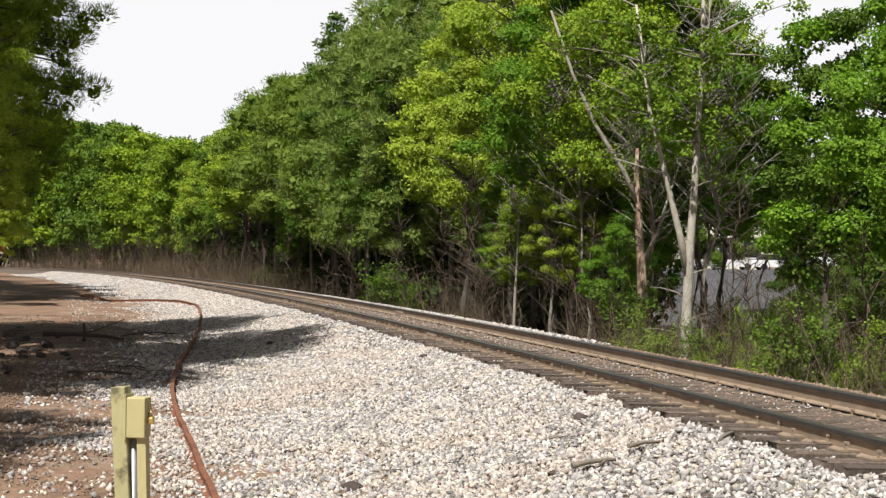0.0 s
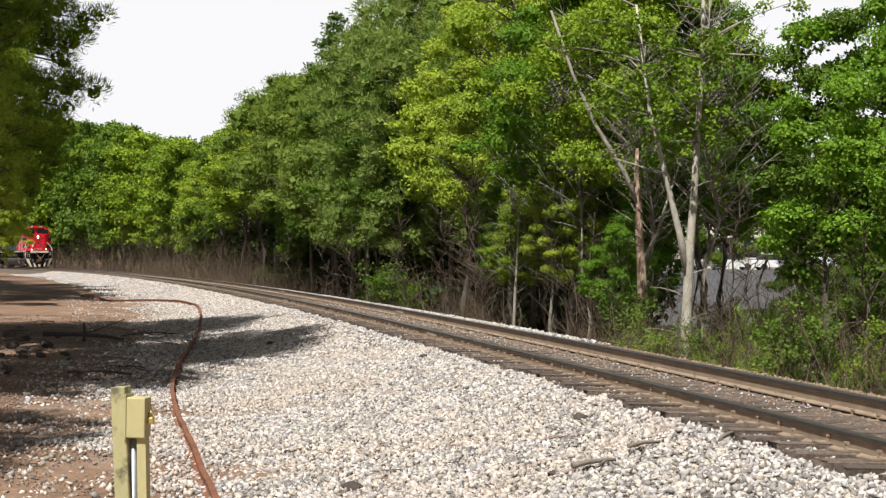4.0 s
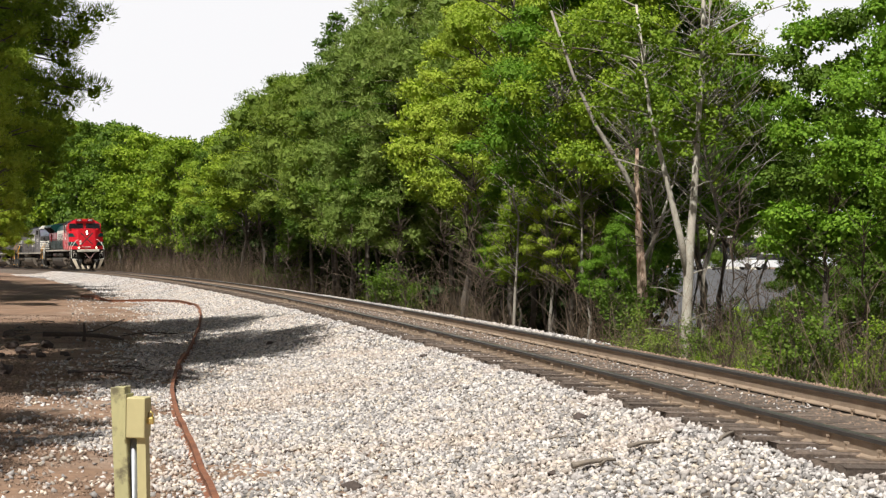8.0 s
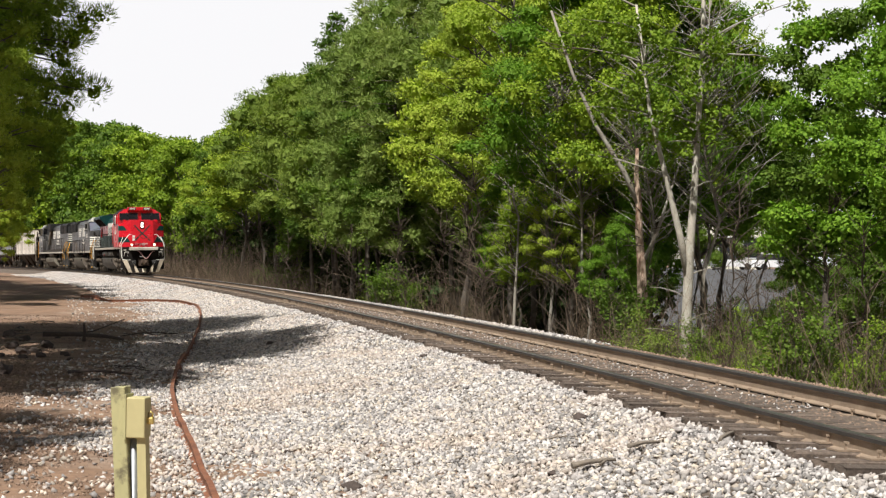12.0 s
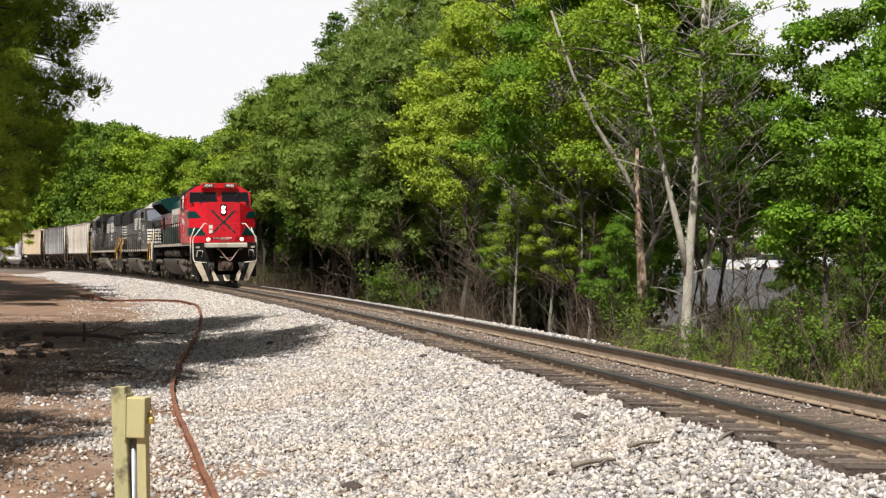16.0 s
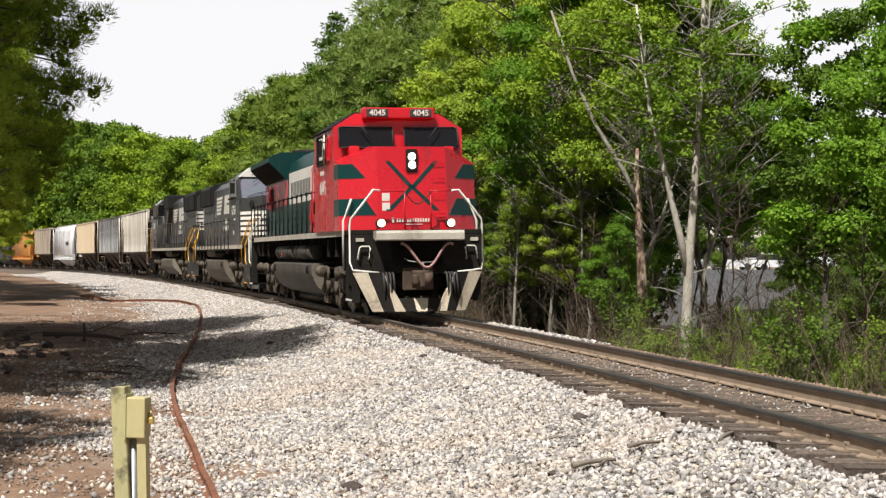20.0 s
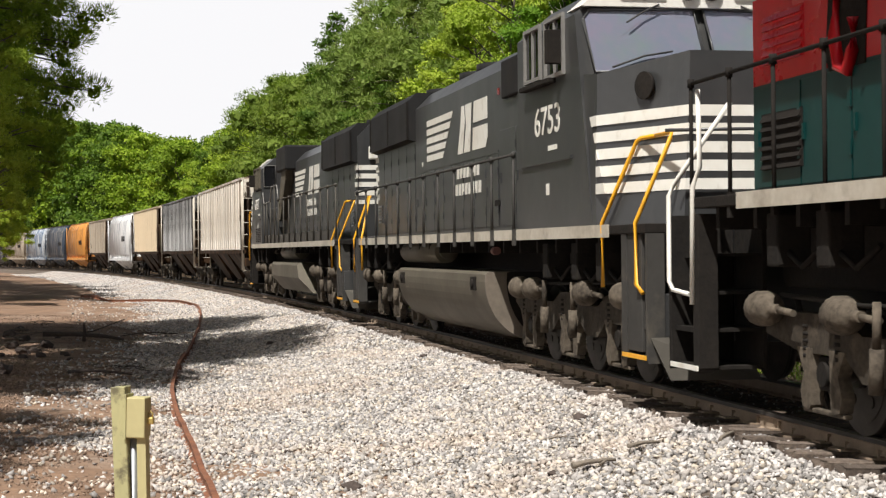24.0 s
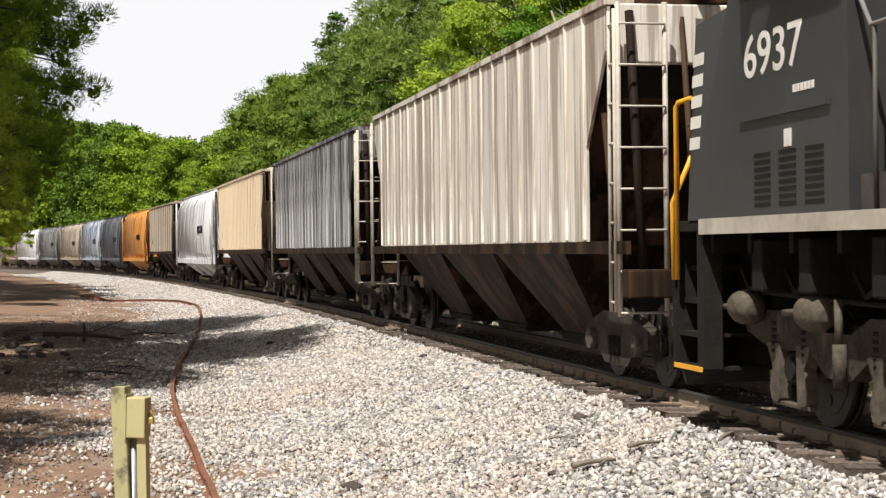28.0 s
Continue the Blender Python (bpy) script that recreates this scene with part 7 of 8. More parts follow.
        disc(tube_m, (3.2, s * 1.38, 1.5), (1, 0, 0), 0.06, 0.08, 10)
        part("bell", tube_m, M["bell"] if not back_to_front else M["grime"], root)
    # white brow over the windscreen with number boards
    bm = bmesh.new()
    a = [(-1.44, 4.31), (1.44, 4.31), (1.03, 4.66), (-1.03, 4.66)]
    solid(bm, [(8.2 if back_to_front else 7.2, y, z) for y, z in a], [(front_x - 0.25, y, z) for y, z in a])
    part("brow", bm, M["white"], root, "white brow over the windscreen")
    for s in (1, -1):
        bm = bmesh.new()
        box(bm, front_x - 0.42, front_x - 0.22, min(s * 0.42, s * 0.98), max(s * 0.42, s * 0.98), 4.40, 4.62, 0.02)
        nb = part("number_board", bm, M["white"], root, "white number board")
        lettering(number, 0.15, M["black"], nb, on_front(front_x - 0.217, s * 0.7, 4.51))
    bm = bmesh.new()
    for y in (-0.14, 0.14):
        disc(bm, (front_x - 0.25, y, 4.50), (1, 0, 0), 0.11, 0.05, 16)
    part("headlight", bm, M["steel"], root, "unlit twin headlight")
    # hood end: stripes and number
    back = lambda x, y, z: Matrix.Translation((x, y, z)) @ Matrix(((0, 0, -1), (-1, 0, 0), (0, 1, 0))).to_4x4()
    for k in range(5):
        z = 2.62 + 0.2 * k
        child("stripe", shape("stripe", flat([rect(-0.98, 0.98, 0, 0.115)]), M["white"]), root, back(-9.452, 0, z), "white stripe on the hood end")
        for s in (1, -1):
            plate_on(root, "stripe", s, [rect(-0.14 - 0.03 * k, 0.14, 0, 0.115) if s < 0 else rect(-0.14, 0.14 + 0.03 * k, 0, 0.115)], -9.3, 1.018, z, M["white"])
    bm = bmesh.new()
    box(bm, -9.52, -9.44, -0.74, 0.74, 3.66, 3.98, 0.035)
    nb = part("number_board", bm, M["white"], root, "white number board on the hood end")
    lettering(number, 0.22, M["black"], nb, back(-9.522, 0, 3.82) @ Matrix.Diagonal((1.45, 1, 1, 1)))
    rail_bar(root, [(-9.5, -0.6, 4.22), (-9.62, -0.6, 4.22), (-9.62, 0.6, 4.22), (-9.5, 0.6, 4.22)], 0.014, M["gear"], "grab_iron")
    rail_bar(root, [(-9.5, -0.6, 4.06), (-9.62, -0.6, 4.06), (-9.62, 0.6, 4.06), (-9.5, 0.6, 4.06)], 0.014, M["gear"], "grab_iron")
    bm = bmesh.new()
    disc(bm, (-9.5, -0.7, 2.2), (1, 0, 0), 0.13, 0.06, 16)
    part("end_lamp", bm, M["gear"], root)
    louver_panel(root, -1, -8.9, 1.02, 2.3, 0.5, 0.4, 6, dark)
    louver_panel(root, 1, -8.9, 1.02, 2.3, 0.5, 0.4, 6, dark)
    for fr in (1, -1):
        bm = bmesh.new()
        box(bm, min(fr * 10.1, fr * 10.2), max(fr * 10.1, fr * 10.2), -0.84, 0.84, 0.62, deck, 0.02)
        part("pilot_plate", bm, dark, root)
        for s in (1, -1):
            bm = bmesh.new()
            box(bm, min(fr * 10.12, fr * 10.18), max(fr * 10.12, fr * 10.18), min(s * 0.85, s * 1.46), max(s * 0.85, s * 1.46), 0.62, 1.06, 0.01)
            part("step_guard", bm, dark, root)
        for s in (1, -1):
            bm = bmesh.new()
            a = [(fr * 10.2, s * 0.5, 0.62), (fr * 10.2, s * 1.46, 0.62), (fr * 10.35, s * 1.3, 0.2), (fr * 10.5, s * 0.4, 0.2)]
            solid(bm, a, [(p[0] - fr * 0.03, p[1], p[2]) for p in a])
            part("plow_blade", bm, M["dim_tank"], root, "dusty dark plough blade")
        coupler(root, fr * 10.2, fr)
        rail_bar(root, [(fr * 10.25, -1.3, 2.7), (fr * 10.25, -0.4, 2.72), (fr * 10.25, 0.4, 2.72), (fr * 10.25, 1.3, 2.7)], 0.018, M["black"], "end_handrail")
    return root, half


def make_bogie(root, xc):
    """A two-axle freight bogie."""
    bm = bmesh.new()
    for s in (1, -1):
        prof = [(xc - 1.15, 0.62), (xc - 1.15, 0.42), (xc - 0.72, 0.40), (xc - 0.42, 0.20), (xc + 0.42, 0.20), (xc + 0.72, 0.40), (xc + 1.15, 0.42), (xc + 1.15, 0.62), (xc + 0.45, 0.80), (xc - 0.45, 0.80)]
        along_y(bm, prof, min(s * 0.96, s * 1.1), max(s * 0.96, s * 1.1))
    box(bm, xc - 0.2, xc + 0.2, -1.1, 1.1, 0.5, 0.78)
    fr = part("truck_frame", bm, M["truck"], root, "dusty cast freight bogie")
    for s in (1, -1):
        for ax in (-0.86, 0.86):
            bm = bmesh.new()
            disc(bm, (xc + ax, s * 1.12, 0.45), (0, 1, 0), 0.12, 0.05, 12)
            child("axle_cap", shape("axle_cap", bm, M["grime"]), fr)
        for d in (-0.14, 0, 0.14):
            bm = bmesh.new()
            tube(bm, [(xc + d, s * 1.09, 0.3), (xc + d, s * 1.09, 0.52)], 0.055, 8)
            child("bogie_spring", shape("bogie_spring", bm, M["gear"]), fr)
    for ax in (-0.86, 0.86):
        make_wheelset(root, xc + ax, 0.45)


def make_hopper(length, paint, kind, label, detail=2, ribs=20, under=None, panel=None):
    """A covered hopper car with sloping ends, bays below and a roof walk. kind: ribbed or smooth."""
    root = empty("hopper_car", Matrix.Identity(4), label, "freight car", "hopper cars of the train")
    h = length / 2 - 0.65
    e = h - 0.55
    low = 1.55 if kind == "ribbed" else 1.0
    under = under or paint
    bottom_paint = under
    # side sheets and roof
    bm = bmesh.new()
    if kind == "ribbed":
        prof = [(-1.46, low), (1.46, low), (1.46, 4.12), (1.25, 4.28), (-1.25, 4.28), (-1.46, 4.12)]
        solid(bm, [(-(e - (2.0 if z < 2 else 0.15)), y, z) for y, z in prof], [(e - (2.0 if z < 2 else 0.15), y, z) for y, z in prof])
        for s in (1, -1):
            sheet = bmesh.new()
            y0, y1 = min(s * 1.465, s * 1.50), max(s * 1.465, s * 1.50)
            along_y(sheet, [(-(e - 0.95), low), (e - 0.95, low), (e - 0.95, low + 1.1), (e - 0.2, low + 2.1), (e - 0.1, 4.12), (-(e - 0.1), 4.12), (-(e - 0.2), low + 2.1), (-(e - 0.95), low + 1.1)], y0, y1)
            part("side_sheet", sheet, paint, root)
            if panel:
                for k in range(ribs - 1):
                    a, b = [-(e - 1.0) + 2 * (e - 1.0) * (k + q) / (ribs - 1) for q in (0, 1)]
                    sheet = bmesh.new()
                    box(sheet, a + 0.05, b - 0.05, min(s * 1.495, s * 1.508), max(s * 1.495, s * 1.508), low + 0.05, 4.1)
                    part("side_panel", sheet, panel, root)
    else:
        prof = [(-1.30, 1.02), (1.30, 1.02), (1.52, 1.55), (1.56, 2.6), (1.46, 3.7), (1.15, 4.28), (-1.15, 4.28), (-1.46, 3.7), (-1.56, 2.6), (-1.52, 1.55)]
        solid(bm, [(-e + 0.5 * (1 if z < 1.6 else 0), y, z) for y, z in prof], [(e - 0.5 * (1 if z < 1.6 else 0), y, z) for y, z in prof])
    body = part("body", bm, bottom_paint if panel else paint, root, "", kind == "smooth")
    if kind == "smooth":
        for f in body.data.polygons:
            f.use_smooth = abs(f.normal.x) < 0.5
    # end walls that slope inward below
    for s in (1, -1):
        bm = bmesh.new()
        if kind == "ribbed":
            a = [(s * (e - 0.1), y, z) for y, z in ((-1.44, 4.1), (1.44, 4.1))]
            b2 = [(s * (e - 2.0), y, 1.7) for y in (1.44, -1.44)]
            q = [a[0], a[1], b2[0], b2[1]]
            solid(bm, q, [(p[0] - s * 0.05, p[1], p[2]) for p in q])
        else:
            box(bm, min(s * (e - 0.05), s * e), max(s * (e - 0.05), s * e), -1.3, 1.3, 1.3, 4.1)
        # on detailed cars the shadow on the end slope is this near-black colour
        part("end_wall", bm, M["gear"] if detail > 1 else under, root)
        # end frame: posts, sill, ladders
        bm = bmesh.new()
        box(bm, min(s * (h - 0.25), s * h), max(s * (h - 0.25), s * h), -1.5, 1.5, 1.0, 1.3, 0.02)
        box(bm, min(s * (e - 2.0), s * h), max(s * (e - 2.0), s * h), -0.3, 0.3, 0.95, 1.25)
        for y in (-1.42, 1.42):
            tube(bm, [(s * (h - 0.1), y * 0.92, 1.2), (s * (e + 0.05), y * 0.92, 4.05)], 0.05, 6)
            tube(bm, [(s * (h - 0.35), y, 1.2), (s * (e - 0.25), y, 2.1), (s * (e - 0.5), y, 3.0)], 0.04, 6)
        for y in (-0.7, 0.7):
            tube(bm, [(s * (h - 0.1), y, 1.2), (s * (e), y, 4.0)], 0.035, 6)
        part("end_frame", bm, under, root)
        for sg in (1, -1):
            bm = bmesh.new()
            x0, x1 = (s * (h - 0.52), s * (h - 0.34)) if detail > 1 else (s * (h - 0.45), s * h)
            for x in (x0, x1):
                tube(bm, [(x, sg * 1.53, 0.85), (x, sg * 1.53, 4.05)], 0.022, 5)
            for k in range(8):
                z = 0.95 + 0.42 * k
                tube(bm, [(x0, sg * 1.53, z), (x1, sg * 1.53, z)], 0.016, 5)
            part("ladder", bm, M["sill"] if detail > 1 else under, root, "steel ladder at the car's corner")
            if detail > 1:
                bm = bmesh.new()
                xe = s * (h - 0.3)
                for y in (0.98, 1.5):
                    tube(bm, [(xe, sg * y, 0.8), (xe, sg * y, 4.12)], 0.03, 6)
                part("end_ladder_frame", bm, M["sill"], root)
                for k in range(8):
                    rail_bar(root, [(xe, sg * 0.98, 0.84 + 0.435 * k), (xe + s * 0.05, sg * 1.0, 0.84 + 0.435 * k), (xe + s * 0.05, sg * 1.48, 0.84 + 0.435 * k), (xe, sg * 1.5, 0.84 + 0.435 * k)], 0.014, M["sill"], "ladder_rung", "", 5)
        if detail > 1:
            bm = bmesh.new()
            box(bm, min(s * (e - 0.12), s * (e + 0.02)), max(s * (e - 0.12), s * (e + 0.02)), -1.42, 1.42, 3.5, 4.14, 0.02)
            part("end_sheet", bm, panel or paint, root, "rust-eaten upper end sheet")
        coupler(root, s * (h - 0.02), s)
        make_bogie(root, s * (h - 1.75))
        if detail > 1:
            bm = bmesh.new()
            disc(bm, (s * (h - 0.05), 0.55, 2.6), (1, 0, 0), 0.26, 0.02, 18)
            tube(bm, [(s * (h - 0.1), 0.55, 2.6), (s * (h - 0.1), 0.55, 1.3)], 0.02, 5)
            part("hand_brake", bm, M["gear"], root)
    # hopper bays
    bays = 3
    w = 2 * (e - 2.3) / bays
    for i in range(bays):
        x0 = -(e - 2.3) + i * w
        bm = bmesh.new()
        top = 1.56 if kind == "ribbed" else 1.04
        a = [(x0 + 0.03, -1.42, top), (x0 + w - 0.03, -1.42, top), (x0 + w - 0.03, 1.42, top), (x0 + 0.03, 1.42, top)]
        b2 = [(x0 + w * 0.27, -0.6, 0.38), (x0 + w * 0.73, -0.6, 0.38), (x0 + w * 0.73, 0.6, 0.38), (x0 + w * 0.27, 0.6, 0.38)]
        solid(bm, a, b2)
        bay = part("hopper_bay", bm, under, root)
        bm = bmesh.new()
        box(bm, x0 + w * 0.26, x0 + w * 0.74, -0.64, 0.64, 0.28, 0.39, 0.02)
        child("outlet_gate", shape("outlet_gate", bm, M["gear"]), bay)
    bm = bmesh.new()
    box(bm, -h + 0.2, h - 0.2, -0.34, 0.34, 0.72, 1.16)
    part("center_sill", bm, M["gear"], root)
    # side sill, roof walk
    for sg in (1, -1):
        bm = bmesh.new()
        z = low
        box(bm, -h + 0.1, h - 0.1, min(sg * 1.44, sg * 1.53), max(sg * 1.44, sg * 1.53), z - 0.09, z + 0.05) if kind == "ribbed" else box(bm, -h + 0.1, h - 0.1, min(sg * 1.36, sg * 1.5), max(sg * 1.36, sg * 1.5), 1.0, 1.2)
        part("side_sill", bm, under if kind == "ribbed" else paint, root)
        bm = bmesh.new()
        box(bm, -e + 0.1, e - 0.1, min(sg * 1.2, sg * 1.54), max(sg * 1.2, sg * 1.54), 4.14, 4.22) if kind == "ribbed" else box(bm, -e, e, min(sg * 1.1, sg * 1.2), max(sg * 1.1, sg * 1.2), 4.27, 4.31)
        part("roof_edge", bm, paint, root)
    bm = bmesh.new()
    for y in (-0.62, 0.38):
        box(bm, -h + 0.1, h - 0.1, y, y + 0.24, 4.40, 4.43)
    for x in np.linspace(-h + 0.3, h - 0.3, 9):
        box(bm, x - 0.03, x + 0.03, -0.7, 0.7, 4.27, 4.40)
    part("roof_walk", bm, M["grime"], root)
    if detail > 0:
        for x in np.linspace(-e + 1.2, e - 1.2, 5):
            bm = bmesh.new()
            disc(bm, (x, 0, 4.30), (0, 0, 1), 0.35, 0.07, 16)
            part("roof_hatch", bm, paint, root)
    if kind == "ribbed":
        bm = bmesh.new()
        along_z(bm, [(-0.03, 0), (-0.022, 0.032), (0.022, 0.032), (0.03, 0)], low + 0.07, 4.13)
        rib = shape("rib", bm, panel or paint)
        for sg in (1, -1):
            for k in range(ribs):
                x = -(e - 1.0) + 2 * (e - 1.0) * k / (ribs - 1)
                child("rib", rib, root, Matrix.Translation((x, sg * 1.50, 0)) @ (Matrix.Identity(4) if sg > 0 else pose(0, 0, 0, 0, 0, 180)))
        for sg in (-1, 1):
            plate_on(root, "stencil_bars", sg, [rect(-0.25, 0.0, 0.0, 0.3), rect(0.1, 0.3, -0.1, 0.2), rect(-0.2, 0.3, -0.5, -0.42)], sg * -(-(e - 1.9)), 1.503, 2.1, M["gear"])
    else:
        for sg in (-1, 1):
            for k in range(9):
                bm = bmesh.new()
                x = -e + 0.3 + (2 * e - 0.6) * k / 8
                tube(bm, [(x, sg * 1.525, 1.6), (x, sg * 1.568, 2.6), (x, sg * 1.468, 3.7), (x, sg * 1.2, 4.2)], 0.012, 4)
                part("weld_seam", bm, paint, root)
            plate_on(root, "stencil_bars", sg, bars(2.2, 0.35, 5, 0.35), -sg * 3.5, 1.572, 2.55, M["gear"])
    return root, length / 2


def car_paint(name, c1, c2, streak, amount, scale=0.9, spec=0.4):
    return material(name, c1, c2, 0.8, 0.62, spec=spec, stretch=(1, 1, 0.25), dirt_edge=0.66 - 0.2 * amount, dirt_soft=0.10, dirt=streak, dirt_scale=scale, dirt_stretch=(2.2, 2.2, 0.12), bump=0.05, bump_scale=6)


def make_train():
    ends = [-0.75, 21.9, 43.6, 65.3, 83.7, 101.8, 119.2, 136.5, 152.2, 169.0, 184.6, 200.4, 217.2, 233.8, 250.2, 266.0]
    red, _ = make_red_engine()
    one, _ = make_black_engine("6753", False, "black diesel locomotive with white nose stripes and yellow handrails")
    two, _ = make_black_engine("6937", True, "black diesel locomotive running cab last with striped hood end")
    rust = (0.20, 0.11, 0.07)
    # rust brown, lowered to stand for the shade below the car sides
    bottom = car_paint("rusty underside darkened for shade", (0.095, 0.054, 0.030), (0.035, 0.021, 0.013), (0.013, 0.009, 0.007), 0.65, spec=0.08)
    panel_w = material("stained white panel", (0.84, 0.82, 0.77), (0.62, 0.55, 0.45), 1.3, 0.62, stretch=(3, 3, 0.12), per_piece=0.16, dirt=(0.22, 0.165, 0.12), dirt_edge=0.535, dirt_soft=0.07, dirt_most=0.65, dirt_scale=1.2, dirt_stretch=(4, 4, 0.16))
    panel_g = material("stained grey panel", (0.50, 0.50, 0.50), (0.26, 0.26, 0.265), 1.3, 0.62, stretch=(3, 3, 0.12), per_piece=0.45, dirt=(0.016, 0.015, 0.015), dirt_edge=0.53, dirt_soft=0.06, dirt_scale=1.2, dirt_stretch=(4, 4, 0.12))
    white = car_paint("chalky white car paint", (0.76, 0.73, 0.66), (0.60, 0.55, 0.48), (0.26, 0.19, 0.14), 0.4)
    grey = material("grey car paint", (0.32, 0.32, 0.32), (0.19, 0.19, 0.20), 1.0, 0.62, stretch=(3, 3, 0.12), dirt=(0.03, 0.028, 0.028), dirt_edge=0.55, dirt_soft=0.08, dirt_scale=1.0, dirt_stretch=(3, 3, 0.12))
    cream = car_paint("cream car paint", (0.70, 0.58, 0.42), (0.60, 0.49, 0.35), (0.28, 0.20, 0.13), 0.25)
    clean = car_paint("white car paint", (0.80, 0.80, 0.80), (0.70, 0.70, 0.71), (0.25, 0.27, 0.32), 0.2)
    sand = car_paint("sandy car paint", (0.50, 0.43, 0.34), (0.40, 0.34, 0.27), (0.16, 0.12, 0.09), 0.35)
    orange = car_paint("faded orange car paint", (0.70, 0.32, 0.07), (0.60, 0.26, 0.06), (0.2, 0.10, 0.05), 0.2)
    slate = car_paint("slate blue car paint", (0.055, 0.08, 0.12), (0.04, 0.05, 0.07), (0.30, 0.27, 0.23), 0.2)
    blue = car_paint("blue and white car paint", (0.62, 0.64, 0.66), (0.45, 0.48, 0.52), (0.04, 0.10, 0.2), 0.5)
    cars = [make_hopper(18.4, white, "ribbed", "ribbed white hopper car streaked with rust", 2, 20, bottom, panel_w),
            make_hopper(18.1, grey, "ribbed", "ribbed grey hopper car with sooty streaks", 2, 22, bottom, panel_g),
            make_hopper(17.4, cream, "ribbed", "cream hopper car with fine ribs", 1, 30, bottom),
            make_hopper(17.3, clean, "smooth", "rounded white hopper car with dark marks", 1),
            make_hopper(15.7, sand, "ribbed", "sandy grey ribbed hopper car", 1, 12, bottom),
            make_hopper(16.8, orange, "smooth", "faded orange rounded hopper car", 1),
            make_hopper(15.6, slate, "smooth", "slate blue rounded hopper car with pale streaks", 1),
            make_hopper(15.8, blue, "smooth", "white and blue rounded hopper car", 1),
            make_hopper(16.8, sand, "smooth", "sandy grey rounded hopper car", 0),
            make_hopper(16.6, grey, "smooth", "grey rounded hopper car", 0),
            make_hopper(16.4, clean, "smooth", "white rounded hopper car far back in the train", 0),
            make_hopper(15.8, sand, "smooth", "sandy grey rounded hopper car far back", 0)]
    for (ob, half_len), a, b in zip([(red, 0), (one, 0), (two, 0)] + cars, ends, ends[1:]):
        half = 6.5 if not half_len else (b - a) / 2 - 2.4
        TRAIN.append((ob, (a + b) / 2, half, ob is two))


make_train()
# ---- things on the ground by the line ----
M["post"] = material("weathered yellow-green paint on wood", (0.46, 0.43, 0.22), (0.34, 0.33, 0.18), 4.0, 0.85, bump=0.3, bump_scale=24, stretch=(1, 1, 0.3), dirt=(0.12, 0.105, 0.065), dirt_edge=0.62, dirt_soft=0.12, dirt_scale=9)
M["box"] = material("faded yellow painted steel", (0.52, 0.47, 0.24), (0.45, 0.40, 0.21), 3.0, 0.7, dirt=(0.28, 0.2, 0.1), dirt_amount=0.2, dirt_scale=5)
M["conduit"] = material("galvanised conduit", (0.42, 0.45, 0.48), (0.32, 0.34, 0.37), 4.0, 0.45, metal=0.6)
M["brass"] = material("bright brass padlock", (0.75, 0.58, 0.22), (0.6, 0.45, 0.15), 5.0, 0.35, metal=0.7)


def make_post():
    s, lat = to_line(-1.56, 7.9)
    root = empty("marker_post", Matrix.Translation((-1.56, 7.9, land(s, lat))) @ pose(0, 0, 0, 0, 0, -8), "weathered yellow-green wooden post with a locked box and conduit", "post")
    top = 0.718 - land(s, lat)
    bm = bmesh.new()
    solid(bm, [(x + 0.10, y, -0.2) for x, y in ((-0.036, -0.045), (0.036, -0.045), (0.036, 0.045), (-0.036, 0.045))],
          [(x + 0.012, y, top + 0.006 * (x > 0)) for x, y in ((-0.036, -0.045), (0.036, -0.045), (0.036, 0.045), (-0.036, 0.045))])
    bmesh.ops.bevel(bm, geom=list(bm.edges), offset=0.004, segments=1, affect="EDGES")
    part("post", bm, M["post"], root)
    bm = bmesh.new()
    box(bm, 0.052, 0.152, -0.05, 0.05, top - 0.24, top - 0.045, 0.006)
    b = part("lock_box", bm, M["box"], root, "faded yellow steel box")
    bm = bmesh.new()
    box(bm, 0.05, 0.06, -0.056, 0.056, top - 0.25, top - 0.03, 0.002)
    child("hinge_strip", shape("hinge_strip", bm, M["post"]), b)
    bm = bmesh.new()
    box(bm, 0.149, 0.182, -0.015, 0.015, top - 0.175, top - 0.14, 0.006)
    tube(bm, [(0.156, 0, top - 0.14), (0.156, 0, top - 0.122), (0.165, 0, top - 0.115), (0.174, 0, top - 0.122), (0.174, 0, top - 0.14)], 0.005, 6)
    child("padlock", shape("padlock", bm, M["brass"]), b, None, "bright brass padlock")
    bm = bmesh.new()
    tube(bm, [(0.105, 0, -0.2), (0.082, 0, top - 0.24)], 0.016, 10)
    part("conduit", bm, M["conduit"], root, "grey steel conduit")
    bm = bmesh.new()
    solid(bm, [(x + 0.175, y, -0.2) for x, y in ((-0.022, -0.03), (0.022, -0.03), (0.022, 0.03), (-0.022, 0.03))],
          [(x + 0.128, y, top - 0.235) for x, y in ((-0.022, -0.03), (0.022, -0.03), (0.022, 0.03), (-0.022, 0.03))])
    part("batten", bm, M["box"], root)


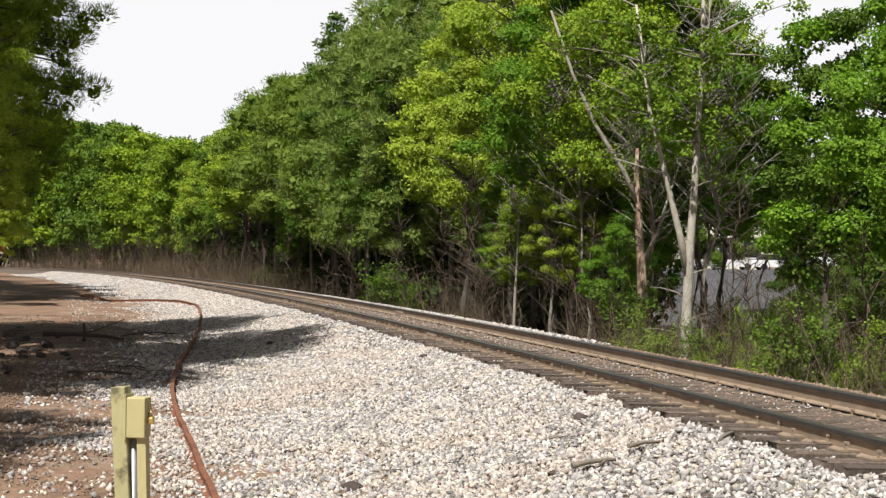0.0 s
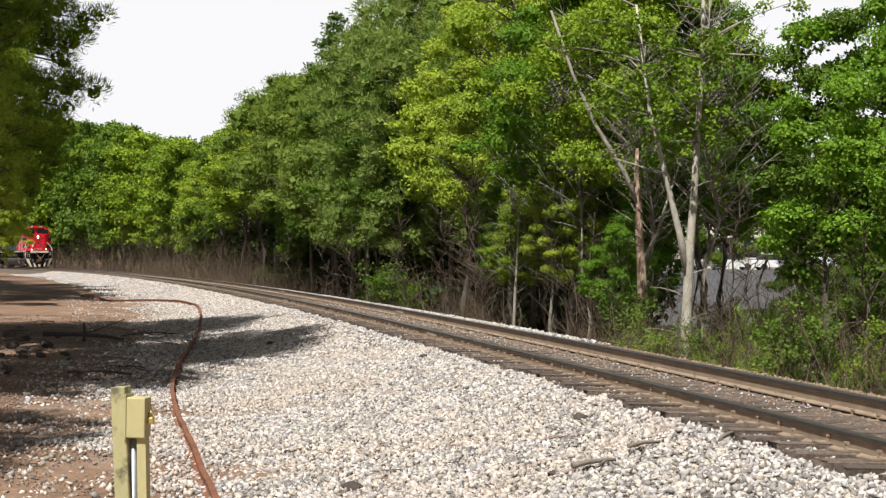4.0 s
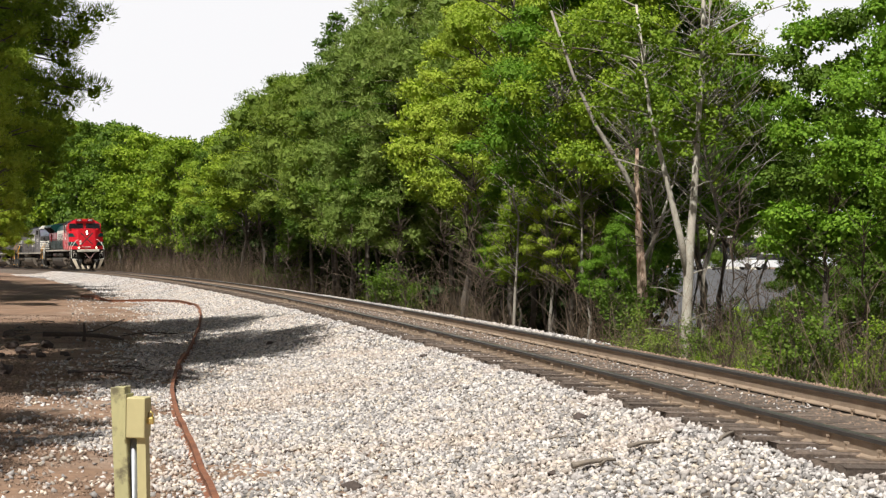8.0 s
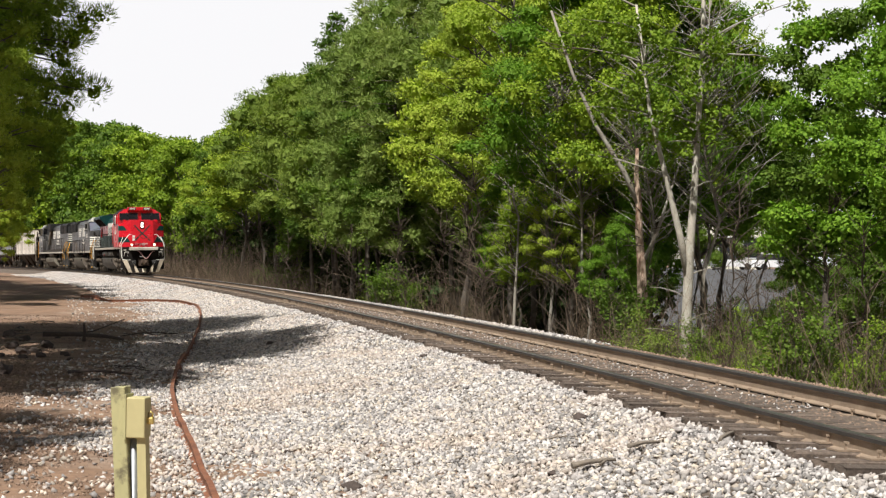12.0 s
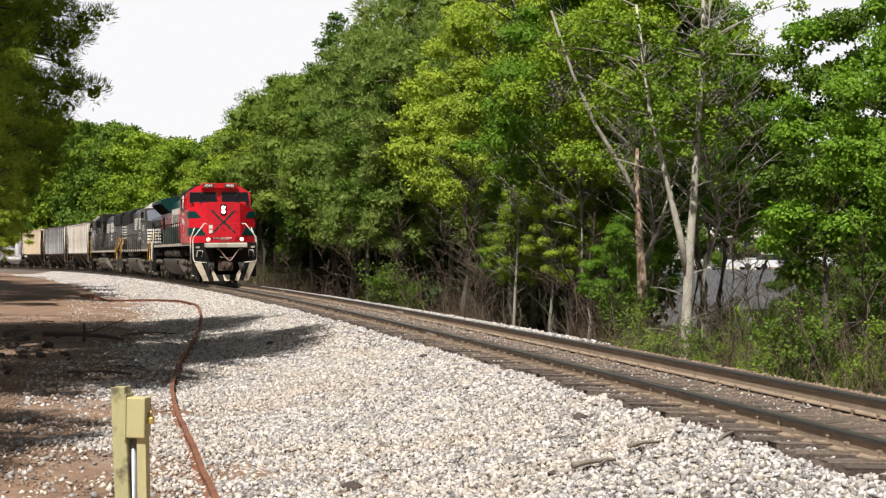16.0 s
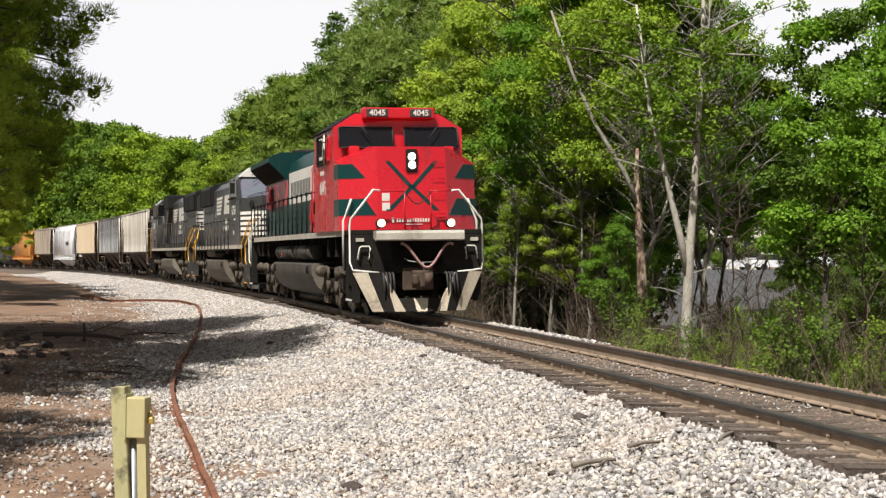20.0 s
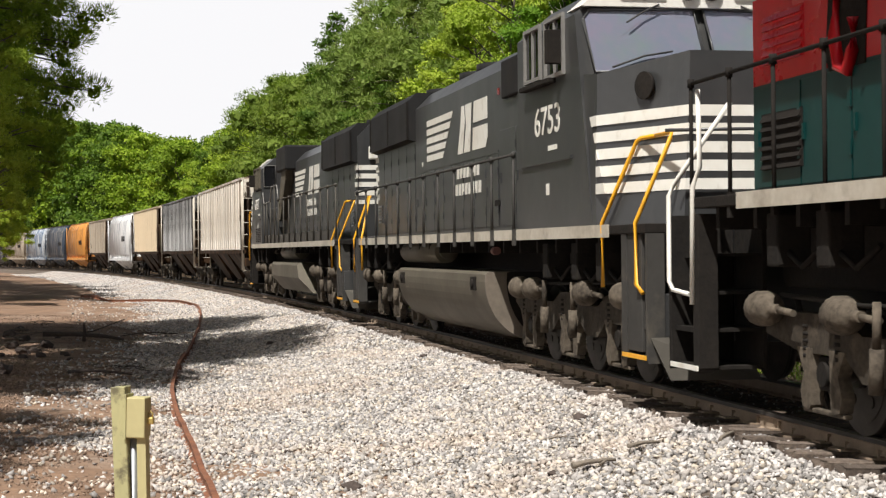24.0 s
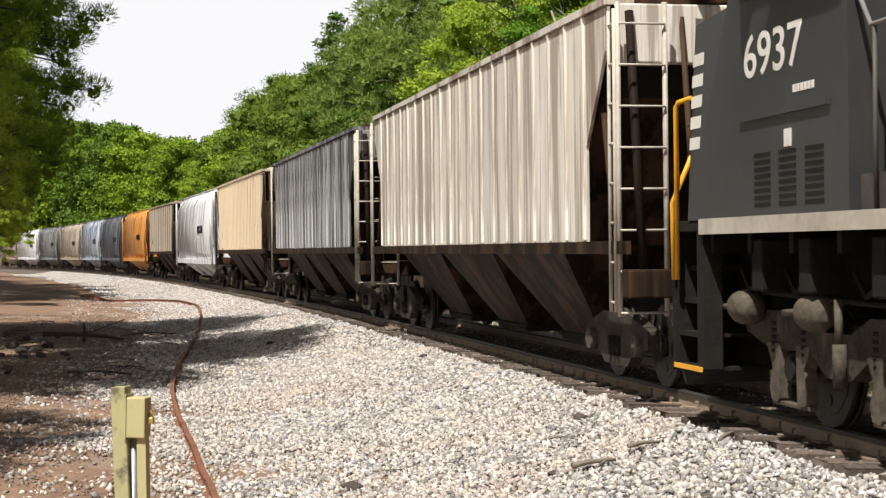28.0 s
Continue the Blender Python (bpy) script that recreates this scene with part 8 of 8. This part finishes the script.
def make_old_rail():
    """A worn-out rail lying on the ground, bent where it was thrown aside."""
    way_pts = [(-2.6, 5.93), (0.5, 5.88), (3.75, 5.96), (8.75, 5.96), (12.5, 5.87), (17.75, 5.45), (28.75, 4.5), (37.75, 3.75), (44.0, 3.3), (48.0, 3.1), (51.0, 3.2), (53.5, 3.45), (56.25, 4.1), (57.6, 5.6), (62, 6.3), (65.5, 7.1)]
    fine = []
    for (a, b), (c, d) in zip(way_pts, way_pts[1:]):
        for k in range(6):
            fine.append((a + (c - a) * k / 6, b + (d - b) * k / 6))
    fine = [(sum(q[0] for q in fine[max(0, i - 3):i + 4]) / len(fine[max(0, i - 3):i + 4]), sum(q[1] for q in fine[max(0, i - 3):i + 4]) / len(fine[max(0, i - 3):i + 4])) for i in range(len(fine))]
    pts = [ground_at(s, l, 0.01) for s, l in fine]
    sec = [(-0.048, 0.0), (0.048, 0.0), (0.048, 0.010), (0.010, 0.024), (0.008, 0.082), (0.026, 0.092), (0.027, 0.118), (-0.027, 0.118), (-0.026, 0.092), (-0.008, 0.082), (-0.010, 0.024), (-0.048, 0.010)]
    root = empty("old_rail", Matrix.Identity(4), "long rusty discarded rail lying bent on the ground", "rail")
    n = len(pts)
    for name, piece in (("rail_foot", sec[:4] + sec[10:]), ("rail_web", [sec[3], sec[4], sec[9], sec[10]]), ("rail_head", sec[4:10])):
        verts, faces, k = [], [], len(piece)
        for i, p in enumerate(pts):
            d = pts[min(i + 1, n - 1)] - pts[max(i - 1, 0)]
            d.z = 0
            d.normalize()
            side = Vector((-d.y, d.x, 0))
            for u, v in piece:
                verts.append(p + side * u + Vector((0, 0, v)))
        for i in range(n - 1):
            for j in range(k):
                faces.append((i * k + j, (i + 1) * k + j, (i + 1) * k + (j + 1) % k, i * k + (j + 1) % k))
        faces += [tuple(range(k)), tuple(range((n - 1) * k, n * k))[::-1]]
        ob = new(name, mesh_of(name, verts, faces, [M["rust"]]))
        ob.parent = root


def make_rock(s, lat, r, mat, label, seed):
    rnd = random.Random(seed)
    bm = bmesh.new()
    bmesh.ops.create_icosphere(bm, subdivisions=2, radius=r)
    for v in bm.verts:
        n = v.co.normalized()
        v.co *= 1 + 0.4 * noise.noise(n * 1.6 + Vector((seed, 0, 0))) + 0.3 * noise.noise(n * 4.1 + Vector((0, seed, 0)))
        v.co.z *= 0.6
    ob = part("rock", bm, mat)
    ob.matrix_basis = Matrix.Translation(ground_at(s, lat, r * 0.35)) @ pose(0, 0, 0, rnd.uniform(-15, 15), rnd.uniform(-15, 15), rnd.uniform(0, 360))
    tagged(ob, label, "rock", "loose rocks")


def make_stick(s, lat, length, r, turn, seed, mat, label, lift=0.02):
    rnd = random.Random(seed)
    bm = bmesh.new()
    tube(bm, limb_path(rnd, (-length / 2, 0, r), (length / 2, 0, r + rnd.uniform(0, .05)), 0.03, 6, 0.08), r, 6, 0, r * 0.5)
    for k in range(rnd.randrange(1, 4)):
        x = rnd.uniform(-length * 0.3, length * 0.4)
        tube(bm, [(x, 0, r), (x + length * 0.12, rnd.uniform(-.2, .2) * length, r + 0.06), (x + length * 0.2, rnd.uniform(-.3, .3) * length, r + 0.03)], r * 0.5, 5, 0, r * 0.2)
    ob = part("fallen_branch", bm, mat)
    ob.matrix_basis = Matrix.Translation(ground_at(s, lat, lift)) @ pose(0, 0, 0, 0, 0, turn)
    tagged(ob, label, "branch", "fallen branches")


make_post()
make_old_rail()
for i, (s, lat, r) in enumerate(((3.5, 5.0, 0.05), (1.25, 4.65, 0.09), (3.6, 1.9, 0.085), (13.4, 1.75, 0.07), (8.0, 4.3, 0.05), (10.5, 3.0, 0.045), (22, 3.4, 0.08), (0.8, 2.95, 0.05))):
    make_rock(s, lat, r, M["rock"], "dark lump of rock lying on the pale ballast", i)
M["stick"] = material("weathered grey stick", (0.24, 0.20, 0.16), (0.13, 0.11, 0.09), 6.0, 0.95, bump=0.4)
for i, (s, lat, ln, r, turn) in enumerate(((0.75, 2.6, 0.42, 0.03, 20), (1.2, 1.95, 0.55, 0.022, 40), (0.9, 1.3, 0.5, 0.02, 60), (2.0, 4.2, 0.3, 0.008, 10), (2.6, 2.4, 0.35, 0.012, 25))):
    make_stick(s, lat, ln, r, turn, i, M["stick"], "short weathered grey stick on the ballast")
for i in range(16):
    rnd = random.Random(200 + i)
    make_stick(rnd.uniform(14, 40), rnd.uniform(5.6, 10.0), rnd.uniform(0.5, 1.9), rnd.uniform(0.012, 0.04), rnd.uniform(0, 360), 40 + i, M["stick"] if i % 3 else M["rock"], "dead branch lying in the shaded dirt")
for i in range(14):
    rnd = random.Random(300 + i)
    make_rock(rnd.uniform(12, 30), rnd.uniform(7.0, 10.5), rnd.uniform(0.06, 0.2), M["rock"], "dark clod of earth and charred wood", 60 + i)


for i, (s, lat, r) in enumerate(((20.5, 8.1, 0.11), (21.4, 8.5, 0.15), (22.5, 8.3, 0.12), (23.5, 8.8, 0.16), (19.6, 8.4, 0.09), (25.2, 8.6, 0.13), (26.6, 9.0, 0.16), (21.0, 7.6, 0.07), (18.6, 7.5, 0.06))):
    make_rock(s, lat, r, M["rock"], "dark clod of earth and charred wood", 90 + i)


def make_stump():
    """A short charred stake that stands among fallen limbs."""
    bm = bmesh.new()
    tube(bm, [(0, 0, -0.1), (0.02, 0, 0.22), (0.0, 0.02, 0.42)], 0.045, 7, 0, 0.03)
    tube(bm, [(-0.9, 0.1, 0.16), (-0.2, 0.05, 0.16), (0.5, 0.0, 0.12), (0.9, -0.1, 0.05)], 0.06, 7, 0, 0.03)
    tube(bm, [(-0.6, 0.3, 0.1), (0.2, 0.35, 0.22), (0.9, 0.3, 0.5)], 0.025, 6, 0, 0.01)
    ob = part("charred_log", bm, M["rock"])
    ob.matrix_basis = Matrix.Translation(ground_at(25.0, 7.3)) @ pose(0, 0, 0, 0, 0, 10)
    tagged(ob, "charred black log with an upright stake", "log")


make_stump()


# ---- beyond the trees: a lot with a pale building ----
M["wall"] = material("cream painted wall", (0.78, 0.74, 0.62), (0.70, 0.66, 0.55), 0.4, 0.8, dirt=(0.5, 0.45, 0.36), dirt_amount=0.2, dirt_scale=0.4)
M["asphalt"] = material("grey asphalt", (0.10, 0.10, 0.105), (0.07, 0.07, 0.075), 0.6, 0.85, bump=0.3, bump_scale=20)
M["roof"] = material("grey metal roof", (0.30, 0.30, 0.31), (0.24, 0.24, 0.25), 0.6, 0.5)
M["car_white"] = material("white car paint", (0.80, 0.80, 0.80), (0.76, 0.76, 0.77), 0.5, 0.2)
M["tyre"] = material("tyre rubber", (0.02, 0.02, 0.02), (0.03, 0.03, 0.03), 5, 0.8)


def make_lot():
    bm = bmesh.new()
    along_x(bm, [(95, -3.2), (182, -3.2), (182, 0.5), (146, 0.5), (95, -2.6)], 8, 90)
    tagged(part("parking_lot", bm, M["asphalt"]), "grey asphalt lot beyond the trees", "pavement", kind="structure")
    root = empty("building", Matrix.Translation((32.0, 172.0, 0.5)), "long low cream building across the lot", "building")
    bm = bmesh.new()
    box(bm, -7, 0.8, -6, 6, -0.6, 6.2)
    part("wall", bm, M["wall"], root)
    bm = bmesh.new()
    along_x(bm, [(-6.6, 6.2), (6.6, 6.2), (0, 7.6)], -7.5, 1.3)
    part("roof", bm, M["roof"], root)
    for k in range(3):
        x = -5.6 + 2.5 * k
        bm = bmesh.new()
        box(bm, x - 0.9, x + 0.9, -6.06, -5.9, 1.2, 3.2)
        w = part("window", bm, M["dark_glass"], root)
        bm = bmesh.new()
        for a, b, c, d in ((x - 1.0, x + 1.0, 1.1, 1.2), (x - 1.0, x + 1.0, 3.2, 3.3), (x - 1.0, x - 0.9, 1.2, 3.2), (x + 0.9, x + 1.0, 1.2, 3.2)):
            box(bm, a, b, -6.1, -5.95, c, d)
        child("window_frame", shape("window_frame", bm, M["car_white"]), w)


def make_car(x, y, z, turn, label, paint):
    root = empty("parked_car", Matrix.Translation((x, y, z)) @ pose(0, 0, 0, 0, 0, turn), label, "car", "parked cars")
    bm = bmesh.new()
    along_y(bm, [(-2.2, 0.3), (2.2, 0.3), (2.25, 0.7), (1.2, 0.95), (-2.1, 0.98), (-2.25, 0.7)], -0.9, 0.9)
    part("body", bm, paint, root)
    bm = bmesh.new()
    along_y(bm, [(-1.9, 0.96), (1.1, 0.94), (0.4, 1.48), (-1.4, 1.5)], -0.78, 0.78)
    part("cabin", bm, M["tyre"], root)
    bm = bmesh.new()
    box(bm, -1.4, 0.4, -0.72, 0.72, 1.48, 1.53, 0.02)
    part("roof", bm, paint, root)
    for a in (-1.4, 1.4):
        for b in (-0.85, 0.85):
            bm = bmesh.new()
            disc(bm, (a, b, 0.32), (0, 1, 0), 0.32, 0.1, 16)
            part("wheel", bm, M["tyre"], root)


make_lot()
make_car(27.5, 156.0, 0.5, 5, "white car parked before the cream building", M["car_white"])
make_car(31.8, 156.0, 0.5, 5, "white car parked before the cream building", M["car_white"])
make_car(24.0, 150.0, 0.5, 80, "grey car parked on the lot", M["roof"])
make_ties(TRACK)


def motions():
    times = [0.5 * k for k in range(57)]
    about = pose(0, 0, 0, 0, 0, 180)
    for ob, middle, half, turned in TRAIN:
        walk(ob, [(t, stance(way(t) + middle, half) @ about if turned else stance(way(t) + middle, half)) for t in times])
    # wheels roll as far as their engine or car has gone
    rolling_cars = [ob for ob, middle, half, turned in TRAIN[:5]]
    backwards = [ob for ob, middle, half, turned in TRAIN if turned]
    for wheel, x, r in ROLLING:
        if wheel.parent not in rolling_cars:
            continue
        sign = -1 if wheel.parent in backwards else 1
        count = int(28.0 / 0.06) + 1
        rows = []
        for k in range(count + 1):
            t = min(28.0, 0.06 * k)
            rows.append((t, Matrix.Translation((x, 0, r)) @ Matrix.Rotation(sign * (way(0.0) - way(t)) / r, 4, "Y")))
            if t >= 28.0:
                break
        walk(wheel, rows)


motions()
